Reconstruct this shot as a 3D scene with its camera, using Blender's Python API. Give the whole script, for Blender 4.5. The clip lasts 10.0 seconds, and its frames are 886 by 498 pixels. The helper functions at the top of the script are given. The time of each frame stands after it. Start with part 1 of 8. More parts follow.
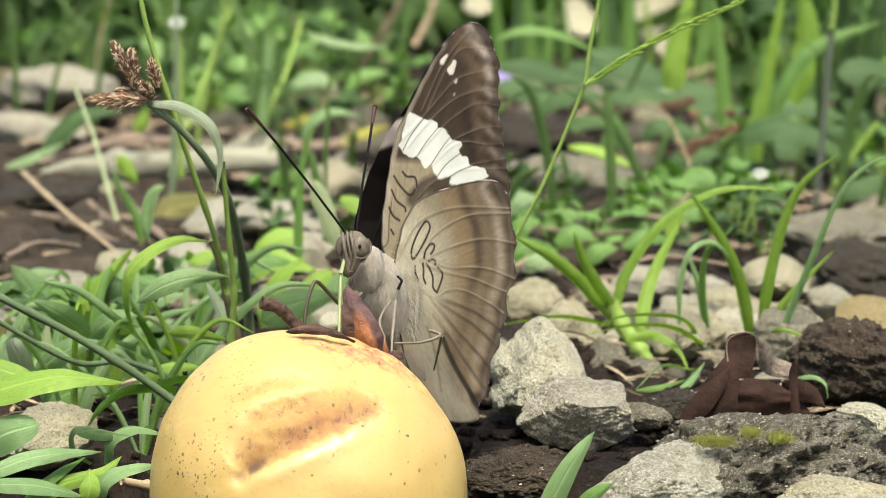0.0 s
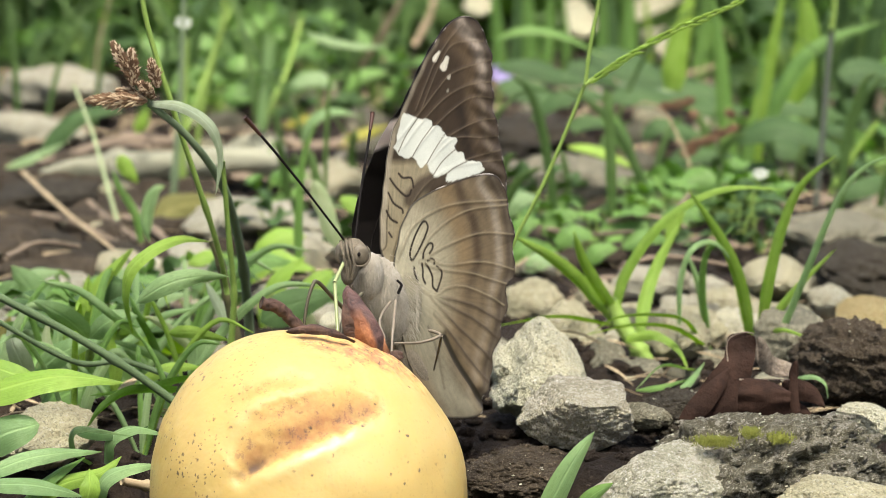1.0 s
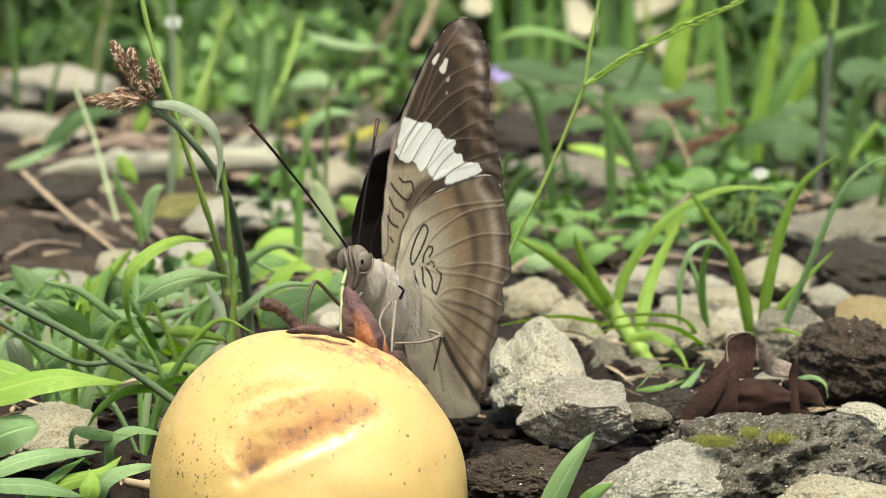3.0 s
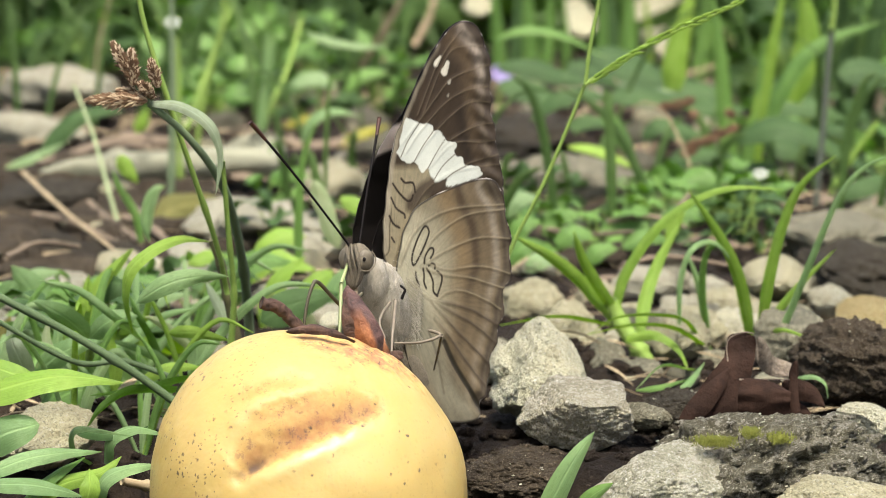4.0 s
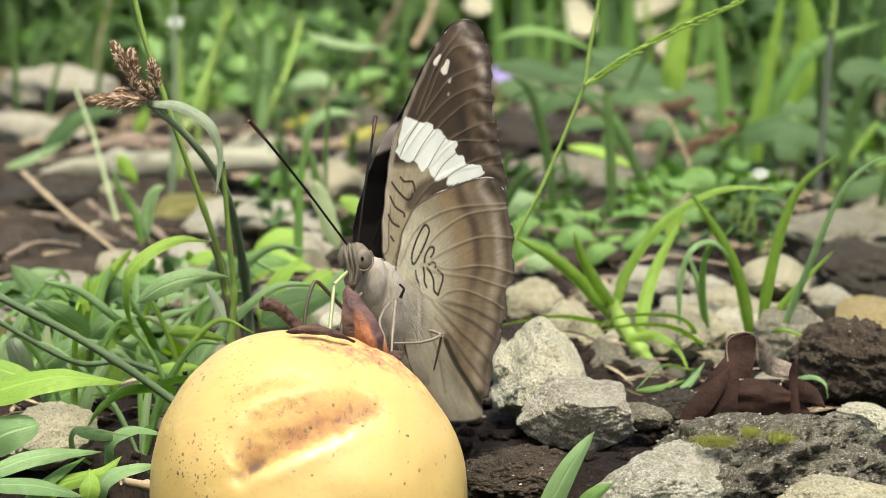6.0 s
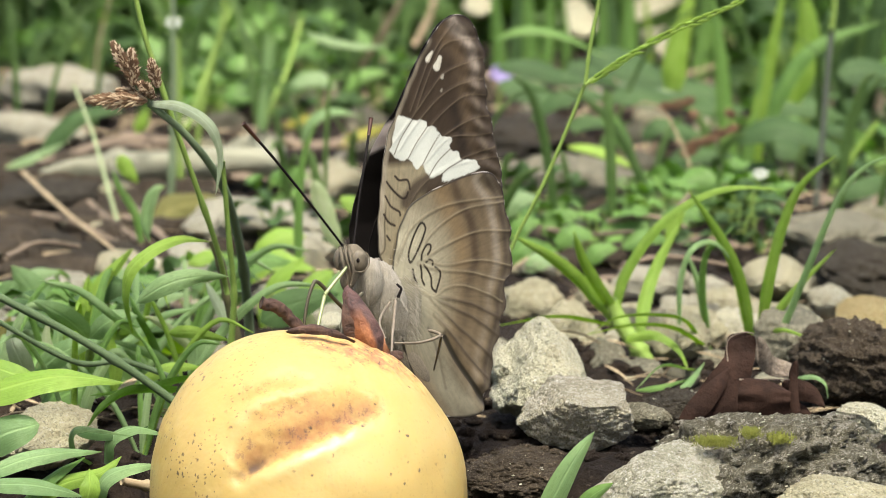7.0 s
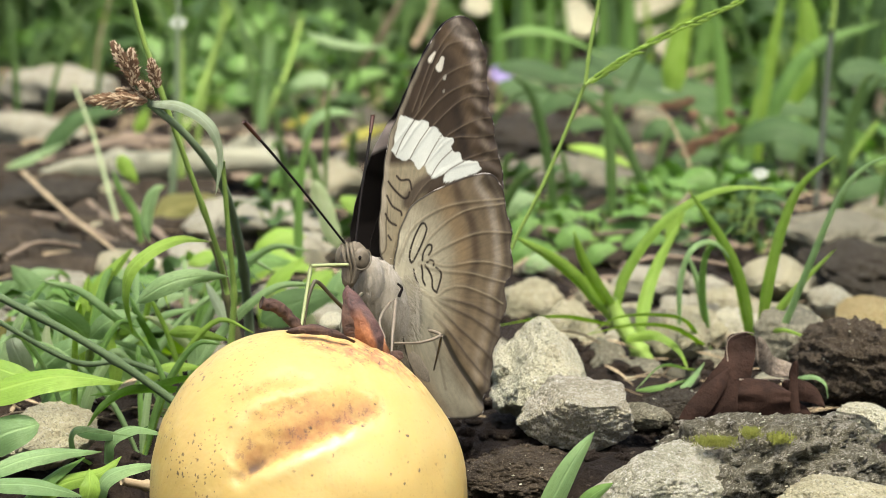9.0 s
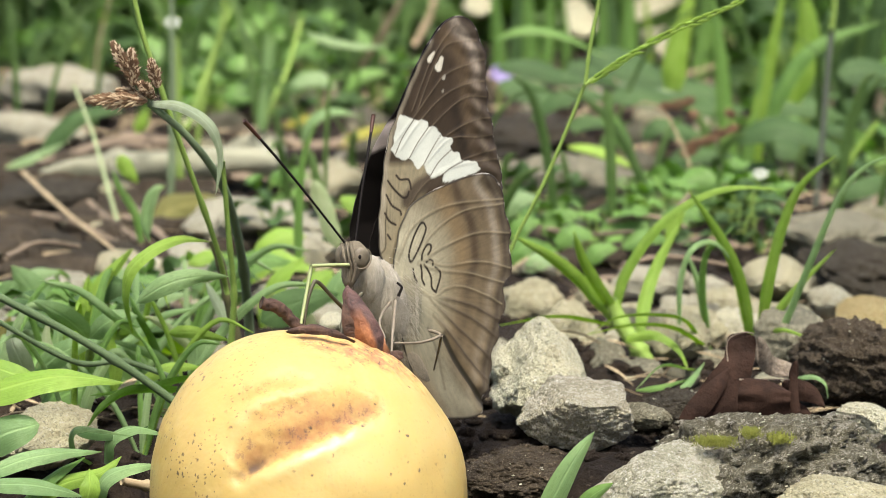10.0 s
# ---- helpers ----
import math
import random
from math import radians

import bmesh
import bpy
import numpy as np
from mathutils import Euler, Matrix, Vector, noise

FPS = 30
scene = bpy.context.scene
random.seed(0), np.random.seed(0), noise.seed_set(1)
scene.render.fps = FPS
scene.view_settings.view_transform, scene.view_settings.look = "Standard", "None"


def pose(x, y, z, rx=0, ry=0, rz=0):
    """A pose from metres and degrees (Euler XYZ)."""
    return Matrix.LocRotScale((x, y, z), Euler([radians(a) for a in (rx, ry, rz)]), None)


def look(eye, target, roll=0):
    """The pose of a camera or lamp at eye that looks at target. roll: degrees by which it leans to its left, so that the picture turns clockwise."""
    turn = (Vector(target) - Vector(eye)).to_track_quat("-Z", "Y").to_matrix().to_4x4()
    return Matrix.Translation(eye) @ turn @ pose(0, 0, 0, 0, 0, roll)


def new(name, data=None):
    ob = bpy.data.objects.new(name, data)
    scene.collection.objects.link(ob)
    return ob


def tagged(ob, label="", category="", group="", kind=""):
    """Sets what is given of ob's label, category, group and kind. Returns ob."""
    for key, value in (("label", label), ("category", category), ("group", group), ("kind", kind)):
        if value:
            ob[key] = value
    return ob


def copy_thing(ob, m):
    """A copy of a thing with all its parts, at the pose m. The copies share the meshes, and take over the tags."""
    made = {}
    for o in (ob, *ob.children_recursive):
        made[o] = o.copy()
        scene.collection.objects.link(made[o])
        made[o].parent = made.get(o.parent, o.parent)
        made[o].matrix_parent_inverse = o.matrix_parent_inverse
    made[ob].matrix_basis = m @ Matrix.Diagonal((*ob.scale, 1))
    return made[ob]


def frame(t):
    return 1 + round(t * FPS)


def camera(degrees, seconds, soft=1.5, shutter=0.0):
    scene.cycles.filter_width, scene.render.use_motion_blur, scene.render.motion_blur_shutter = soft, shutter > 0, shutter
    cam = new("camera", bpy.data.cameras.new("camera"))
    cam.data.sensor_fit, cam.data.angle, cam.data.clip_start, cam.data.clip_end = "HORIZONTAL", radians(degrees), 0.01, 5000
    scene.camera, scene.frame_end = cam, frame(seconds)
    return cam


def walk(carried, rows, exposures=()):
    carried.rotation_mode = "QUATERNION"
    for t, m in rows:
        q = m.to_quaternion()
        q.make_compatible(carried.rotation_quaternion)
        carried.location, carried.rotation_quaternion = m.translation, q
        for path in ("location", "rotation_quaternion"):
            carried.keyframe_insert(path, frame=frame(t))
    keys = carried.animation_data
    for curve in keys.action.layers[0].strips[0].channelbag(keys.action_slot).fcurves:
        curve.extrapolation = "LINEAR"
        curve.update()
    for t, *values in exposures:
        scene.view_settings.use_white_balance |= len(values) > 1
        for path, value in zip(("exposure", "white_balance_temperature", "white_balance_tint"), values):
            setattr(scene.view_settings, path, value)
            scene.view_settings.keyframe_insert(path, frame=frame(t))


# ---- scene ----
# the camera stands on a tripod, close to the ground
cam = camera(20.0, 10.0, soft=0.75)
cam.data.dof.use_dof = True
cam.data.dof.focus_distance = 0.438
cam.data.dof.aperture_fstop = 38.0
EYE, AIM = (0, -0.44072, 0.1025), (0, 0, 0.04392)
walk(cam, [(0.0, look(EYE, AIM)), (10.0, look(EYE, AIM))], exposures=[(0.0, 1.48, 6600, 9), (10.0, 1.48, 6600, 9)])

# ---- light: bright hazy daylight ----
SUN_EL, SUN_AZ = radians(66), radians(172)
world = bpy.data.worlds.new("sky")
world.use_nodes = True
scene.world = world
sky = world.node_tree.nodes.new("ShaderNodeTexSky")
sky.sky_type, sky.sun_disc, sky.sun_elevation, sky.sun_rotation = "NISHITA", False, SUN_EL, SUN_AZ
sky.air_density, sky.dust_density = 1.0, 6.0
back = world.node_tree.nodes["Background"]
back.inputs[1].default_value = 0.125
world.node_tree.links.new(sky.outputs[0], back.inputs[0])
sun = new("sun", bpy.data.lights.new("sun", "SUN"))
sun.data.energy, sun.data.angle, sun.data.color = 2.6, radians(14), (1.0, 0.95, 0.87)
sun_way = Vector((math.sin(SUN_AZ) * math.cos(SUN_EL), math.cos(SUN_AZ) * math.cos(SUN_EL), math.sin(SUN_EL)))
sun.matrix_world = look(sun_way * 5, (0, 0, 0))


# ---- materials ----
class Nodes:
    """A principled material and short ways to add nodes to it."""

    def __init__(self, name, rough=0.7, spec=0.4):
        self.mat = bpy.data.materials.new(name)
        self.mat.use_nodes = True
        self.tree = self.mat.node_tree
        self.bsdf = self.tree.nodes["Principled BSDF"]
        self.bsdf.inputs["Roughness"].default_value = rough
        self.bsdf.inputs["Specular IOR Level"].default_value = spec
        self.coord = self.tree.nodes.new("ShaderNodeTexCoord").outputs["Object"]

    def link(self, a, b):
        self.tree.links.new(a, b)

    def noise(self, scale, detail=4.0, rough=0.6, where=None, distort=0.0):
        n = self.tree.nodes.new("ShaderNodeTexNoise")
        n.inputs["Scale"].default_value, n.inputs["Detail"].default_value = scale, detail
        n.inputs["Roughness"].default_value, n.inputs["Distortion"].default_value = rough, distort
        self.link(where or self.coord, n.inputs["Vector"])
        return n.outputs["Fac"]

    def cells(self, scale, where=None, feature="F1"):
        n = self.tree.nodes.new("ShaderNodeTexVoronoi")
        n.feature = feature
        n.inputs["Scale"].default_value = scale
        self.link(where or self.coord, n.inputs["Vector"])
        return n

    def ramp(self, fac, *stops):
        n = self.tree.nodes.new("ShaderNodeValToRGB")
        while len(n.color_ramp.elements) < len(stops):
            n.color_ramp.elements.new(0.5)
        for e, (at, c) in zip(n.color_ramp.elements, stops):
            e.position = at
            e.color = (*c, 1) if isinstance(c, tuple) else (c, c, c, 1)
        self.link(fac, n.inputs[0])
        return n.outputs[0]

    def mix(self, fac, a, b, how="MIX"):
        n = self.tree.nodes.new("ShaderNodeMix")
        n.data_type, n.blend_type = "RGBA", how
        for v, k in ((fac, 0), (a, 6), (b, 7)):
            s = n.inputs[k]
            if isinstance(v, (int, float)):
                s.default_value = v if k == 0 else (v, v, v, 1)
            elif isinstance(v, tuple):
                s.default_value = (*v, 1)
            else:
                self.link(v, s)
        return n.outputs[2]

    def math(self, how, a, b=0.0):
        n = self.tree.nodes.new("ShaderNodeMath")
        n.operation = how
        for v, s in ((a, n.inputs[0]), (b, n.inputs[1])):
            if isinstance(v, (int, float)):
                s.default_value = v
            else:
                self.link(v, s)
        return n.outputs[0]

    def stretched(self, x, y, z, where=None):
        n = self.tree.nodes.new("ShaderNodeMapping")
        n.inputs["Scale"].default_value = (x, y, z)
        self.link(where or self.coord, n.inputs["Vector"])
        return n.outputs[0]

    def attribute(self, name):
        n = self.tree.nodes.new("ShaderNodeAttribute")
        n.attribute_name = name
        return n

    def random(self):
        return self.tree.nodes.new("ShaderNodeObjectInfo").outputs["Random"]

    def island(self):
        return self.tree.nodes.new("ShaderNodeNewGeometry").outputs["Random Per Island"]

    def colour(self, c):
        if isinstance(c, tuple):
            self.bsdf.inputs["Base Color"].default_value = (*c, 1)
        else:
            self.link(c, self.bsdf.inputs["Base Color"])
        return self

    def bump(self, height, depth, strength=1.0):
        n = self.tree.nodes.new("ShaderNodeBump")
        n.inputs["Distance"].default_value, n.inputs["Strength"].default_value = depth, strength
        self.link(height, n.inputs["Height"])
        self.link(n.outputs[0], self.bsdf.inputs["Normal"])
        return self

    def thin(self, colour, share):
        """Lets some light through, as a leaf does."""
        t = self.tree.nodes.new("ShaderNodeBsdfTranslucent")
        m = self.tree.nodes.new("ShaderNodeMixShader")
        m.inputs[0].default_value = share
        self.link(colour, t.inputs[0])
        out = self.tree.nodes["Material Output"]
        self.link(self.bsdf.outputs[0], m.inputs[1])
        self.link(t.outputs[0], m.inputs[2])
        self.link(m.outputs[0], out.inputs[0])
        return self


def leaf_material(name, dark, light, rough=0.46, joined=False):
    n = Nodes(name, rough, 0.42)
    uv = n.attribute("along").outputs["Vector"]
    pick = n.island() if joined else n.random()
    base = n.mix(n.math("ADD", n.math("MULTIPLY", pick, 0.65), n.math("MULTIPLY", n.noise(90, 3), 0.35)), dark, light)
    pale = tuple(min(0.6, c * 1.25 + 0.03) for c in light)
    base = n.mix(n.ramp(n.noise(160, 4, 0.7), (0.5, 0.0), (0.72, 0.55)), base, pale)
    base = n.mix(n.ramp(n.noise(900, 4, 0.8), (0.3, 0.5), (0.5, 0.0)), base, tuple(c * 0.5 for c in dark))
    base = n.mix(n.ramp(n.noise(330, 5, 0.7), (0.67, 0.0), (0.72, 0.7)), base, (light[0] * 1.5, light[1] * 1.0, light[2]))
    stripe = n.noise(1.0, 3, 0.6, n.stretched(17.0, 0.9, 1.0, uv))
    sep = n.tree.nodes.new("ShaderNodeSeparateXYZ")
    n.link(uv, sep.inputs[0])
    rib = n.ramp(n.math("ABSOLUTE", sep.outputs[0]), (0.02, 1.0), (0.11, 0.0))
    c = n.mix(n.ramp(stripe, (0.35, 0.45), (0.65, 0.0)), base, tuple(x * 0.6 for x in dark))
    c = n.mix(n.math("MULTIPLY", rib, 0.5), c, pale)
    n.colour(c)
    n.bump(n.math("SUBTRACT", stripe, rib), 0.00025, 0.7)
    n.thin(n.mix(0.5, c, (light[0] * 1.9, light[1] * 1.7, light[2])), 0.5)
    return n.mat


def stone_material(name, dark, light, speck=0.5, scale=1.0, lichen=None):
    n = Nodes(name, 0.92, 0.2)
    dark, light = [(r * 0.97, g * 1.01, b * 0.88) for r, g, b in (dark, light)]
    big = n.noise(55 * scale, 6, 0.65)
    fine = n.noise(1900 * scale, 4, 0.75)
    pits = n.cells(1300 * scale).outputs["Distance"]
    c = n.mix(n.ramp(big, (0.3, 0.0), (0.7, 1.0)), dark, light)
    c = n.mix(n.ramp(fine, (0.38, 0.8), (0.5, 0.0)), c, tuple(x * 0.35 for x in dark))
    c = n.mix(n.ramp(n.noise(1200 * scale, 4, 0.75), (0.55, 0.0), (0.64, speck)), c, tuple(min(0.7, x * 1.7 + 0.06) for x in light))
    c = n.mix(n.ramp(n.noise(130 * scale, 5, 0.7, distort=0.6), (0.52, 0.0), (0.68, 0.6)), c, (dark[0] * 0.8, dark[1] * 0.64, dark[2] * 0.5))
    c = n.mix(n.ramp(n.cells(620 * scale).outputs["Distance"], (0.1, 0.75), (0.2, 0.0)), c, tuple(x * 0.22 for x in dark))
    if lichen:
        c = n.mix(n.ramp(n.cells(380 * scale).outputs["Distance"], (0.09, 0.9), (0.15, 0.0)), c, (0.55, 0.53, 0.46))
        c = n.mix(n.ramp(n.noise(420 * scale, 6, 0.85), (0.53, 0.0), (0.58, 0.9)), c, lichen)
        c = n.mix(n.ramp(n.noise(95 * scale, 6, 0.8), (0.55, 0.0), (0.66, 0.7)), c, lichen)
    c = n.mix(0.3, c, n.mix(n.random(), dark, light))
    n.colour(c)
    rough = n.math("ADD", n.math("MULTIPLY", fine, 0.8), n.math("MULTIPLY", n.noise(220 * scale, 6, 0.75), 1.0))
    n.bump(n.math("ADD", rough, n.math("MULTIPLY", pits, 0.35)), 0.0026 / scale, 1.0)
    return n.mat


def soil_material():
    n = Nodes("soil", 0.95, 0.15)
    c = n.mix(n.ramp(n.noise(9, 6, 0.7), (0.35, 0.0), (0.65, 1.0)), (0.018, 0.0125, 0.008), (0.062, 0.044, 0.028))
    c = n.mix(n.ramp(n.noise(160, 6, 0.8), (0.4, 0.9), (0.6, 0.0)), c, (0.018, 0.013, 0.01))
    c = n.mix(n.ramp(n.noise(420, 3, 0.7), (0.62, 0.0), (0.7, 0.7)), c, (0.19, 0.155, 0.11))
    n.colour(c)
    n.bump(n.math("ADD", n.noise(120, 8, 0.8), n.noise(500, 4, 0.8)), 0.006, 1.0)
    return n.mat


def straw_material(name, dark, light):
    n = Nodes(name, 0.7, 0.3)
    s = n.noise(1.0, 3, 0.6, n.stretched(26.0, 3.0, 1.0, n.attribute("along").outputs["Vector"]))
    n.colour(n.mix(n.math("ADD", n.math("MULTIPLY", s, 0.7), n.math("MULTIPLY", n.random(), 0.3)), dark, light))
    n.bump(s, 0.0002, 0.6)
    return n.mat


SOIL = soil_material()
FRESH = leaf_material("fresh_leaf", (0.16, 0.28, 0.036), (0.33, 0.5, 0.085))
GREEN = leaf_material("green_leaf", (0.085, 0.185, 0.038), (0.21, 0.37, 0.09))
BLUISH = leaf_material("bluish_leaf", (0.14, 0.25, 0.095), (0.31, 0.46, 0.21))
DEEP = leaf_material("deep_leaf", (0.034, 0.082, 0.02), (0.09, 0.175, 0.048), 0.66)
PALE_LEAF = leaf_material("pale_leaf", (0.3, 0.38, 0.2), (0.46, 0.54, 0.34))
PALE_GREEN = leaf_material("pale_green_leaf", (0.16, 0.26, 0.11), (0.3, 0.42, 0.2))
YELLOW = leaf_material("yellow_leaf", (0.26, 0.25, 0.03), (0.4, 0.39, 0.07))
OLIVE = leaf_material("fading_leaf", (0.12, 0.125, 0.03), (0.24, 0.22, 0.06))
MEADOW = leaf_material("meadow_leaf", (0.034, 0.08, 0.016), (0.125, 0.225, 0.05), 0.62, joined=True)
STRAW = straw_material("straw", (0.2, 0.15, 0.085), (0.4, 0.325, 0.2))
TWIG = straw_material("twig", (0.075, 0.055, 0.036), (0.2, 0.155, 0.105))
GREY_STONE = stone_material("grey_stone", (0.4, 0.372, 0.292), (0.68, 0.645, 0.53))
DARK_STONE = stone_material("speckled_stone", (0.12, 0.108, 0.082), (0.36, 0.33, 0.265), 0.9)
TAN_STONE = stone_material("tan_stone", (0.32, 0.285, 0.2), (0.56, 0.51, 0.38))
YELLOW_STONE = stone_material("yellow_stone", (0.31, 0.23, 0.115), (0.47, 0.37, 0.21))
PALE_STONE = stone_material("pale_stone", (0.33, 0.3, 0.24), (0.52, 0.49, 0.42))
# very pale colour that carries the brightness of sunlit patches
SUN_PATCH = stone_material("painted_sun_patch", (0.5, 0.46, 0.32), (0.8, 0.76, 0.6), 0.3, 0.25)
CLOD = stone_material("crusted_clod", (0.048, 0.042, 0.031), (0.155, 0.14, 0.104), 1.0, 1.3, (0.38, 0.36, 0.3))
FLECKED_STONE = stone_material("flecked_stone", (0.17, 0.15, 0.118), (0.52, 0.475, 0.39), 1.0, 1.1, (0.5, 0.47, 0.4))
LICHEN_STONE = stone_material("lichen_stone", (0.19, 0.178, 0.138), (0.5, 0.48, 0.4), 1.0, 1.25, (0.58, 0.56, 0.48))
BROWN_CLOD = stone_material("brown_clod", (0.022, 0.016, 0.011), (0.1, 0.074, 0.052), 0.8, 1.4)
BARE_CLOD = stone_material("earth_clod", (0.018, 0.014, 0.01), (0.066, 0.053, 0.037), 0.8, 1.4)


# ---- shapes ----
def mesh_of(name, verts, faces, material, smooth=True, along=None):
    me = bpy.data.meshes.new(name)
    me.from_pydata([tuple(v) for v in verts], [], faces)
    me.materials.append(material)
    if smooth:
        me.shade_smooth()
    if along is not None:
        a = me.attributes.new("along", "FLOAT_VECTOR", "POINT")
        a.data.foreach_set("vector", np.asarray(along, dtype=np.float32).ravel())
    me.update()
    return me


def part(name, me, parent=None, label=""):
    """Links a mesh as one object, under a thing or a part where one is given."""
    ob = new(name, me)
    if parent is not None:
        ob.parent = parent
    return tagged(ob, label)


def thing(name, at, label, category, group="", kind=""):
    ob = new(name)
    ob.empty_display_size = 0.01
    ob.location = at
    return tagged(ob, label, category, group, kind)


def glide(points, n):
    """n points on a smooth curve through the given ones."""
    p = np.asarray(points, dtype=float)
    p = np.vstack([2 * p[0] - p[1], p, 2 * p[-1] - p[-2]])
    at = np.linspace(0, len(p) - 3 - 1e-9, n)
    k, u = at.astype(int), (at % 1)[:, None]
    a, b, c, d = p[k], p[k + 1], p[k + 2], p[k + 3]
    return 0.5 * (2 * b + (c - a) * u + (2 * a - 5 * b + 4 * c - d) * u**2 + (3 * b - a - 3 * c + d) * u**3)


def frames_along(p, lean):
    """Tangent, side and normal along a curve; lean turns the flat of a blade about its length, in degrees."""
    t = np.gradient(p, axis=0)
    t /= np.linalg.norm(t, axis=1)[:, None] + 1e-12
    side = np.cross(t, (0.0, 1.0, 0.0))
    weak = np.linalg.norm(side, axis=1) < 0.15
    side[weak] = np.cross(t[weak], (1.0, 0.2, 0.0))
    side /= np.linalg.norm(side, axis=1)[:, None]
    nrm = np.cross(side, t)
    a = np.radians(np.linspace(*lean, len(p)))[:, None]
    return t, side * np.cos(a) + nrm * np.sin(a), nrm * np.cos(a) - side * np.sin(a)


SHAPES = {
    "grass": lambda s: np.minimum(1, 0.6 + s * 2.2) * np.clip(1 - s**2.6, 0, 1) ** 0.8,
    "lance": lambda s: np.sin(np.pi * np.clip(s, 0, 1) ** 0.75) ** 0.85,
    "oval": lambda s: np.sqrt(np.clip(1 - (2 * s**0.9 - 1) ** 2, 0, 1)),
    "round": lambda s: np.clip(1 - (2 * s - 1) ** 4, 0, 1) ** 0.6,
    "stump": lambda s: np.clip(1.02 - 1.0 * s, 0.45, 1) * np.clip(1 - s**24, 0, 1) ** 0.7,
    "even": lambda s: np.clip(1 - s**14, 0, 1),
}


def blade(points, width, shape="grass", n=18, lean=(0, 0), fold=0.3, thick=0.00009, wave=0.0):
    """Verts, faces and along-coordinates of a leaf blade with a folded, lens-shaped section."""
    p = glide(points, n)
    t, side, nrm = frames_along(p, lean)
    s = np.linspace(0, 1, n)
    h = width / 2 * np.maximum(SHAPES[shape](s), 0.02)
    rip = wave * width * np.sin(s * 19 + width * 9000)
    verts, along = [], []
    for u, sink, lift in ((-1, 0, 0), (-0.5, 0.62, 1), (0, 1, 1.25), (0.5, 0.62, 1), (1, 0, 0), (1, 0, 0), (0.5, 0.62, -1), (0, 1, -1.25), (-0.5, 0.62, -1), (-1, 0, 0)):
        v = p + side * (u * h)[:, None] + nrm * (-fold * h * sink + lift * thick + rip * u)[:, None]
        verts.append(v)
        along.append(np.stack([np.full(n, u), s * 8, s * 0], 1))
    verts = np.stack(verts, 1).reshape(-1, 3)
    along = np.stack(along, 1).reshape(-1, 3)
    faces = [(10 * i + j, 10 * i + j + 1, 10 * i + 11 + j, 10 * i + 10 + j) for i in range(n - 1) for j in (0, 1, 2, 3, 5, 6, 7, 8)]
    return verts, faces, along


def tube(points, radius, tip=None, n=20, sides=8, knots=(), rough=0.0):
    """A tapered round stalk; knots are places along it that swell."""
    p = glide(points, n)
    t, side, nrm = frames_along(p, (0, 0))
    s = np.linspace(0, 1, n)
    r = radius + ((radius if tip is None else tip) - radius) * s
    for k in knots:
        r = r * (1 + 0.45 * np.exp(-(((s - k) / 0.018) ** 2)))
    verts, along = [], []
    for i in range(n):
        for j in range(sides):
            a = 2 * math.pi * j / sides
            q = r[i] * (1 + rough * noise.noise(Vector((i * 0.14, 2.2 * math.cos(a), 2.2 * math.sin(a) + radius * 9e3))))
            verts.append(p[i] + q * (side[i] * math.cos(a) + nrm[i] * math.sin(a)))
            along.append((a / 3, s[i] * 8, 0))
    faces = [(sides * i + j, sides * i + (j + 1) % sides, sides * (i + 1) + (j + 1) % sides, sides * (i + 1) + j) for i in range(n - 1) for j in range(sides)]
    faces += [tuple(range(sides)), tuple(range(sides * n - 1, sides * (n - 1) - 1, -1))]
    return np.array(verts), faces, np.array(along)


def joined(*pieces):
    verts, faces, along, k = [], [], [], 0
    for v, f, a in pieces:
        verts.append(v)
        along.append(a)
        faces += [tuple(i + k for i in q) for q in f]
        k += len(v)
    return np.vstack(verts), faces, np.vstack(along)


def made(name, piece, material, parent=None, label="", at=None):
    """One part out of a piece of shape given in world places; its origin stays at its parent's."""
    v, f, a = piece
    if at is not None:
        v = v - np.asarray(at)
    return part(name, mesh_of(name, v, f, material, True, a), parent, label)


def rough_ball(radii, seed, detail=4, cuts=9, lump=0.16, grain=0.04, facets=()):
    """Verts and faces of a weathered stone: a ball cut by blunt planes and roughened."""
    rnd = random.Random(seed)
    bm = bmesh.new()
    bmesh.ops.create_icosphere(bm, subdivisions=detail, radius=1.0)
    v = np.array([x.co[:] for x in bm.verts])
    f = [tuple(x.index for x in q.verts) for q in bm.faces]
    bm.free()
    for _ in range(cuts):
        d = np.array([rnd.gauss(0, 1) for _ in range(3)])
        d /= np.linalg.norm(d)
        over = np.maximum(0, v @ d - rnd.uniform(0.62, 0.9))
        v = v - np.outer(over * 0.8, d)
    for *d, reach in facets:
        d = np.array(d) / np.linalg.norm(d)
        v = v - np.outer(np.maximum(0, v @ d - reach) * 0.93, d)
    off = Vector((seed * 3.7, seed * 1.3, seed * 2.1))
    k = np.array([noise.noise(Vector(q) * 1.5 + off) * lump + noise.noise(Vector(q) * 5.0 + off) * grain * 1.6 + noise.noise(Vector(q) * 14.0 + off) * grain for q in v])
    if detail > 5:
        k = k + np.array([grain * (0.45 * noise.noise(Vector(q) * 34.0 + off) + 0.3 * noise.noise(Vector(q) * 75.0 + off)) for q in v])
    v = v * (1 + k)[:, None] * np.asarray(radii)
    return v, f


def stone(at, radii, material, seed, label, turn=(0, 0, 0), name="stone", category="stone", detail=4, **kw):
    v, f = rough_ball(radii, seed, detail, **kw)
    ob = new(name, mesh_of(name, v, f, material))
    ob.matrix_basis = pose(*at, *turn)
    return tagged(ob, label, category, "stones on the ground")


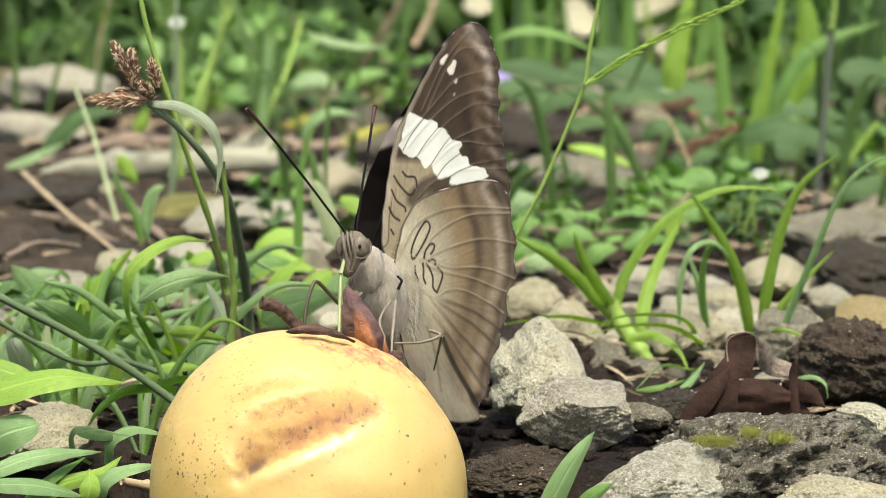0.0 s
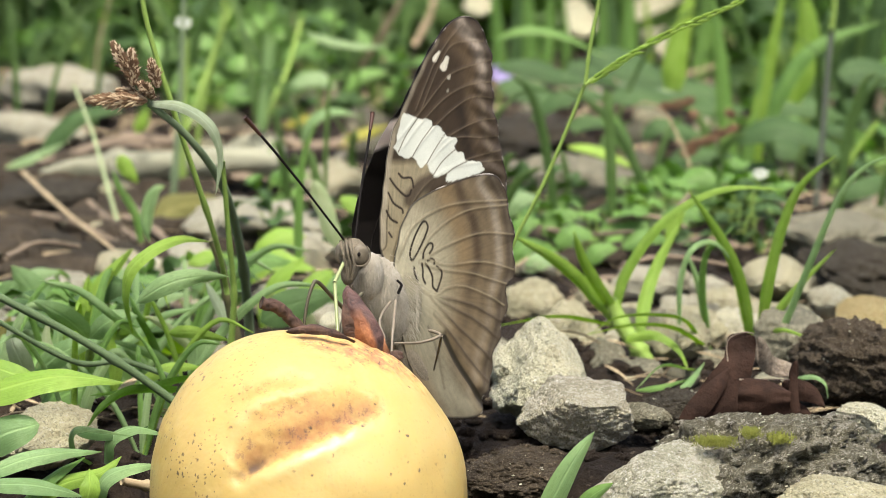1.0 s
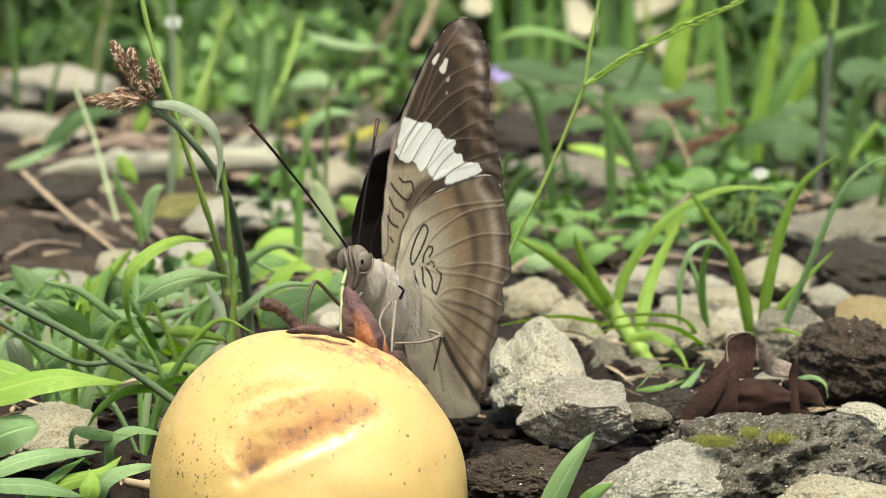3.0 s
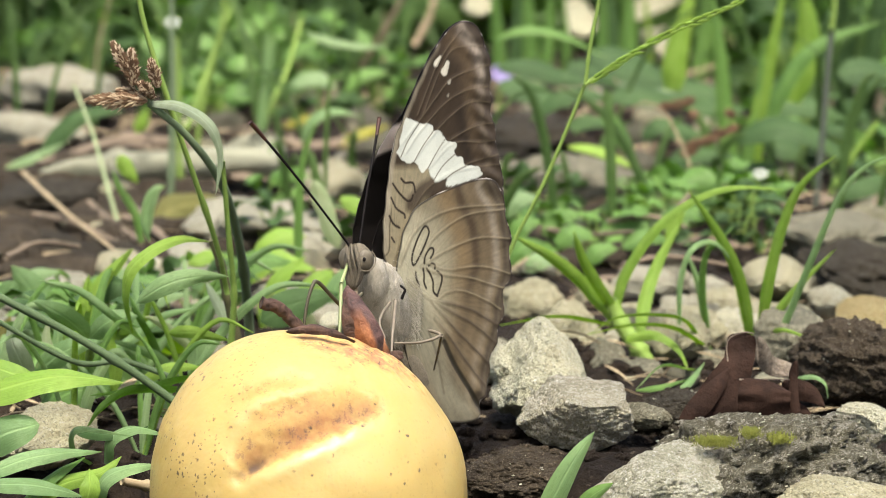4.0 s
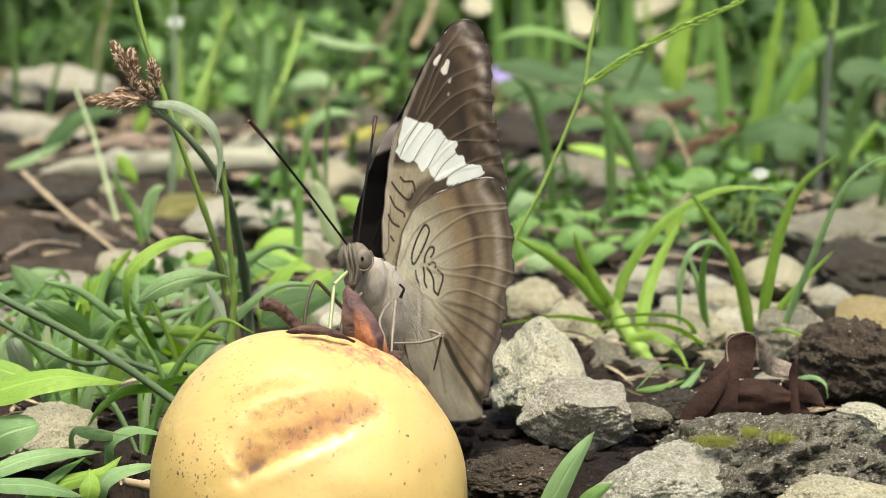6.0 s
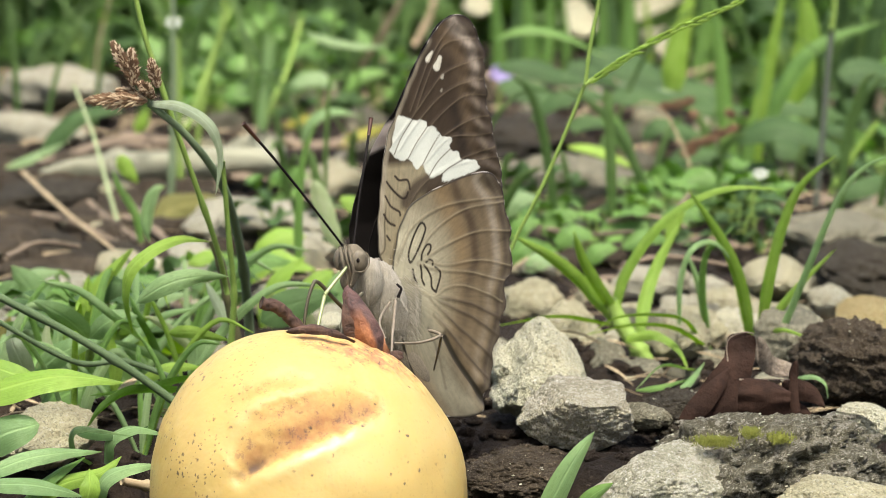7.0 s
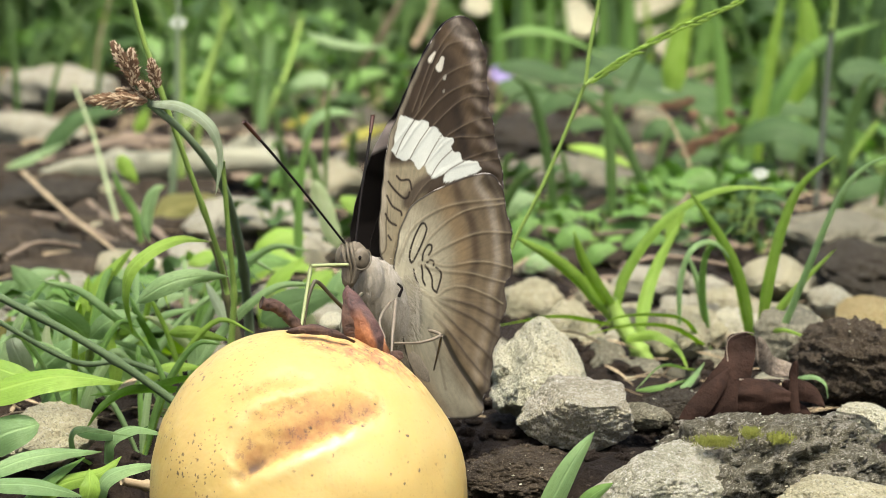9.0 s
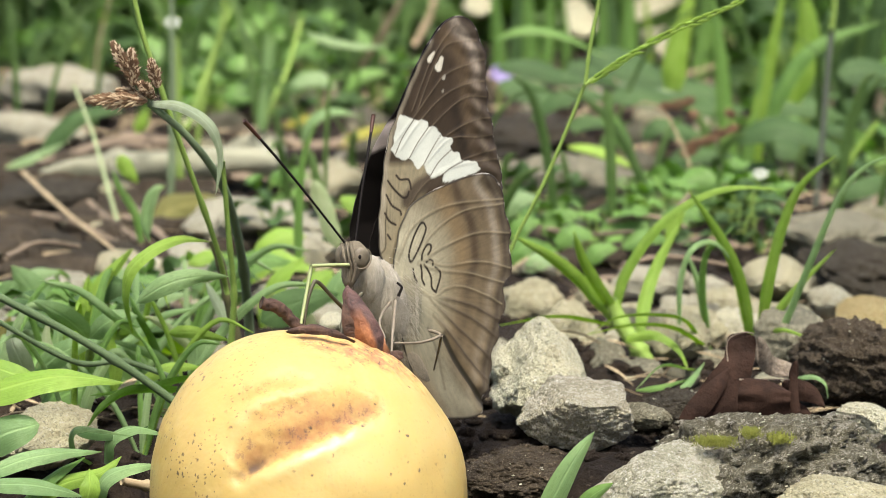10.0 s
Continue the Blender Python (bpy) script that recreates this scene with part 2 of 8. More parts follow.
def near_line(q, line):
    """Distance of every point q to a polyline, and how far along it lies."""
    best, where, total = np.full(len(q), 1e9), np.zeros(len(q)), 0.0
    line = np.asarray(line)
    lens = np.linalg.norm(np.diff(line, axis=0), axis=1)
    for a, b, l in zip(line[:-1], line[1:], lens):
        u = np.clip(((q - a) @ (b - a)) / (l * l), 0, 1)
        d = np.linalg.norm(q - a - u[:, None] * (b - a), axis=1)
        where = np.where(d < best, total + u * l, where)
        best = np.minimum(best, d)
        total += l
    return best, where / total


# ---- the ground ----
FRUIT_AT = (-0.02313, -0.018, 0.00327)


def ground_height(x, y):
    h = 0.006 * noise.noise(Vector((x * 9, y * 9, 0.3))) + 0.0025 * noise.noise(Vector((x * 40, y * 40, 1.7)))
    d = math.hypot(x - FRUIT_AT[0], (y - FRUIT_AT[1]) * 0.9)
    h -= 0.0285 * (1 - min(1, max(0, (d - 0.012) / 0.042)) ** 2)
    far = max(0.0, y - 2.0)
    return h + 0.02 * min(far, 3) * noise.noise(Vector((x * 0.8, y * 0.8, 5)))


def build_ground():
    near = np.concatenate([np.linspace(-0.12, 0.45, 190)[:-1], np.linspace(0.45, 2.0, 150)[:-1]])
    ys = np.concatenate([-np.geomspace(20, 0.5, 16), np.linspace(-0.5, -0.12, 16)[1:-1], near, np.geomspace(2.0, 80, 40)])
    side = np.concatenate([np.linspace(0, 0.16, 56)[1:], np.linspace(0.16, 0.6, 50)[1:], np.geomspace(0.6, 80, 26)[1:]])
    xs = np.concatenate([-side[::-1], [0.0], side])
    verts = []
    for y in ys:
        for x in xs:
            z = ground_height(x, y)
            if -0.15 < y < 1.3 and abs(x) < 0.5:
                q = Vector((x, y, 0))
                z += 0.0016 * noise.noise(q * 150) + 0.0009 * noise.noise(q * 420)
            verts.append((x, y, z))
    m = len(xs)
    faces = [(i * m + j, i * m + j + 1, (i + 1) * m + j + 1, (i + 1) * m + j) for i in range(len(ys) - 1) for j in range(m - 1)]
    ob = new("ground", mesh_of("ground", verts, faces, SOIL))
    tagged(ob, "dark crumbly soil strewn with small stones", "ground", "", "structure")


build_ground()

# ---- the fruit ----
def build_fruit():
    rx, ry, rz = 0.02725, 0.0278, 0.0292
    nu, nv = 360, 230
    dirs = []
    for i in range(nv + 1):
        th = math.pi * i / nv
        for j in range(nu):
            ph = 2 * math.pi * j / nu
            dirs.append((math.sin(th) * math.sin(ph), -math.sin(th) * math.cos(ph), math.cos(th)))
    d = np.array(dirs)

    def rough(scale):
        return np.array([noise.noise(Vector(p) * scale) for p in dirs])

    front = np.where(d[:, 1] < 0, 1.0, 0.0)
    rag = 0.02 * rough(16) + 0.012 * rough(40)
    q = d[:, [0, 2]] + np.stack([0.6 * rag, rag], 1)

    def line(points):
        """Distance, share along and side (above or below) of a line on the side that shows."""
        p = glide(points, 40)
        far, at = near_line(q, p)
        k = np.clip(np.interp(q[:, 0], p[:, 0], p[:, 1]), -2, 2)
        return far, at, np.where(q[:, 1] > k, 1.0, -1.0)

    # the bruised hollow: a sharp lower lip, a long slope above it, and a ridge between two grooves
    far, at, above = line([(-0.339, 0.306), (-0.259, 0.383), (-0.14, 0.452), (0.03, 0.523), (0.232, 0.591), (0.367, 0.632), (0.461, 0.649)])
    taper = np.clip(np.minimum(at / 0.12, (1 - at) / 0.15), 0, 1) ** 0.7
    wide = np.where(above > 0, 0.045 + 0.07 * taper, 0.045)
    hollow = front * (0.35 + 0.65 * taper) * np.exp(-((far / wide) ** 2))
    slope = front * np.exp(-((far / np.where(above > 0, 0.07 + 0.14 * taper, 0.07)) ** 2))
    lip_far, lip_at, _ = line([(-0.366, 0.268), (-0.206, 0.323), (-0.035, 0.378), (0.117, 0.435), (0.285, 0.494), (0.419, 0.558)])
    lip = front * np.exp(-((lip_far / 0.045) ** 2)) * np.sin(np.pi * np.clip(lip_at, 0.02, 0.98)) ** 0.5
    ridge_far, ridge_at, _ = line([(-0.388, 0.524), (-0.362, 0.582), (-0.305, 0.642), (-0.202, 0.697), (-0.047, 0.734), (0.089, 0.763), (0.208, 0.783)])
    ridge = front * np.exp(-((ridge_far / 0.026) ** 2)) * np.sin(np.pi * np.clip(ridge_at, 0.02, 0.98)) ** 0.5
    groove_far, groove_at, _ = line([(-0.448, 0.616), (-0.38, 0.685), (-0.293, 0.73), (-0.154, 0.772), (0.017, 0.809), (0.138, 0.817)])
    groove = front * np.exp(-((groove_far / 0.04) ** 2)) * np.sin(np.pi * np.clip(groove_at, 0.02, 0.98))
    under_far, under_at, _ = line([(-0.318, 0.544), (-0.233, 0.613), (-0.095, 0.662), (0.058, 0.701), (0.228, 0.723)])
    under = front * np.exp(-((under_far / 0.035) ** 2)) * np.sin(np.pi * np.clip(under_at, 0.02, 0.98))
    pit = front * np.exp(-(((d[:, 0] - -0.284) / 0.085) ** 2 + ((d[:, 2] - 0.364 - 0.45 * (d[:, 0] - -0.284)) / 0.036) ** 2))
    spot = front * np.exp(-(((d[:, 0] - 0.367) / 0.10) ** 2 + ((d[:, 2] - 0.637) / 0.05) ** 2))
    # torn skin round the calyx, down over the shoulder
    rim_far, rim_at, _ = line([(0.067, 0.982), (0.247, 0.943), (0.421, 0.896), (0.561, 0.827), (0.686, 0.756), (0.777, 0.683)])
    torn = np.where(d[:, 1] < 0.35, 1.0, 0.0) * np.exp(-((rim_far / 0.032) ** 2))
    cap = np.exp(-((np.arccos(np.clip(d[:, 2], -1, 1)) / 0.28) ** 2))
    r = 1 + 0.012 * rough(2.2) + 0.006 * rough(6) - 0.02 * cap
    r += -0.038 * hollow - 0.018 * slope + 0.01 * lip + 0.016 * ridge - 0.012 * groove - 0.014 * under - 0.018 * pit
    r += 0.12 * rag * hollow + torn * (0.012 * rough(22) + 0.01 * rough(9))
    lean = 1 + 0.02 * d[:, 2]
    verts = np.stack([rx * r * d[:, 0] * lean - 0.0022 * np.maximum(0, d[:, 2]) ** 2, ry * r * d[:, 1], rz * r * d[:, 2]], 1)
    brown = np.clip(0.85 * hollow + 0.45 * slope + 0.55 * groove + 0.65 * under - 0.8 * lip, 0, 1)
    decay = np.clip(pit + 0.3 * spot, 0, 1)
    wound = np.clip(torn * 0.9 + 0.75 * spot + 0.35 * front * np.exp(-(((d[:, 0] - 0.357) / 0.2) ** 2 + ((d[:, 2] - 0.87) / 0.04) ** 2)), 0, 1)
    # lip and ridge: paler skin plus the light they catch, put into the colour
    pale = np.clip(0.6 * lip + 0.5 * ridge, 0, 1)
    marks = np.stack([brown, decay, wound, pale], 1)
    faces = [(i * nu + j, i * nu + (j + 1) % nu, (i + 1) * nu + (j + 1) % nu, (i + 1) * nu + j) for i in range(nv) for j in range(nu)]
    n = Nodes("fruit_skin", 0.36, 0.45)
    a = n.attribute("marks")
    sep = n.tree.nodes.new("ShaderNodeSeparateColor")
    n.link(a.outputs["Color"], sep.inputs[0])
    c = n.mix(n.ramp(n.noise(38, 4), (0.3, 0.0), (0.7, 1.0)), (0.335, 0.236, 0.064), (0.375, 0.277, 0.093))
    grit = n.noise(420, 4, 0.7)
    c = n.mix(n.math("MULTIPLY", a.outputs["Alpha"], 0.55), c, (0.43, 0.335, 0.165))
    c = n.mix(n.math("MULTIPLY", sep.outputs[0], n.ramp(n.noise(150, 5, 0.7), (0.35, 0.45), (0.62, 1.0))), c, (0.21, 0.1, 0.03))
    c = n.mix(n.math("MULTIPLY", sep.outputs[2], n.ramp(n.noise(330, 5, 0.75), (0.4, 0.0), (0.56, 0.95))), c, (0.24, 0.1, 0.045))
    c = n.mix(n.math("MULTIPLY", sep.outputs[2], n.ramp(n.noise(800, 4, 0.75), (0.56, 0.0), (0.62, 0.9))), c, (0.05, 0.026, 0.018))
    c = n.mix(n.math("MULTIPLY", sep.outputs[0], n.ramp(n.noise(650, 5, 0.8), (0.56, 0.0), (0.62, 0.9))), c, (0.12, 0.06, 0.03))
    c = n.mix(n.math("MULTIPLY", sep.outputs[1], n.ramp(grit, (0.4, 0.1), (0.55, 1.0))), c, (0.07, 0.04, 0.025))
    bent = n.tree.nodes.new("ShaderNodeVectorMath")
    wob = n.tree.nodes.new("ShaderNodeTexNoise")
    wob.inputs["Scale"].default_value = 900
    n.link(n.coord, wob.inputs["Vector"])
    n.link(n.coord, bent.inputs[0])
    scaled = n.tree.nodes.new("ShaderNodeVectorMath")
    scaled.operation = "SCALE"
    scaled.inputs["Scale"].default_value = 0.0012
    n.link(wob.outputs["Color"], scaled.inputs[0])
    n.link(scaled.outputs[0], bent.inputs[1])
    place = n.tree.nodes.new("ShaderNodeSeparateXYZ")
    n.link(n.coord, place.inputs[0])
    dirty = n.ramp(n.math("ADD", n.math("MULTIPLY", place.outputs[0], -22.0), 0.5), (0.45, 0.12), (0.95, 1.0))
    for size, edge, patch, low in ((520, 0.13, 45, 0.47), (1000, 0.16, 70, 0.46), (300, 0.055, 30, 0.45)):
        spot = n.cells(size, bent.outputs[0])
        dots = n.math("MULTIPLY", n.ramp(spot.outputs["Distance"], (edge, 1.0), (edge + 0.08, 0.0)), n.ramp(n.noise(patch, 5, 0.7), (low, 0.0), (low + 0.06, 0.95)))
        c = n.mix(n.math("MULTIPLY", dots, dirty) if size > 400 else dots, c, (0.04, 0.025, 0.012))
    n.colour(c)
    n.bsdf.inputs["Subsurface Weight"].default_value = 0.4
    n.link(n.ramp(sep.outputs[0], (0.0, 0.25), (0.4, 0.0)), n.bsdf.inputs["Coat Weight"])
    n.bsdf.inputs["Coat Roughness"].default_value = 0.5
    n.bsdf.inputs["Subsurface Radius"].default_value = (0.003, 0.0019, 0.0008)
    n.bsdf.inputs["Subsurface Scale"].default_value = 1.0
    n.link(n.ramp(n.math("ADD", n.math("MAXIMUM", sep.outputs[1], n.math("MAXIMUM", sep.outputs[0], sep.outputs[2])), n.math("MULTIPLY", grit, 0.4)), (0.1, 0.38), (0.7, 0.8)), n.bsdf.inputs["Roughness"])
    n.bump(n.math("ADD", n.math("MULTIPLY", grit, 0.25), n.noise(90, 4)), 0.0006, 0.6)
    root = thing("fruit", FRUIT_AT, "ripe yellow fruit with a brown bruise, sunk in soil", "fruit")
    me = mesh_of("skin", verts, faces, n.mat)
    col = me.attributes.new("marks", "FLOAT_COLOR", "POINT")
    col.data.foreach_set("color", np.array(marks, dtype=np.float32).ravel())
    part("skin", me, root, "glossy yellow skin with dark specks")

    # dried calyx: curled brown lobes, a torn fleshy lobe and a dark rim
    n = Nodes("dry_calyx", 0.75, 0.3)
    g = n.noise(500, 5, 0.75)
    n.colour(n.mix(n.ramp(g, (0.35, 0.0), (0.65, 1.0)), (0.014, 0.007, 0.005), (0.075, 0.04, 0.026)))
    n.bump(g, 0.0008, 1.0)
    dry = n.mat
    n = Nodes("torn_flesh", 0.5, 0.5)
    g = n.noise(260, 5, 0.7)
    n.colour(n.mix(n.ramp(g, (0.35, 0.0), (0.62, 1.0)), (0.06, 0.021, 0.01), (0.26, 0.11, 0.046)))
    n.bump(g, 0.001, 0.8)
    n.bsdf.inputs["Subsurface Weight"].default_value = 0.3
    n.bsdf.inputs["Subsurface Radius"].default_value = (0.003, 0.001, 0.0005)
    flesh = n.mat
    made("calyx_lobe", tube([(-0.0243, -0.0125, 0.03111), (-0.02652, -0.0125, 0.03368), (-0.02839, -0.0135, 0.03551), (-0.03123, -0.0145, 0.03655)], 0.0010, 0.0011, 60, 16, (), 0.32), dry, root, "curled dark brown calyx lobe", FRUIT_AT)
    made("calyx_rim", blade([(-0.0265, -0.0225, 0.03278), (-0.0223, -0.0225, 0.03326), (-0.01849, -0.0225, 0.03258), (-0.01491, -0.0215, 0.03087)], 0.0018, "lance", 26, (20, 50), 0.4, 0.0003, 0.12), dry, root, "dark shrivelled calyx rim", FRUIT_AT)
    n = Nodes("curled_lobe", 0.6, 0.4)
    sep = n.tree.nodes.new("ShaderNodeSeparateXYZ")
    n.link(n.attribute("along").outputs["Vector"], sep.inputs[0])
    g = n.noise(520, 5, 0.75)
    inner = n.mix(n.ramp(g, (0.35, 0.0), (0.65, 1.0)), (0.14, 0.045, 0.016), (0.33, 0.13, 0.05))
    edge = n.math("ADD", n.math("ABSOLUTE", n.math("SUBTRACT", sep.outputs[0], 0.3)), n.math("MULTIPLY", n.noise(380, 4, 0.7), 0.5))
    high = n.math("ADD", n.math("MULTIPLY", sep.outputs[1], 0.125), n.math("MULTIPLY", g, 0.25))
    crust = n.mix(n.ramp(g, (0.35, 0.0), (0.65, 1.0)), (0.02, 0.009, 0.008), (0.1, 0.048, 0.038))
    n.colour(n.mix(n.ramp(high, (0.5, 0.0), (0.72, 1.0)), n.mix(n.ramp(edge, (0.75, 0.0), (1.0, 1.0)), inner, crust), crust))
    n.bump(g, 0.0009, 0.9)
    curled = n.mat
    made("calyx_lobe", blade([(-0.01167, -0.0145, 0.0279), (-0.01252, -0.015, 0.03035), (-0.01358, -0.015, 0.0328), (-0.01496, -0.014, 0.0353), (-0.01617, -0.0125, 0.03762), (-0.01649, -0.0115, 0.03905)], 0.0048, "grass", 40, (0, -14), 0.75, 0.00025, 0.04), curled, root, "curled calyx lobe with an orange-brown inner side", FRUIT_AT)
    made("calyx_lobe", blade([(-0.01573, -0.015, 0.02976), (-0.01617, -0.0158, 0.03245), (-0.01657, -0.015, 0.03526), (-0.01664, -0.0128, 0.03787)], 0.0021, "lance", 34, (10, -20), -0.5, 0.0003, 0.08), dry, root, "dark shrivelled calyx edge", FRUIT_AT)
    made("flesh_pulp", blade([(-0.00917, -0.013, 0.02684), (-0.01091, -0.0135, 0.02911), (-0.0119, -0.0128, 0.03146), (-0.01311, -0.0112, 0.03367), (-0.0147, -0.01, 0.03566)], 0.0026, "lance", 30, (10, 10), 0.5, 0.0003, 0.06), flesh, root, "torn orange-brown flesh", FRUIT_AT)
    v, f = rough_ball((0.0016, 0.0012, 0.0009), 12, 3, 3, 0.3, 0.1)
    made("dirt_crumb", (v + np.array((-0.00851, -0.012, 0.02686)) - np.array(FRUIT_AT), f, v * 100), dry, root, "dark crumb of dirt")
    v, f = rough_ball((0.0013, 0.0012, 0.0009), 13, 3, 3, 0.3, 0.1)
    made("dirt_crumb", (v + np.array((-0.01952, -0.017, 0.03)) - np.array(FRUIT_AT), f, v * 100), dry, root, "dark crumb of dirt")


build_fruit()

# ---- the butterfly ----
FLY_AT, WING_TURN = (-0.00967, 0.012, 0.0362), 42


def soft(d, edge, blur):
    return np.clip((edge - d) / blur + 0.5, 0, 1)


def blend(c, k, colour):
    return c * (1 - k[:, None]) + np.array(colour) * k[:, None]


def wing_noise(q, scale, seed):
    return np.array([noise.noise(Vector((a * scale, b * scale, seed))) for a, b in q])


def streaks(q, root):
    """Fine rays of scales that run out from the wing's root."""
    d = q - np.array(root)
    g, r = np.arctan2(d[:, 1], d[:, 0]), np.linalg.norm(d, axis=1)
    return np.array([noise.noise(Vector((a * 34, b * 0.16, 3.0))) + 0.7 * noise.noise(Vector((a * 90, b * 0.3, 7.0))) for a, b in zip(g, r)])


def wing_grid(outline, centre, around, rings):
    """Points of a wing's plane, ring by ring from its middle to its margin."""
    edge = glide(np.vstack([outline, outline[:1]]), around + 1)[:-1]
    k = (np.arange(1, rings + 1) / rings) ** 0.8
    q = np.vstack([[centre], (centre + (edge - centre)[None] * k[:, None, None]).reshape(-1, 2)])
    faces = [(0, 1 + j, 1 + (j + 1) % around) for j in range(around)]
    for i in range(rings - 1):
        a = 1 + i * around
        faces += [(a + j, a + around + j, a + around + (j + 1) % around, a + (j + 1) % around) for j in range(around)]
    rim = np.concatenate([[0], np.repeat(k, around)])
    return q, faces, rim


UPPER = (0.006, 0.005, 0.0045)
VEIN_FW = [[(-0.21, 3.16), (2.81, 10.16), (7.36, 16.04), (12.93, 19.3), (19.29, 20.45), (27.23, 20.99)],
           [(1.22, 24.52), (6.0, 29.07), (10.84, 33.99), (15.03, 37.44), (23.83, 39.7)],
           [(3.12, 23.78), (7.38, 28.28), (13.63, 33.13), (19.27, 35.17), (24.42, 35.68)],
           [(5.3, 22.4), (9.72, 26.8), (15.73, 31.15), (19.98, 32.83), (24.72, 32.6)],
           [(8.61, 20.74), (12.23, 24.57), (16.73, 26.92), (21.42, 28.44), (25.31, 28.76)],
           [(8.75, 20.62), (15.03, 25.13), (22.15, 25.23), (26.05, 25.54)],
           [(12.65, 18.58), (17.87, 21.07), (23.6, 22.29), (26.79, 22.94)],
           [(6.97, 30.05), (11.53, 38.62), (15.02, 42.63), (22.1, 43.22)],
           [(6.01, 30.62), (10.15, 38.67), (13.62, 43.19), (17.13, 46.19)]]
GAPS_FW = [[(1.9, 22.93), (3.67, 25.81), (6.41, 28.95)], [(5.03, 21.8), (7.37, 24.86), (10.28, 27.91)], [(8.33, 20.34), (10.55, 23.32), (13.07, 26.08)], [(13.21, 18.65), (15.04, 19.68), (18.15, 20.84)], [(9.99, 18.35), (12.23, 20.91), (15.88, 23.4)]]
VEIN_HW = [[(0.79, 3.18), (4.35, 9.09), (9.19, 11.82), (15.5, 13.21), (27.01, 13.4)],
           [(6.83, 4.71), (8.49, 7.17), (12.68, 9.96), (18.35, 11.93), (27.45, 12.51)],
           [(7.38, 3.4), (11.98, 5.29), (18.35, 7.06), (22.96, 7.42), (28.8, 6.82)],
           [(7.38, 3.4), (12.69, 1.86), (18.36, 2.07), (22.97, 1.75), (29.12, 0.1)],
           [(6.41, 2.65), (11.28, 1.15), (18.37, 0.05), (22.98, -1.25), (27.52, -2.55)],
           [(2.96, 0.37), (9.18, -3.6), (12.69, -2.37), (16.94, -2.37), (22.7, -4.44), (26.5, -6.45)],
           [(9.18, -3.6), (14.1, -6.33), (19.1, -8.68), (25.94, -13.21)],
           [(9.18, -3.6), (18.38, -5.93), (22.71, -7.99), (27.11, -10.09)],
           [(9.18, -3.92), (14.1, -8.88), (19.11, -12.97), (23.91, -17.09)],
           [(9.88, -7.15), (14.11, -11.87), (18.4, -16.65), (22.46, -20.6)]]


def inside_ring(q, ring):
    """Signed distance to a closed line, negative inside."""
    u, v = q[:, 0], q[:, 1]
    inside = np.zeros(len(q), dtype=bool)
    for a, b in zip(ring, np.roll(ring, -1, axis=0)):
        inside ^= ((a[1] > v) != (b[1] > v)) & (u < (b[0] - a[0]) * (v - a[1]) / (b[1] - a[1] + 1e-12) + a[0])
    return near_line(q, ring)[0] * np.where(inside, -1, 1)


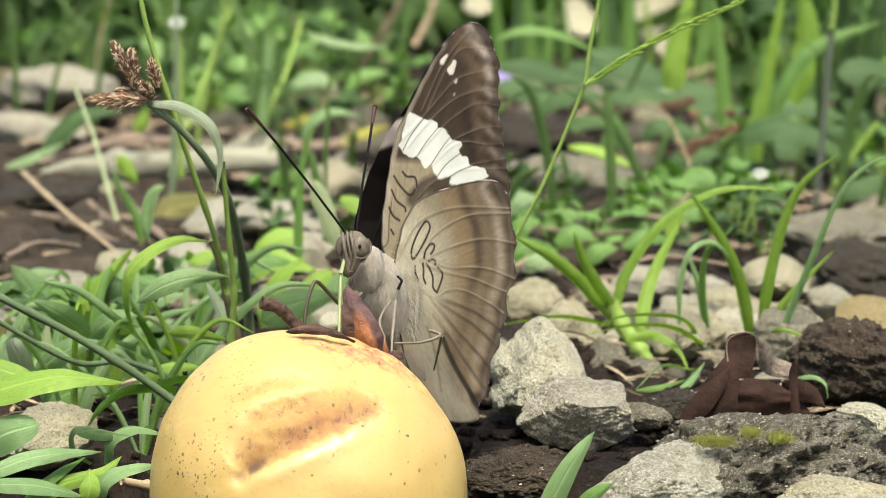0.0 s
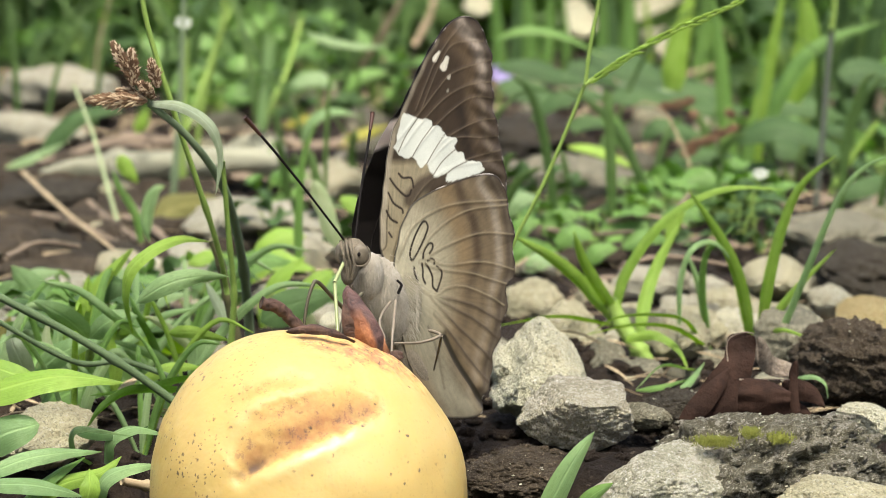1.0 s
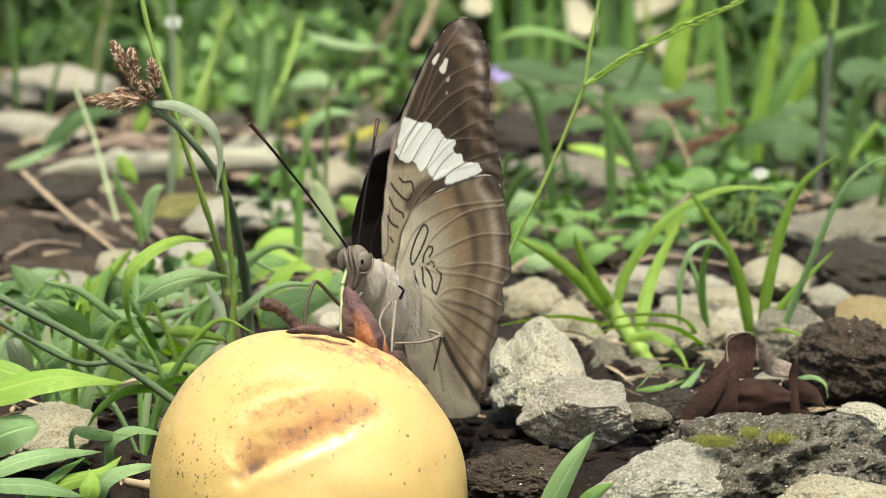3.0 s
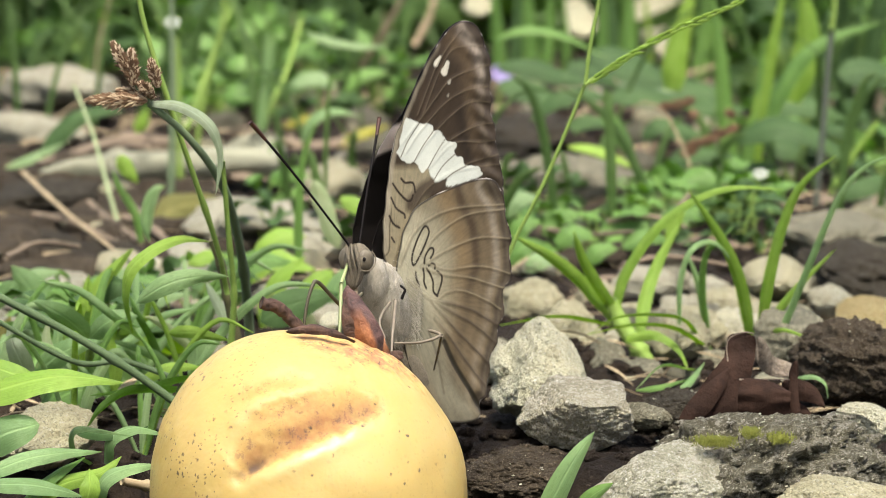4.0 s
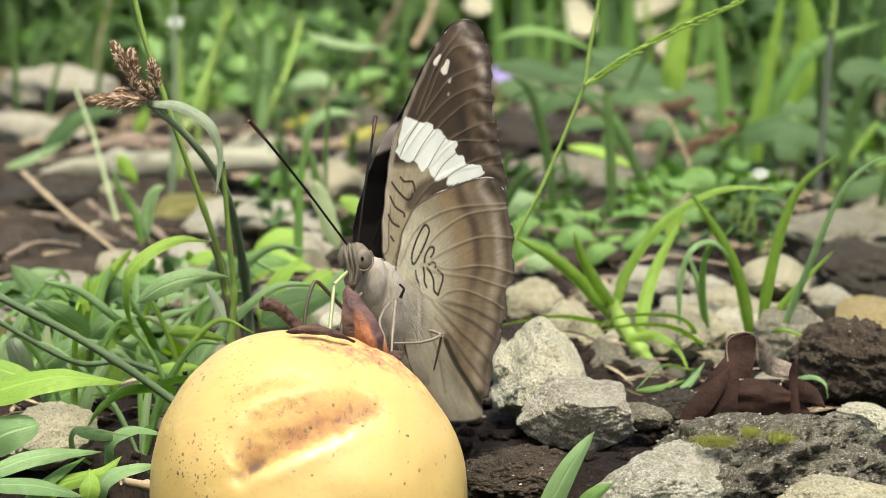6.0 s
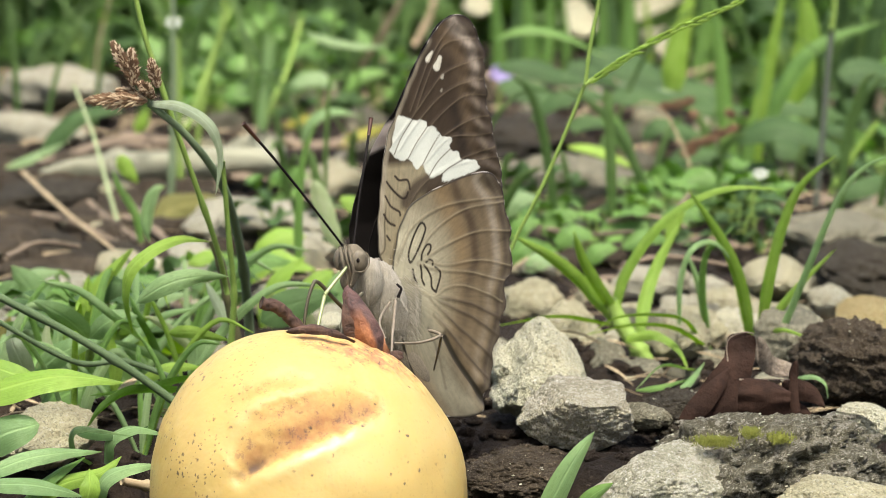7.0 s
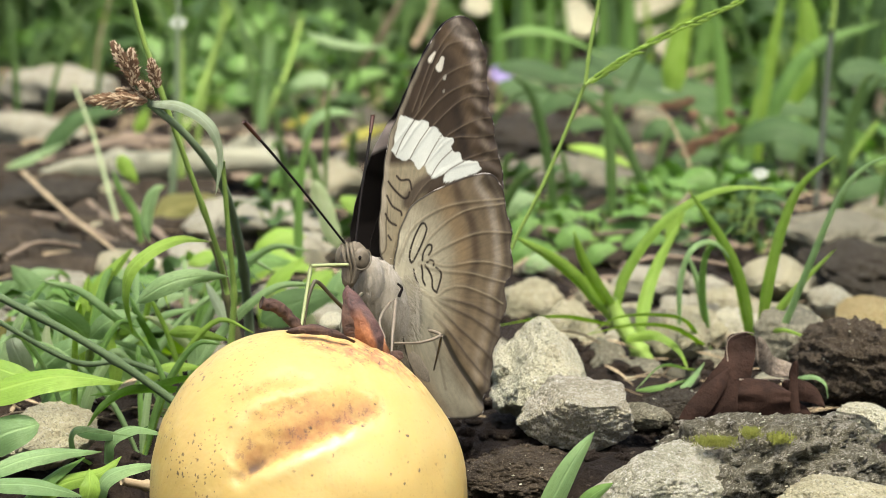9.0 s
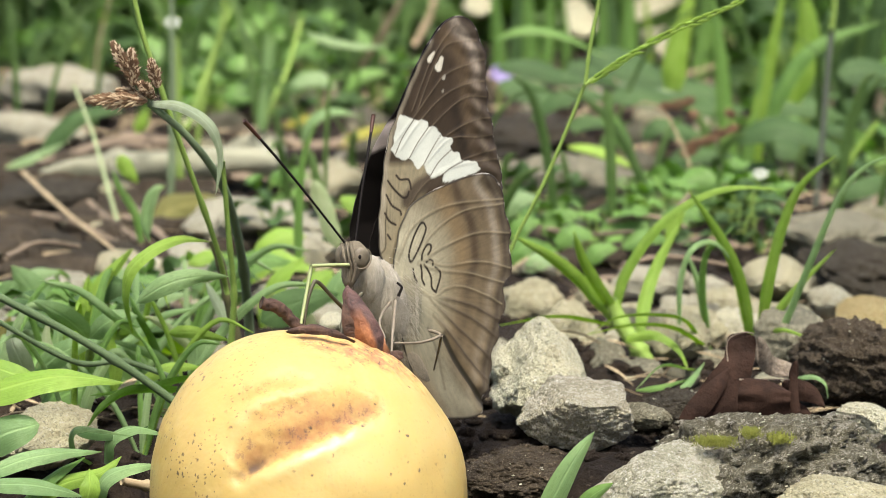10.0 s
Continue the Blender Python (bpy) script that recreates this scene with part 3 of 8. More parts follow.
def paint_forewing(q):
    u, v = q[:, 0], q[:, 1]
    coarse, fine = wing_noise(q, 0.18, 1.0), wing_noise(q, 1.1, 2.0)
    margin = near_line(q, glide([(18.96, 47.59), (21.81, 44.9), (24.26, 40.21), (24.42, 34.94), (24.73, 30.17), (26.05, 24.79), (27.98, 16.88)], 40))[0]
    c = np.tile(np.array((0.036, 0.024, 0.0155)), (len(q), 1))
    # lighter brown towards the margin, with a dark smudge in the middle and dark lunules
    c = blend(c, np.exp(-((margin - 5.5) / 2.0) ** 2) * soft(-v, -24, 10) * 0.75, (0.085, 0.058, 0.036))
    c = blend(c, np.exp(-((margin - 7.8) / 1.5) ** 2) * soft(v, 33, 6) * 0.8, (0.014, 0.009, 0.006))
    c = blend(c, np.exp(-((margin - 2.6) / 1.0) ** 2) * 0.6, (0.12, 0.094, 0.075))
    c = blend(c, np.exp(-((margin - 2.6) / 1.2) ** 2) * soft(-v, -36, 6) * 0.8, (0.24, 0.2, 0.18))
    c = blend(c, soft(margin, 1.3, 0.9) * 0.8, (0.05, 0.037, 0.029))
    # greyish tan cell below the pale band, with dark wavy bars
    base = soft(v, 21.12, 1.6) * soft(u - 0.35 * (v - 10), 6.6, 2.2)
    c = blend(c, base * 0.92, (0.25, 0.212, 0.15))
    lower = near_line(q, glide([(4.6, 14.17), (7.36, 16.56), (10.83, 17.67), (13.63, 18.2), (20.73, 18.98), (27.24, 19.07)], 24))[0]
    c = blend(c, soft(lower, 1.5, 1.2) * 0.9, (0.05, 0.036, 0.026))
    costa, at = near_line(q, [(-2.49, 6.47), (-2.34, 10.58), (-1.65, 15.67), (-0.82, 20.75), (0.01, 24.28), (0.96, 27.3), (2.73, 30.28), (5.19, 34.77), (7.94, 39.28), (10.98, 43.28)])
    c = blend(c, soft(costa, 1.25 - 0.65 * at, 0.6) * 0.85 * np.clip(1.2 - 0.85 * at, 0.25, 1), (0.3, 0.26, 0.21))
    c = blend(c, soft(np.abs(costa - 1.5), 0.14, 0.16) * soft(v, 14, 3) * 0.8, (0.04, 0.028, 0.02))
    for bar in [[(2.02, 19.01), (2.97, 18.22), (4.88, 18.09), (5.43, 16.39)], [(-0.02, 18.12), (1.47, 16.47), (3.37, 14.99), (4.46, 15.01), (4.88, 15.91)], [(-0.43, 15.58), (0.78, 13.63), (2.68, 12.55), (2.95, 11.81)], [(-0.98, 12.33), (0.09, 10.8), (1.58, 10.05)], [(-0.46, 8.36), (0.22, 7.48)]]:
        c = blend(c, soft(near_line(q, glide(bar, 18))[0], 0.21, 0.14), (0.018, 0.011, 0.008))
    # the pale band with its toothed edge
    band_edge = [(0.81, 23.72), (1.49, 24.91), (2.05, 27.55), (3.14, 29.85), (5.05, 29.54), (7.24, 28.8), (8.34, 28.95), (9.72, 28.46), (10.0, 27.61), (11.39, 27.64), (12.51, 26.64), (13.63, 25.53), (15.46, 25.31), (15.88, 24.66), (15.18, 23.66), (16.17, 22.65), (17.44, 22.46), (17.73, 21.18), (19.58, 20.85), (21.44, 20.62), (22.02, 19.84), (21.73, 18.8), (13.63, 17.15), (13.21, 18.75), (10.83, 18.08), (9.44, 19.22), (8.47, 20.64), (7.22, 19.89), (5.99, 21.32), (5.03, 22.01), (3.93, 21.67), (1.89, 22.62)]
    d = inside_ring(q, glide(band_edge + band_edge[:1], 180))
    band = soft(d + 0.22 * fine, 0.0, 0.22)
    for (spot, tip), wide, k in zip([[(10.56, 39.89), (11.4, 41.0)], [(12.65, 38.47), (13.35, 39.89)], [(13.77, 36.45), (14.04, 36.86)], [(13.63, 33.97), (13.77, 34.27)]], (0.5, 0.75, 0.32, 0.22), (1, 1, 0.7, 0.35)):
        d, t = near_line(q, [spot, tip])
        c = blend(c, soft(d + 0.2 * fine, wide * (1.15 - 0.5 * t), 0.25) * k, (0.56, 0.53, 0.49))
    vein = np.full(len(q), 9.0)
    for line in VEIN_FW:
        vein = np.minimum(vein, near_line(q, glide(line, 24))[0])
    c = blend(c, soft(vein, 0.15, 0.16) * (1 - band) * 0.45, (0.13, 0.1, 0.075))
    c = c * np.array((0.8, 0.81, 0.71))
    c = blend(c, band * 0.9, (0.46, 0.482, 0.42))
    for line in GAPS_FW:
        c = blend(c, soft(near_line(q, glide(line, 12))[0], 0.13, 0.12) * band * 0.85, (0.1, 0.085, 0.065))
    c *= (1 + 0.1 * coarse + 0.14 * (1 - 0.8 * band) * fine + 0.2 * (1 - 0.9 * band) * streaks(q, (0, 0)))[:, None]
    ripple = np.exp(-(((margin - 2.6) / 2.4) ** 2)) * np.sin(v * 1.75 + 0.5 * u + 1.2 * coarse)
    return c, 0.16 * np.exp(-((vein / 0.35) ** 2)) + 0.06 * coarse + 0.10 * np.sin(margin * 0.9) + 0.5 * ripple


def paint_hindwing(q):
    coarse, fine = wing_noise(q, 0.16, 5.0), wing_noise(q, 1.2, 6.0)
    margin = near_line(q, glide([(24.37, 18.07), (27.44, 13.36), (28.94, 6.8), (29.12, -0.01), (27.23, -4.69), (26.81, -8.43), (25.65, -12.63), (23.62, -17.27), (22.76, -22.04), (21.31, -23.7)], 40))[0]
    root = np.linalg.norm((q - np.array((2.28, 0.96))) * np.array((1.0, 0.8)), axis=1)
    c = np.tile(np.array((0.15, 0.112, 0.074)), (len(q), 1))
    c = blend(c, soft(root, 10.5, 9.0), (0.4, 0.365, 0.29))
    upper = soft(-q[:, 1], 2.0, 8.0)
    c = blend(c, np.exp(-((margin - 9.2) / 1.35) ** 2) * (0.45 + 0.5 * upper), (0.058, 0.039, 0.026))
    c = blend(c, np.exp(-((margin - 12.6) / 2.0) ** 2) * upper * 0.6, (0.2, 0.135, 0.075))
    c = blend(c, np.exp(-((margin - 3.9) / 1.0) ** 2) * (0.3 + 0.45 * upper), (0.26, 0.22, 0.195))
    c = blend(c, np.exp(-((margin - 5.9) / 0.9) ** 2) * 0.4, (0.1, 0.073, 0.05))
    c = blend(c, soft(margin, 2.3, 1.3) * 0.85, (0.05, 0.038, 0.03))
    c = blend(c, np.exp(-((margin - 0.9) / 0.35) ** 2) * 0.35, (0.13, 0.105, 0.085))
    # the trailing flap along the body is greyer, and folded
    flap = near_line(q, glide([(5.01, -6.63), (8.47, -13.34), (11.98, -20.14), (16.98, -26.7)], 12))[0]
    c = blend(c, soft(flap, 3.0, 2.5) * 0.75, (0.2, 0.184, 0.148))
    fold = near_line(q, glide([(12.12, -11.64), (14.82, -16.22), (18.41, -20.95), (21.31, -24.78)], 16))[0]
    fold_b = near_line(q, glide([(8.2, -9.4), (9.87, -12.97), (11.0, -16.82), (11.98, -21.21)], 16))[0]
    # dark lines along both folds: the furrows' shade put into the colour
    c = blend(c, soft(fold, 0.55, 0.3) * 0.97, (0.022, 0.018, 0.013))
    c = blend(c, soft(fold_b, 0.25, 0.3) * 0.6, (0.07, 0.06, 0.045))
    for line in [[(7.8, 9.84), (8.08, 8.78), (6.83, 6.27), (5.03, 3.62), (4.2, 3.17), (3.93, 4.76), (5.04, 7.47), (6.56, 9.74), (7.39, 10.09), (7.94, 9.62)], [(8.49, 4.14), (9.19, 5.02), (9.19, 5.86), (8.35, 5.93), (7.24, 4.67), (6.96, 3.33)], [(4.89, 1.75), (5.02, 0.69), (5.71, -0.73)], [(6.68, 2.42), (6.96, 1.03), (6.96, -0.23), (7.51, -1.33)], [(7.51, 2.34), (8.49, 1.2), (9.18, -0.23), (9.32, -2.03), (10.3, -2.98)], [(8.07, 2.81), (8.91, 3.16), (9.6, 2.78), (9.6, 2.15)], [(10.16, 1.67), (11.28, 0.83), (11.42, -0.13), (10.86, -1.66), (10.3, -2.87)]]:
        c = blend(c, soft(near_line(q, glide(line, 30))[0], 0.22, 0.14), (0.016, 0.011, 0.008))
    vein = np.full(len(q), 9.0)
    low = np.full(len(q), 9.0)
    for k, line in enumerate(VEIN_HW):
        d = near_line(q, glide(line, 24))[0]
        vein = np.minimum(vein, d)
        low = np.minimum(low, d) if k > 5 else low
    c = blend(c, soft(vein, 0.16, 0.18) * soft(-low, -0.5, 0.3) * 0.5, (0.27, 0.225, 0.165))
    c = blend(c, soft(np.abs(vein - 0.42), 0.2, 0.25) * 0.25, (0.05, 0.036, 0.026))
    c = blend(c, soft(low, 0.24, 0.25) * soft(margin, 15, 5) * 0.8, (0.055, 0.04, 0.029))
    c = c * np.array((0.73, 0.745, 0.645))
    c *= (1 + 0.1 * coarse + 0.12 * fine + 0.17 * streaks(q, (1.36, -1.7)))[:, None]
    crease = -0.5 * np.exp(-((fold / 0.8) ** 2)) + 0.45 * np.exp(-(((fold - 1.5) / 1.0) ** 2)) - 0.25 * np.exp(-((fold_b / 0.6) ** 2))
    pleat = np.exp(-(((margin - 2.2) / 2.0) ** 2)) * np.sin(q[:, 1] * 1.15 + coarse)
    return c, 0.2 * np.exp(-((vein / 0.4) ** 2)) + 0.12 * coarse + 0.3 * pleat + crease


def build_wing(name, outline, centre, paint, material, parent, label, side, splay, around, rings, cup):
    """A wing in its own plane; side -1 is the far wing, mirrored, which shows its dark upper face."""
    q, faces, rim = wing_grid(np.array(outline), np.array(centre), around, rings)
    c, relief = paint(q)
    u, v = q[:, 0], q[:, 1]
    bow = cup * ((u - centre[0]) ** 2 + (v - centre[1]) ** 2) / 900.0
    edge = 0.12 * rim**8 * np.sin(v * 1.1 + u * 0.6)
    gap = np.sign(side) * (0.4 * relief + edge) + (0.25 if side == 1 else 1.1 if side > 1 else -0.25) + bow
    turn = radians(WING_TURN)
    U, V, Nn = np.array((math.cos(turn), math.sin(turn), 0)), np.array((0, 0, 1.0)), np.array((math.sin(turn), -math.cos(turn), 0))
    # the far pair stands off the near one at the body and meets it at the tips
    k = np.clip((34 - v) / 17, 0, 1)
    apart = splay * k * k * (3 - 2 * k) * (1 + 0.5 * np.clip((20 - v) / 10, 0, 1))

    def place(g):
        return (u[:, None] * U + v[:, None] * V + (g - apart)[:, None] * Nn) / 1000.0
    n = len(q)
    verts = np.vstack([place(gap), place(gap - side * 0.08)])
    c = blend(c, np.clip((rim - 0.978) / 0.012, 0, 1) * 0.85, (0.014, 0.011, 0.009))
    fringe = np.clip((rim - 0.99) / 0.005, 0, 1) * (np.sin(v * 2.1 + 1.3 * np.sin(v * 0.7)) > 0.8) * (u > 8)
    c = blend(c, fringe * 0.6, (0.45, 0.42, 0.38))
    dark = np.tile(np.array(UPPER), (n, 1)) * (1 + 0.3 * wing_noise(q, 0.5, 9.0))[:, None]
    if name == "forewing":
        dark = blend(dark, soft(np.abs(v - ((1.45, 26.13)[1] + 0.3 * (u - (1.45, 26.13)[0]))), 2.3, 0.8), (0.7, 0.62, 0.55))
    colours = np.vstack([c, dark])
    last = n - around
    all_faces = [f if side > 0 else f[::-1] for f in faces]
    all_faces += [tuple(i + n for i in (f[::-1] if side > 0 else f)) for f in faces]
    all_faces += [(last + j, n + last + j, n + last + (j + 1) % around, last + (j + 1) % around) for j in range(around)]
    me = mesh_of(name, verts, all_faces, material)
    a = me.attributes.new("scales", "FLOAT_COLOR", "POINT")
    a.data.foreach_set("color", np.hstack([colours, np.ones((2 * n, 1))]).astype(np.float32).ravel())
    return part(name, me, parent, label)


def build_butterfly():
    n = Nodes("wing_scales", 0.5, 0.22)
    col = n.attribute("scales").outputs["Color"]
    grain = n.noise(4200, 2, 0.6)
    n.colour(n.mix(n.ramp(grain, (0.35, 0.18), (0.6, 0.0)), col, n.mix(0.6, col, (0.01, 0.008, 0.006))))
    n.bump(grain, 0.00006, 0.5)
    scales = n.mat
    n = Nodes("body_fur", 0.9, 0.2)
    g = n.noise(1.0, 5, 0.75, n.stretched(2600, 2600, 700))
    n.colour(n.mix(n.ramp(n.math("ADD", n.math("MULTIPLY", g, 0.6), n.math("MULTIPLY", n.noise(300, 4), 0.5)), (0.35, 0.0), (0.75, 1.0)), (0.18, 0.162, 0.123), (0.35, 0.32, 0.252)))
    n.bump(g, 0.0006, 1.0)
    n.bsdf.inputs["Sheen Weight"].default_value = 0.2
    fur = n.mat
    n = Nodes("head_fur", 0.9, 0.2)
    g = n.noise(1.0, 5, 0.75, n.stretched(7000, 7000, 3000))
    n.colour(n.mix(n.ramp(g, (0.35, 0.0), (0.7, 1.0)), (0.1, 0.085, 0.06), (0.22, 0.19, 0.14)))
    n.bump(g, 0.0004, 1.0)
    head_fur = n.mat
    n = Nodes("compound_eye", 0.55, 0.35)
    n.colour(n.mix(n.ramp(n.noise(700, 3), (0.35, 0.0), (0.7, 1.0)), (0.08, 0.067, 0.045), (0.14, 0.119, 0.083)))
    n.bump(n.cells(9000).outputs["Distance"], 0.00004, 0.6)
    eye_mat = n.mat
    dark = Nodes("antenna_black", 0.7, 0.15).colour((0.006, 0.0045, 0.004)).mat
    club = Nodes("antenna_club", 0.5, 0.4).colour((0.04, 0.013, 0.006)).mat
    n = Nodes("leg_horn", 0.5, 0.4)
    n.colour(n.mix(n.noise(900, 3), (0.075, 0.062, 0.043), (0.18, 0.15, 0.108)))
    horn = n.mat
    n = Nodes("leg_dark", 0.5, 0.4)
    n.colour(n.mix(n.noise(900, 3), (0.03, 0.028, 0.014), (0.075, 0.066, 0.035)))
    horn_dark = n.mat
    tongue = Nodes("tongue_green", 0.35, 0.5).colour((0.2, 0.235, 0.1)).mat

    root = thing("butterfly", FLY_AT, "brown butterfly with white-banded closed wings feeding on the fruit", "butterfly")
    at = np.array(FLY_AT)
    fore = [(-0.76, 1.66), (-2.36, 5.43), (-2.47, 10.6), (-1.78, 15.68), (-0.95, 20.76), (-0.13, 24.29), (0.83, 27.31), (2.6, 30.28), (5.06, 34.78), (7.8, 39.28), (10.84, 43.29), (13.62, 46.19), (16.14, 47.56), (18.39, 47.81), (20.67, 46.92), (22.24, 44.89), (23.39, 42.66), (24.41, 40.41), (24.19, 38.95), (24.56, 37.25), (24.21, 35.37), (24.72, 33.23), (24.58, 31.13), (25.02, 29.41), (25.83, 27.25), (25.91, 25.33), (26.64, 23.37), (26.8, 21.23), (27.68, 19.04), (27.98, 16.88), (26.53, 14.09), (15.04, 9.15), (4.57, 2.72)]
    hind = [(-0.03, 2.01), (1.07, 7.09), (2.44, 10.7), (4.91, 13.71), (8.78, 15.5), (14.37, 17.18), (21.19, 18.5), (24.37, 18.07), (25.83, 16.69), (27.0, 14.89), (27.52, 12.93), (27.75, 10.77), (28.64, 8.76), (29.24, 6.56), (28.81, 4.88), (28.81, 3.15), (29.34, 0.94), (29.13, -0.98), (27.51, -2.23), (27.08, -3.81), (27.61, -6.24), (27.1, -8.13), (25.93, -9.96), (25.79, -12.32), (24.92, -13.96), (23.61, -15.97), (23.77, -18.37), (23.04, -20.67), (22.47, -22.55), (21.31, -23.48), (21.24, -25.21), (20.3, -26.82), (18.13, -27.28), (15.26, -27.11), (11.28, -26.04), (5.95, -20.44), (2.38, -12.63), (0.76, -4.61)]
    parts = {}
    parts["near_fore"] = build_wing("forewing", fore, (11.9, 26.13), paint_forewing, scales, root, "brown forewing underside with a white band and dark bars", 1, 0, 500, 112, 0.3)
    parts["near_hind"] = build_wing("hindwing", hind, (14.57, -3.55), paint_hindwing, scales, root, "grey-brown hindwing underside with black looped lines", 1.9, 0, 540, 112, 0.4)
    # the far pair is spread a little to the other side
    parts["far_fore"] = build_wing("forewing", fore, (11.9, 26.13), lambda q: (np.tile(np.array((0.1, 0.075, 0.06)), (len(q), 1)), 0 * q[:, 0]), scales, root, "far forewing showing its black upper side", -1, FAR_SPLAY, 200, 30, 0.0)
    parts["far_hind"] = build_wing("hindwing", hind, (14.57, -3.55), lambda q: (np.tile(np.array((0.2, 0.16, 0.12)), (len(q), 1)), 0 * q[:, 0]), scales, root, "far hindwing showing its black upper side", -1, FAR_SPLAY * 0.8, 200, 30, 0.0)

    def lump(name, middle, radii, turn, material, parent, label, seed, detail=4):
        v, f = rough_ball(radii, seed, detail, 0, 0.05, 0.03)
        m = np.array(Euler([radians(x) for x in turn]).to_matrix())
        v = v @ m.T + np.asarray(middle) - at
        return made(name, (v, f, v * 100), material, parent, label)

    thorax = lump("thorax", (-0.01030, 0.0118, 0.0326), (0.0040, 0.0031, 0.0080), (0, -14, 34), fur, root, "furry pale grey thorax", 21, 5)
    parts["thorax"] = thorax
    parts["abdomen"] = lump("abdomen", (-0.00708, 0.0155, 0.0218), (0.0026, 0.0022, 0.0085), (0, -34, 30), head_fur, root, "furry grey-brown abdomen", 22, 5)
    collar = lump("collar", (-0.01290, 0.0028, 0.03735), (0.0027, 0.0027, 0.0044), (0, 6, 30), fur, root, "pale furry collar", 29)
    parts["collar"] = collar
    head = lump("head", (-0.01542, -0.0022, 0.04190), (0.0026, 0.0025, 0.0029), (0, 0, 40), head_fur, root, "grey-brown head with banded eyes", 23)
    parts["head"] = head
    lump("eye", (-0.01408, -0.0039, 0.04206), (0.0017, 0.0009, 0.0019), (0, 0, 30), eye_mat, head, "brown compound eye", 24)
    lump("eye", (-0.01772, -0.0019, 0.04205), (0.0010, 0.0013, 0.0019), (0, 0, 20), eye_mat, head, "brown compound eye", 25)
    lump("pupil", (-0.01423, -0.0050, 0.04226), (0.0003, 0.0002, 0.0004), (0, 0, 0), dark, head, "dark pupil spot", 26, 2)
    rim = [np.array((-0.01405, -0.0048, 0.04216)) + 0.0018 * np.array((math.cos(g), 0, 1.12 * math.sin(g))) for g in np.linspace(-2.6, 0.9, 24)]
    made("eye_rim", tube(rim, 0.00016, 0.00012, 40, 6), head_fur, head, "pale rim below the eye", at)
    face = (([(-0.01593, -0.0046, 0.04493), (-0.01541, -0.0056, 0.04257), (-0.01504, -0.0052, 0.04012), (-0.01557, -0.0046, 0.03783)], 0.00065, head_fur), ([(-0.01662, -0.0045, 0.04502), (-0.0162, -0.0056, 0.04257), (-0.01573, -0.0052, 0.04012), (-0.01606, -0.0046, 0.03783)], 0.0004, eye_mat), ([(-0.01744, -0.004, 0.04455), (-0.01701, -0.0052, 0.04252), (-0.01653, -0.005, 0.04029), (-0.01646, -0.0046, 0.03843)], 0.0006, head_fur))
    for pts, r, m in face:
        made("palp", tube(pts, r * 0.55, r * 0.4, 24, 8, rough=0.3), m, head, "narrow furry palp", at)
    made("wing_joint", tube([(-0.00807, 0.0085, 0.03609), (-0.00725, 0.0085, 0.03527), (-0.00746, 0.0085, 0.03454), (-0.00787, 0.0085, 0.03361)], 0.0002, 0.0003, 16, 6), dark, thorax, "black mark at the wing joint", at)
    # hair on the body
    rnd = random.Random(77)
    for holder, me in ((thorax, thorax.data), (collar, collar.data), (head, head.data)):
        pts = [(np.array(x.co), np.array(x.normal)) for x in me.vertices if x.normal.y < 0.45]
        strands = []
        for _ in range(2200 if holder is thorax else 900):
            p, nn = rnd.choice(pts)
            d = nn * 0.05 + np.array((rnd.gauss(0.1, 0.22), rnd.gauss(0, 0.15), -0.75 + rnd.gauss(0, 0.3)))
            l = rnd.uniform(0.0006, 0.0019) if holder is not head else rnd.uniform(0.0002, 0.0005)
            strands.append(blade([p - nn * 0.0001, p + d * l * 0.5, p + d * l + np.array((0, 0, -0.0002))], 0.00006, "grass", 4, (rnd.uniform(0, 90), 0), 0.2, 0.00002))
        tagged(made("fur", joined(*strands), head_fur if holder is head else fur, holder, "fine pale hair"), kind="stuff")
    # pale hair that lies over the root of the wing
    strands = []
    for _ in range(600):
        b = np.array((rnd.gauss(0.0, 0.0022), 0.0, max(-0.0105, rnd.gauss(-0.0045, 0.0035))))
        turn = radians(WING_TURN)
        along_wing, out = np.array((math.cos(turn), math.sin(turn), 0)), np.array((math.sin(turn), -math.cos(turn), 0))
        p = along_wing * min(0.0048, 0.0028 + b[0]) + np.array((0, 0, b[2])) + out * 0.0017
        g = rnd.gauss(-0.75, 0.3) + 0.12 * b[2] / 0.004
        w = along_wing * math.cos(g) + np.array((0, 0, math.sin(g)))
        l = rnd.uniform(0.001, 0.0026)
        strands.append(blade([p, p + w * l * 0.5 + out * 0.0002, p + w * l - out * 0.0001], 0.00005, "grass", 4, (rnd.uniform(0, 90), 0), 0.2, 0.00002))
    hair = Nodes("wing_hair", 0.8, 0.2).colour((0.4, 0.37, 0.3)).mat
    tagged(made("fur", joined(*strands), hair, parts["near_hind"], "fine pale hair"), kind="stuff")
    lump("snout", (-0.01589, -0.0035, 0.03967), (0.0016, 0.0015, 0.0030), (0, 14, 0), head_fur, head, "narrow pale face", 37)
    # the proboscis bends at a joint: one piece runs into the head, the other into the fruit
    for key, name, end in (("tongue", "proboscis", 0.0072), ("tongue_tip", "proboscis_tip", -0.0118)):
        v, f, a = tube([(0, 0, 0), (0, 0.0002, end * 0.3), (0, 0.0002, end * 0.7), (0, 0, end)], 0.00034, 0.0003, 20, 8)
        parts[key] = part(name, mesh_of(name, v, f, tongue, True, a), root, "thin green proboscis")
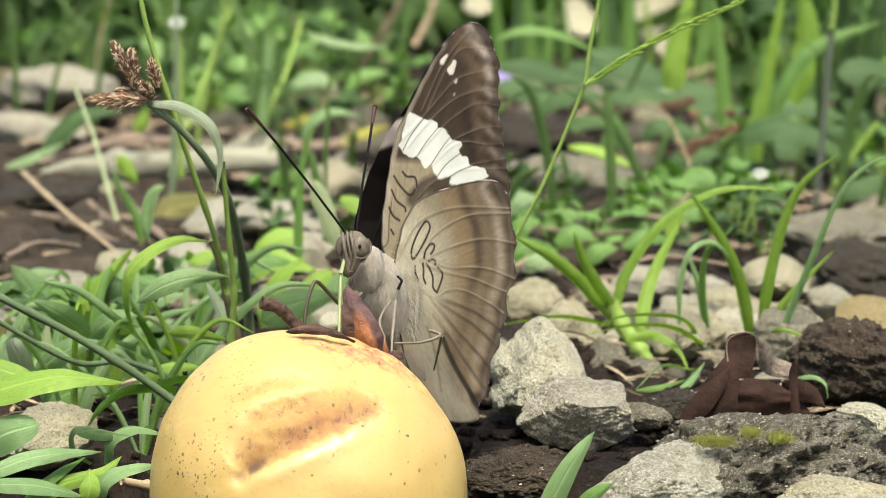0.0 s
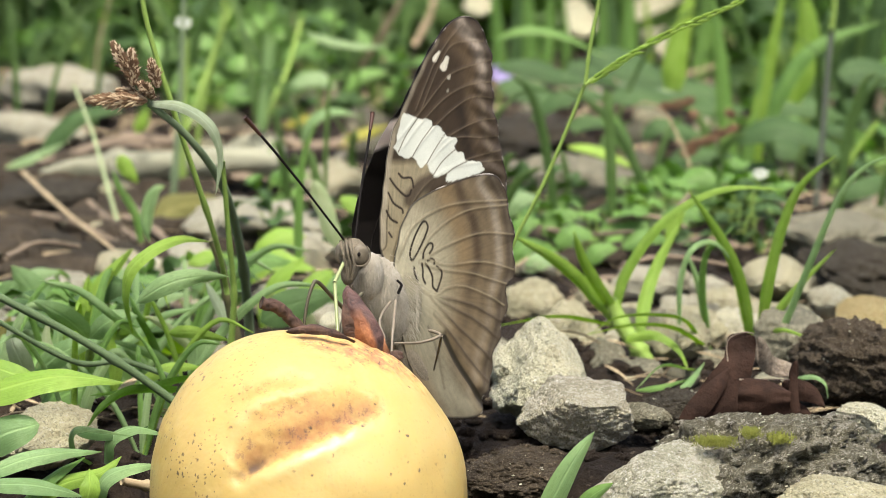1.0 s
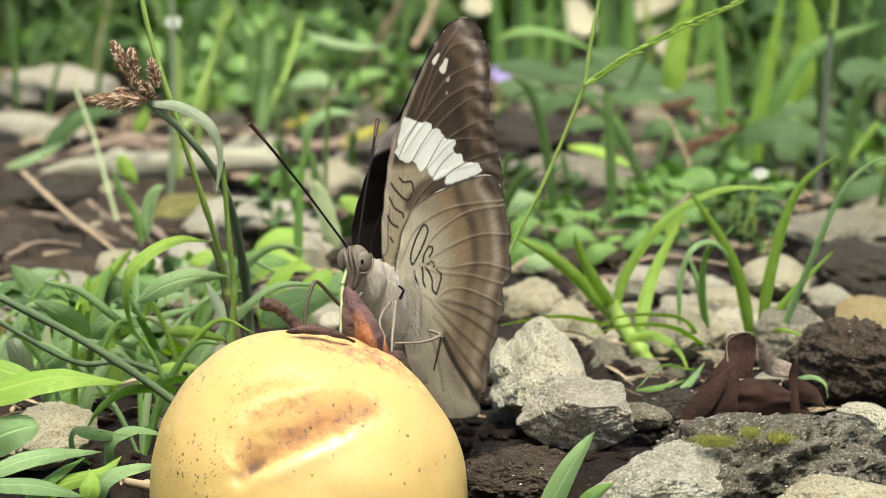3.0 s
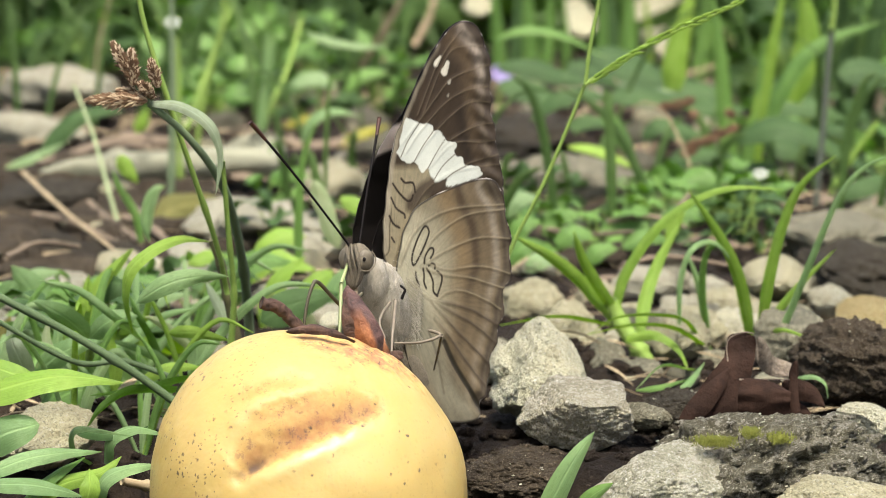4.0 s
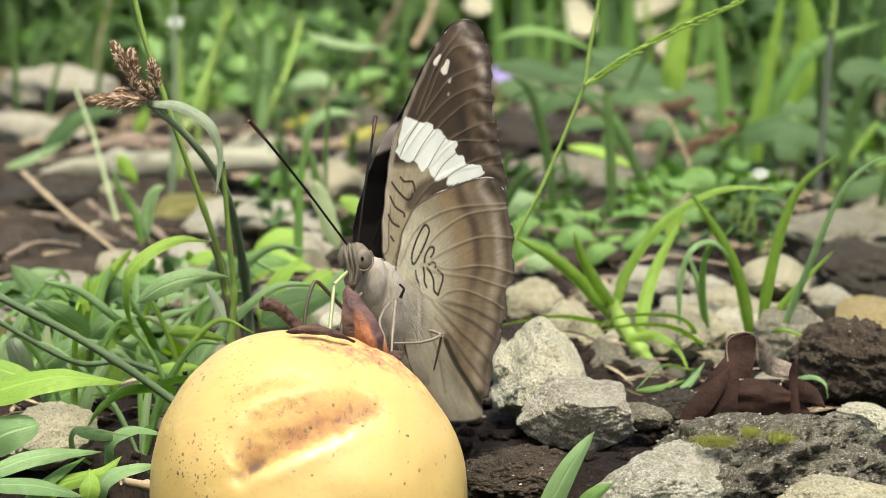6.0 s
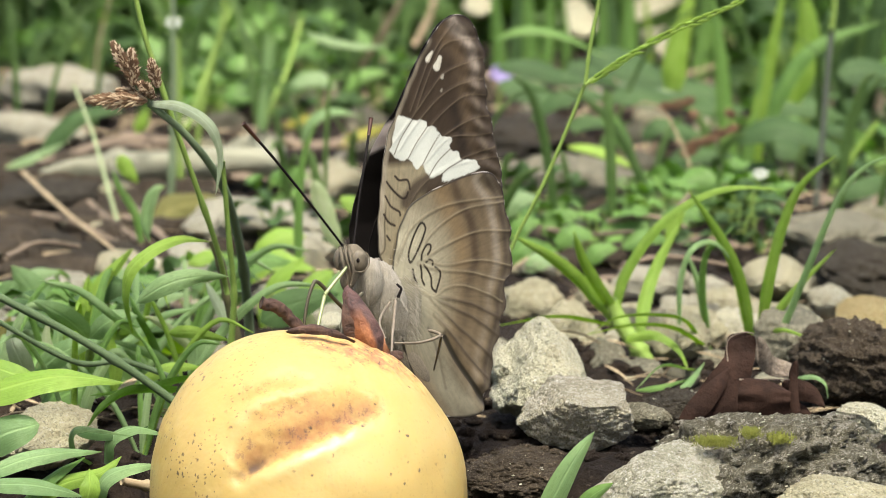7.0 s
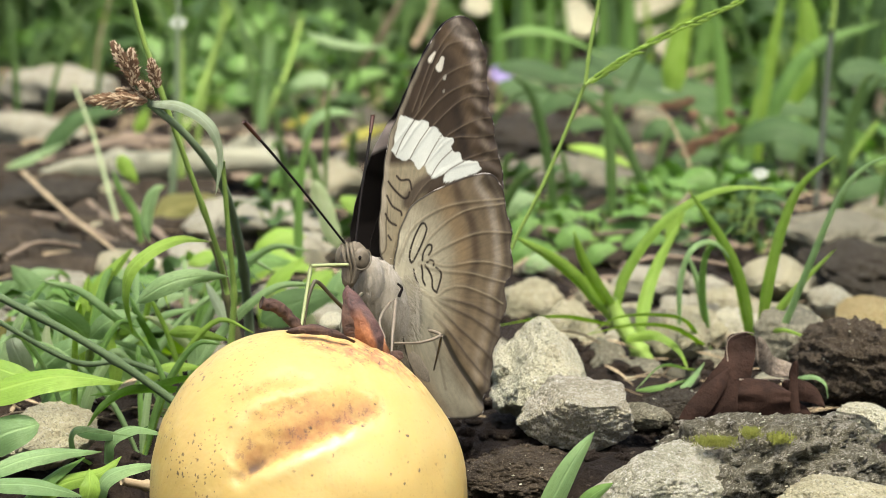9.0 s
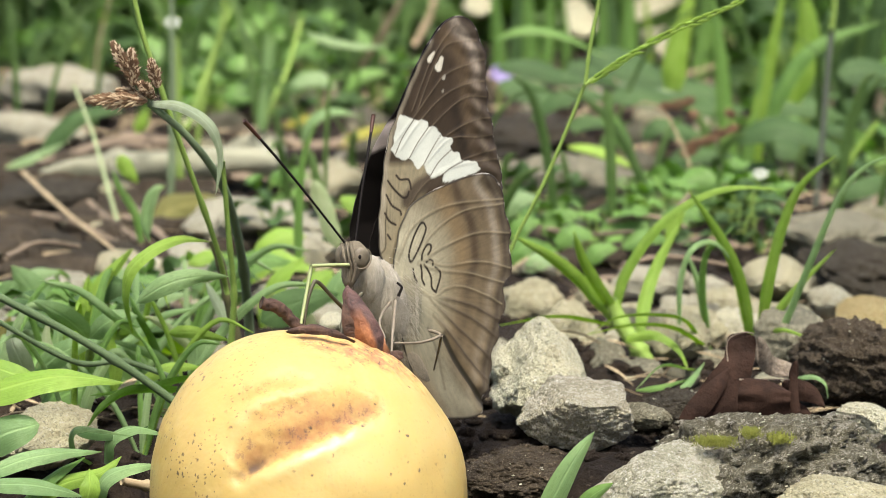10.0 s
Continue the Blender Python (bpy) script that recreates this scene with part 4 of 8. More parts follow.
    # feelers with rusty clubs
    for k, pts in enumerate(([(-0.01698, -0.003, 0.04462), (-0.02189, -0.009, 0.05251), (-0.02737, -0.014, 0.06066), (-0.03251, -0.019, 0.06783)], [(-0.01516, -0.001, 0.04435), (-0.01399, 0.001, 0.05296), (-0.01282, 0.003, 0.05979), (-0.01178, 0.006, 0.06638)])):
        ant = made("antenna", tube(pts, 0.0002, 0.00025, 40, 8, rough=0.2), dark, root, "thin black antenna with a rusty club", at)
        end = glide(pts, 40)
        made("club", tube(end[[-7, -5, -3, -1]] + np.array([[0, -0.0001, 0]]), 0.0003, 0.00042, 12, 8), club, ant, "rust-brown antenna club", at)
        parts["feeler%d" % k] = ant
    # legs hold the torn rim of the fruit
    legs = (([(-0.0084, -0.001, 0.03487), (-0.00861, -0.006, 0.03223), (-0.00885, -0.0095, 0.02941), (-0.0089, -0.012, 0.02726)], horn, 0.00042), ([(-0.0094, -0.001, 0.03446), (-0.01069, -0.006, 0.03323), (-0.01103, -0.0085, 0.03174), (-0.01002, -0.01, 0.0295)], horn, 0.00035),
            ([(-0.00243, 0.003, 0.02883), (-0.0005, -0.001, 0.02858), (-0.00387, -0.005, 0.02805), (-0.00865, -0.0095, 0.02862)], horn, 0.0004), ([(-0.0002, -0.0005, 0.0285), (-0.00092, 0.006, 0.0242), (-0.00166, 0.0125, 0.01992)], horn, 0.00032),
            ([(-0.01618, -0.002, 0.03219), (-0.01918, -0.006, 0.03604), (-0.02169, -0.009, 0.03928), (-0.02262, -0.01, 0.03883), (-0.02357, -0.011, 0.03562), (-0.02413, -0.012, 0.03122)], horn_dark, 0.0005), ([(-0.0143, -0.004, 0.03654), (-0.01635, -0.008, 0.03465), (-0.01742, -0.011, 0.03264), (-0.01755, -0.013, 0.03001)], horn_dark, 0.0005))
    for pts, m, r in legs:
        made("leg", tube(pts, r * 0.8, r * 0.5, 30, 8, (0.5,), 0.15), m, root, "thin jointed leg", at)
    return root, parts


FAR_SPLAY = 5.1
BUTTERFLY, FLY_PARTS = build_butterfly()

# ---- stones and clods ----
CRUMBS = [rough_ball((1, 0.9, 0.75), 190 + i, 2, 3, 0.3, 0.1) for i in range(6)]
FLECK = stone_material("lichen_fleck", (0.4, 0.38, 0.31), (0.68, 0.66, 0.58), 0.3, 2.0)


def build_stones():
    named = (
        ((0.04936, 0.1349, 0.00308), (0.00462, 0.0060, 0.00436), TAN_STONE, 301, "rounded tan stone on the soil", (0, 0, 67)),
        ((0.06059, 0.1931, 0.00268), (0.00593, 0.0060, 0.00367), PALE_STONE, 302, "pale rounded stone on the soil", (0, 0, 14)),
        ((0.07974, 0.178, 0.00306), (0.00579, 0.0060, 0.00414), TAN_STONE, 303, "rounded tan stone on the soil", (0, 0, 51)),
        ((0.03976, 0.2115, 0.00339), (0.00611, 0.0060, 0.00436), TAN_STONE, 304, "rounded tan stone on the soil", (0, 0, 88)),
        ((0.08421, 0.1166, 0.00263), (0.00547, 0.0060, 0.00398), GREY_STONE, 305, "rounded grey stone on the soil", (0, 0, 35)),
        ((0.06155, 0.1163, 0.00216), (0.00472, 0.0060, 0.00348), DARK_STONE, 306, "rounded grey-brown stone on the soil", (0, 0, 72)),
        ((0.096, 0.1525, 0.00278), (0.00555, 0.0060, 0.00397), GREY_STONE, 307, "rounded grey stone on the soil", (0, 0, 19)),
        ((0.04196, 0.1416, 0.00219), (0.00415, 0.0060, 0.00338), GREY_STONE, 308, "rounded grey stone on the soil", (0, 0, 56)),
        ((0.08813, 0.1877, 0.00237), (0.00504, 0.0060, 0.00336), TAN_STONE, 309, "rounded tan stone on the soil", (0, 0, 3)),
        ((0.07085, 0.228, 0.00272), (0.00596, 0.0060, 0.00358), PALE_STONE, 310, "pale rounded stone on the soil", (0, 0, 40)),
        ((0.0506, 0.0914, 0.00122), (0.00356, 0.0060, 0.00261), DARK_STONE, 311, "rounded grey-brown stone on the soil", (0, 0, 77)),
        ((0.04027, 0.0999, 0.00085), (0.00289, 0.0060, 0.00217), TAN_STONE, 312, "rounded tan stone on the soil", (0, 0, 24)),
        ((0.02169, 0.1823, 0.00582), (0.00722, 0.0080, 0.00722), TAN_STONE, 233, "rounded tan stone on the soil", (0, 0, 30)),
        ((0.02911, 0.1346, 0.00605), (0.00744, 0.0080, 0.0077), TAN_STONE, 234, "rounded tan stone on the soil", (0, 10, 60)),
        ((0.05229, 0.2241, 0.00422), (0.00919, 0.0080, 0.00534), PALE_STONE, 236, "pale rounded stone behind the grass", (0, 0, 0)),
        ((0.08673, 0.2103, 0.00596), (0.00929, 0.0080, 0.00726), TAN_STONE, 237, "tan stone behind the grass", (0, 0, 40)),
        ((0.05927, 0.1372, 0.00562), (0.00799, 0.0080, 0.00722), TAN_STONE, 238, "rounded tan stone on the soil", (0, 0, 80)),
        ((0.08167, 0.1352, 0.00462), (0.00847, 0.0080, 0.00616), GREY_STONE, 239, "rounded grey stone behind grass blades", (0, 0, 15)),
        ((0.0743, 0.1945, 0.00363), (0.00821, 0.0080, 0.00482), TAN_STONE, 241, "flat tan stone in the soil", (0, 0, 0)),
        ((0.0993, 0.203, 0.0032), (0.00947, 0.0080, 0.00431), PALE_STONE, 242, "flat grey stone in the soil", (0, 0, 25)),
        ((0.06941, 0.1382, 0.00492), (0.00568, 0.0080, 0.00645), GREY_STONE, 243, "rounded grey stone on the soil", (0, 0, 70)),
        ((0.0362, 0.1138, 0.00338), (0.00495, 0.0080, 0.00495), DARK_STONE, 244, "rounded grey-brown stone on the soil", (0, 0, 10)),
        ((0.04668, 0.1692, 0.00335), (0.00544, 0.0080, 0.00462), TAN_STONE, 245, "rounded tan stone on the soil", (0, 0, 40)),
        ((0.01235, 0.1002, 0.00456), (0.00482, 0.0080, 0.00627), PALE_STONE, 246, "small pale grey stone on the soil", (0, 0, 10)),
        ((0.06254, 0.237, 0.00325), (0.00665, 0.0080, 0.00423), DARK_STONE, 247, "rounded grey-brown stone on the soil", (0, 0, 10)),
        ((0.04389, 0.1052, 0.00214), (0.00414, 0.0080, 0.00365), DARK_STONE, 248, "rounded grey-brown stone on the soil", (0, 0, 30)),
        ((-0.04082, 0.2967, 0.00465), (0.01151, 0.0088, 0.00559), PALE_STONE, 249, "pale rounded stone on the soil", (0, 0, 0)),
        ((0.01333, 0.11, 0.00279), (0.00417, 0.014, 0.00516), GREY_STONE, 35, "small pale grey stone on the soil", (0, 0, 10)),
        ((0.03877, 0.035, 0.00664), (0.00339, 0.007, 0.00276), DARK_STONE, 42, "small grey pebble on dark soil", (0, 0, 30)),
        ((0.08095, 0.03, 0.00655), (0.00462, 0.009, 0.00336), GREY_STONE, 43, "small rounded grey pebble", (0, 0, 30)),
        ((0.06682, -0.022, 0.00382), (0.01051, 0.014, 0.00431), TAN_STONE, 44, "pale tan stone beside the crusted clod", (0, 4, 10)),
        ((0.03771, -0.01, 0.00261), (0.01268, 0.013, 0.00749), LICHEN_STONE, 45, "pale lichen-grey stone half under the crusted clod", (0, -16, 10)),
        ((0.11303, 1.15, -0.00033), (0.02128, 0.06, 0.01064), TAN_STONE, 46, "tan stone on the soil", (0, 0, 0)),
        ((0.05055, 0.45, 0.00767), (0.0139, 0.05, 0.00913), DARK_STONE, 47, "brown stone among the weeds", (0, 0, 30)),
        ((0.12027, 0.3, 0.00675), (0.01817, 0.04, 0.00859), DARK_STONE, 48, "dark brown stone on the soil", (0, 0, 10)),
        ((-0.19566, 0.84, 0.01395), (0.02056, 0.06, 0.01256), PALE_STONE, 49, "large tan boulder among the weeds", (0, 0, 30)),
        ((-0.18733, 0.67, 0.00767), (0.01238, 0.04, 0.00743), PALE_STONE, 50, "whitish stone on the soil", (0, 0, 50)),
        ((-0.06123, 0.345, 0.00686), (0.02089, 0.03, 0.00731), PALE_STONE, 51, "flat whitish stone on the soil", (0, 0, 0)),
        ((-0.07777, 0.225, 0.00501), (0.01187, 0.03, 0.00653), TAN_STONE, 52, "tan stone behind the weeds", (0, 0, 20)),
        ((-0.07327, 0.02, 0.00622), (0.01027, 0.012, 0.00534), TAN_STONE, 53, "tan-grey stone under the leaves", (0, -14, 10)),
        ((-0.12666, 0.29, 0.00554), (0.00749, 0.03, 0.00586), BROWN_CLOD, 54, "dark brown stone on the soil", (0, 0, 0)),
        ((-0.09722, 0.245, 0.00365), (0.00917, 0.03, 0.00459), BROWN_CLOD, 55, "dark brown stone on the soil", (0, 0, 60)),
        ((-0.02676, 0.165, 0.00403), (0.00486, 0.015, 0.00459), PALE_STONE, 56, "whitish stone on the soil", (0, 0, 60)),
        ((-0.03994, 0.47, 0.00658), (0.01015, 0.04, 0.0069), TAN_STONE, 57, "tan stone on the soil", (0, 0, 0)),
        ((0.08893, 0.1, 0.00835), (0.00434, 0.012, 0.00313), TAN_STONE, 108, "small tan stone on the soil", (0, 0, 0)),
        ((-0.06255, 0.2, 0.00277), (0.00857, 0.02, 0.00486), PALE_STONE, 109, "rounded pale stone on the soil", (0, 0, 0)),
        ((-0.0879, 0.14, 0.00408), (0.00647, 0.016, 0.00466), TAN_STONE, 110, "rounded tan stone on the soil", (0, 0, 0)),
        ((-0.07654, 0.15, 0.00715), (0.00658, 0.016, 0.00395), PALE_STONE, 112, "rounded pale stone on the soil", (0, 0, 0)),
        ((-0.06297, 0.13, 0.00577), (0.0056, 0.014, 0.00382), GREY_STONE, 113, "rounded grey stone on the soil", (0, 0, 0)),
        ((-0.09979, 0.14, 0.00542), (0.00647, 0.016, 0.0044), PALE_STONE, 114, "pale rounded stone on the soil", (0, 0, 0)),
        ((-0.04141, 0.2, 0.00277), (0.00857, 0.02, 0.00486), PALE_STONE, 115, "pale rounded stone on the soil", (0, 0, 0)),
        ((-0.07465, 0.3, 0.00167), (0.00991, 0.02, 0.00429), PALE_STONE, 116, "pale rounded stone on the soil", (0, 0, 0)),
        ((-0.11202, 0.24, 0.00281), (0.00911, 0.02, 0.00395), BROWN_CLOD, 111, "dark brown rounded stone on the soil", (0, 0, 0)),
    )
    for at, radii, m, seed, label, turn in named:
        near = at[1] < 0.1
        stone(at, radii, m, seed, label, turn, detail=6 if near else 5, cuts=8 if near else 4, lump=0.16 if near else 0.22, grain=0.05)
    faceted = (
        ((0.02016, 0.055, 0.01068), (0.01044, 0.018, 0.01135), GREY_STONE, 431, "rough pale grey stone standing on the soil", ((-0.8, -0.25, 0.55, 0.60), (0.85, -0.2, 0.5, 0.58), (0.1, -1, 0.35, 0.62), (-0.2, -0.5, -0.8, 0.7), (0.3, -0.6, 0.75, 0.78))),
        ((0.02564, 0.03, 0.00874), (0.01167, 0.015, 0.00713), FLECKED_STONE, 532, "speckled grey-brown stone with a dark face", ((0.0, -0.2, 1, 0.55), (-0.5, -0.85, -0.2, 0.5), (0.2, -0.95, -0.2, 0.68), (-0.85, -0.2, 0.55, 0.56), (1, 0, 0.1, 0.82))),
        ((0.0776, 0.112, 0.00984), (0.00865, 0.014, 0.00636), DARK_STONE, 533, "rounded grey-brown stone behind grass blades", ((0.1, -0.4, 1, 0.66), (-0.3, -0.95, 0.1, 0.7))),
        ((0.10142, 0.15, 0.00784), (0.00901, 0.014, 0.00437), YELLOW_STONE, 534, "ochre-yellow stone on dark soil", ((0.0, -0.5, 1, 0.72), (-0.8, 0, 0.6, 0.75))),
        ((0.05364, 0.125, 0.00727), (0.00726, 0.012, 0.00596), TAN_STONE, 535, "rounded tan stone on the soil", ((0.2, -0.5, 0.9, 0.72), (-0.7, -0.5, 0.3, 0.7))),
        ((0.08604, 0.2, 0.00985), (0.00881, 0.014, 0.00529), TAN_STONE, 536, "rounded tan stone behind the grass", ((-0.2, -0.5, 0.9, 0.72), (0.7, -0.5, 0.3, 0.7))),
        # three added boulders stand in for sunlit patches; their brightness is in the colour
        ((0.09287, 1.3, 0.03133), (0.01256, 0.07, 0.0157), SUN_PATCH, 540, "whitish boulder standing in for a sunlit patch", ((0, -0.75, 0.66, 0.25), (0.5, -0.6, 0.6, 0.5))),
        ((0.153, 1.3, 0.02744), (0.02124, 0.1, 0.03304), SUN_PATCH, 541, "whitish boulder standing in for a sunlit patch", ((0, -0.75, 0.66, 0.25), (0.5, -0.6, 0.6, 0.5))),
        ((0.02417, 1.3, 0.04221), (0.01097, 0.06, 0.01019), SUN_PATCH, 542, "whitish boulder standing in for a sunlit patch", ((0, -0.75, 0.66, 0.25), (0.5, -0.6, 0.6, 0.5))),
        ((0.01251, 0.062, 0.01148), (0.00276, 0.01, 0.00414), GREY_STONE, 537, "small pale grey stone on the soil", ((0.2, -0.5, 0.9, 0.72),)),
        ((-0.06537, 0.2, 0.00985), (0.00761, 0.012, 0.0038), PALE_STONE, 550, "pale rounded stone behind the weeds", ((0.1, -0.5, 0.9, 0.72),)),
        ((-0.08903, 0.24, 0.00781), (0.00717, 0.014, 0.00374), TAN_STONE, 551, "rounded tan stone behind the weeds", ((0.1, -0.5, 0.9, 0.72),)),
        ((-0.09671, 0.2, 0.00793), (0.00619, 0.012, 0.00324), PALE_STONE, 552, "pale rounded stone behind the weeds", ((0.1, -0.5, 0.9, 0.72),)),
        ((-0.0228, 0.07, 0.01924), (0.00256, 0.008, 0.0021), GREY_STONE, 553, "small pale grey stone behind the fruit", ((0.1, -0.5, 0.9, 0.72),)),
        ((-0.07787, 0.22, 0.01029), (0.00393, 0.01, 0.00302), GREY_STONE, 554, "small pale grey stone on the soil", ((0.1, -0.5, 0.9, 0.72),)),
        ((-0.0579, 0.32, 0.0106), (0.01072, 0.016, 0.00415), PALE_STONE, 555, "flat whitish stone on the soil", ((0.1, -0.5, 0.9, 0.72),)),
        ((-0.04066, 0.31, 0.01009), (0.00886, 0.016, 0.00375), PALE_STONE, 556, "flat whitish stone on the soil", ((0.1, -0.5, 0.9, 0.72),)),
    )
    for at, radii, m, seed, label, facets in faceted:
        stone(at, radii, m, seed, label, detail=6 if at[1] < 0.1 else 5, cuts=2, lump=0.1, grain=0.045, facets=facets)
    clods = (
        ((-0.12358, 0.318, 0.00252), (0.01353, 0.02, 0.0044), BARE_CLOD, 171, "dark crumbly clod of bare earth", (0, 0, 20)),
        ((-0.10406, 0.3, 0.00218), (0.01057, 0.018, 0.00396), BARE_CLOD, 172, "dark crumbly clod of bare earth", (0, 0, 70)),
        ((-0.1205, 0.36, 0.00266), (0.0125, 0.02, 0.00428), BROWN_CLOD, 173, "dark crumbly clod of bare earth", (0, 0, 40)),
        ((0.05798, 0.004, 0.00374), (0.02014, 0.024, 0.011), CLOD, 71, "dark crusted clod of earth with pale lichen", (0, -12, 8)),
        ((0.08701, 0.07, 0.00885), (0.01093, 0.024, 0.00934), BROWN_CLOD, 72, "brown crumbly clod of earth", (0, 0, 20)),
        ((0.01427, 0.016, -0.00149), (0.01222, 0.016, 0.00468), BROWN_CLOD, 73, "dark damp clod of earth", (0, 0, 0)),
        ((0.11391, 0.25, 0.00452), (0.01386, 0.04, 0.00678), BARE_CLOD, 74, "dark crumbly clod of bare earth", (0, 0, 0)),
        ((0.03428, 0.6, 0.00799), (0.02552, 0.06, 0.0116), BARE_CLOD, 75, "dark crumbly clod of bare earth", (0, 0, 0)),
        ((0.04786, 0.05, 0.00339), (0.00985, 0.014, 0.00438), BARE_CLOD, 76, "dark crumbly clod of earth", (0, 0, 0)),
        ((-0.13941, 0.41, 0.00516), (0.02086, 0.05, 0.00645), BARE_CLOD, 77, "dark crumbly clod of bare earth", (0, 0, 0)),
    )
    for at, radii, m, seed, label, turn in clods:
        ob = stone(at, radii, m, seed, label, turn, "earth_clod", "earth", 6 if at[1] < 0.1 else 5, cuts=5, lump=0.26, grain=0.09 if seed == 71 else 0.08)
        ob["group"] = "clods of earth"
        # loose crumbs and pale flecks that cling to the upper side
        if at[1] < 0.1:
            crumb_rnd = random.Random(seed * 7)
            top = [x for x in ob.data.vertices if x.normal.z > 0.05 or x.normal.y < -0.3]
            for name, mat, count, size, words in (("crumb", m, 200, 0.0005, "loose crumbs of the same earth"), ("lichen_fleck", FLECK, 200 if m is CLOD else 25, 0.0002, "pale flecks of lichen and grit")):
                vs, fs, k = [], [], 0
                for _ in range(count):
                    x = crumb_rnd.choice(top)
                    v, f = CRUMBS[crumb_rnd.randrange(len(CRUMBS))]
                    r = size * crumb_rnd.uniform(0.5, 1.7)
                    vs.append(v * r * np.array((crumb_rnd.uniform(0.8, 1.5), 1, 0.7)) + np.array(x.co) + np.array(x.normal) * r * 0.15)
                    fs += [tuple(i + k for i in q) for q in f]
                    k += len(v)
                tagged(part(name, mesh_of(name, np.vstack(vs), fs, mat), ob, words), kind="stuff")
    # pebbles strewn over the soil, on a few shared shapes
    rnd = random.Random(5)
    shapes = [mesh_of("pebble", *rough_ball((1, 0.85, 0.7), 80 + k, 3), m) for k, m in enumerate((GREY_STONE, TAN_STONE, DARK_STONE, PALE_STONE, TAN_STONE, DARK_STONE))]
    for _ in range(230):
        y = rnd.uniform(0.02, 1.0) ** 1.4 + 0.04
        x = rnd.uniform(-0.2, 0.2) * (0.5 + y) * 0.95
        if math.hypot(x - FRUIT_AT[0], y - FRUIT_AT[1]) < 0.05 or (abs(x) < 0.02 and y < 0.06):
            continue
        if x < -0.05 and 0.26 < y and rnd.random() < 0.75:
            continue
        r = rnd.uniform(0.0025, 0.009) * (0.7 + 0.9 * y)
        ob = new("pebble", rnd.choice(shapes))
        ob.matrix_basis = pose(x, y, ground_height(x, y) + r * 0.25, rnd.uniform(-25, 25), rnd.uniform(-25, 25), rnd.uniform(0, 360)) @ Matrix.Scale(r, 4)
        tagged(ob, "small rounded pebble lying on the soil", "pebble", "pebbles on the soil")
    # larger brown lumps where the soil lies bare
    for name, mat, count, words in (("soil_lumps", BROWN_CLOD, 760, "loose brown lumps of bare soil"), ("soil_grit", TAN_STONE, 170, "pale grit strewn on bare soil")):
        vs, fs, k = [], [], 0
        for _ in range(count):
            y = rnd.uniform(0.27, 0.6)
            x = rnd.uniform(-0.19, -0.085) * (y + 0.44) if rnd.random() < 0.7 else rnd.uniform(0.015, 0.06) * (y + 0.6)
            r = rnd.uniform(0.002, 0.0065) * (0.6 + y) * (1 if mat is BROWN_CLOD else 0.6)
            v, f = CRUMBS[rnd.randrange(len(CRUMBS))]
            vs.append(v * r * np.array((rnd.uniform(0.8, 1.5), 1, 0.8)) + np.array((x, y, ground_height(x, y) + r * 0.5)))
            fs += [tuple(i + k for i in q) for q in f]
            k += len(v)
        tagged(new(name, mesh_of(name, np.vstack(vs), fs, mat)), words, "soil", "", "stuff")
    # loose crumbs of soil
    verts, faces, k = [], [], 0
    crumbs = [rough_ball((1, 0.9, 0.75), 90 + i, 2, 3, 0.3, 0.1) for i in range(6)]
    for _ in range(2600):
        y = rnd.uniform(0, 1) ** 1.6 * 0.9 - 0.02
        x = rnd.uniform(-0.2, 0.2) * (0.5 + max(0, y))
        r = rnd.uniform(0.0006, 0.0026) * (0.8 + 1.2 * max(0, y))
        v, f = rnd.choice(crumbs)
        verts.append(v * r + np.array((x, y, ground_height(x, y) + r * 0.4)))
        faces += [tuple(i + k for i in q) for q in f]
        k += len(v)
    tagged(new("soil_crumbs", mesh_of("soil_crumbs", np.vstack(verts), faces, SOIL)), "loose dark crumbs of soil", "soil", "", "stuff")


build_stones()

# ---- near plants ----
def grass_plant(name, at, blades, label, category="grass", group="", stems=()):
    """A plant out of blades (points, width, material, shape, lean) and stalks (points, radius, tip, material)."""
    root = thing(name, at, label, category, group)
    for pts, width, m, shape, lean in blades:
        made("blade" if shape == "grass" else "leaf", blade(pts, width, shape, 18, lean, 0.35 if shape == "grass" else 0.22, 0.00008 if width < 0.02 else 0.0002, 0.02), m, root, "", at)
    for pts, r, tip, m in stems:
        made("stem", tube(pts, r, tip, 26, 8, (0.33, 0.62)), m, root, "", at)
    return root


def spikelet(start, end, fat, parent, material, tip_material, seed, at, label):
    """A seed spike: overlapping pointed scales round a short axis."""
    rnd = random.Random(seed)
    a, b = np.array(start), np.array(end)
    pieces, length = [], np.linalg.norm(b - a)
    d = (b - a) / length
    e1 = np.cross(d, (0, 1, 0)); e1 /= np.linalg.norm(e1)
    e2 = np.cross(d, e1)
    pale = []
    for i in range(220):
        s = i / 220
        g = i * 2.4
        out = e1 * math.cos(g) + e2 * math.sin(g)
        w = fat * (math.sin(math.pi * (0.12 + 0.84 * s)) ** 0.7) * 0.5 * rnd.uniform(0.7, 1.15)
        p0 = a + d * length * s * 0.93
        p1 = p0 + out * w + d * length * 0.05
        p2 = p1 + d * length * rnd.uniform(0.04, 0.09) + out * w * rnd.uniform(0.0, 0.7)
        (pale if rnd.random() < 0.4 else pieces).append(blade([p0, p1, p2], fat * rnd.uniform(0.13, 0.24), "lance", 6, (rnd.uniform(0, 90), 0), 0.5, 0.00006))
    spike = tagged(made("seed_spike", joined(*pieces), material, parent, label, at), kind="stuff")
    tagged(made("chaff", joined(*pale), tip_material, spike, "pale papery chaff", at), kind="stuff")


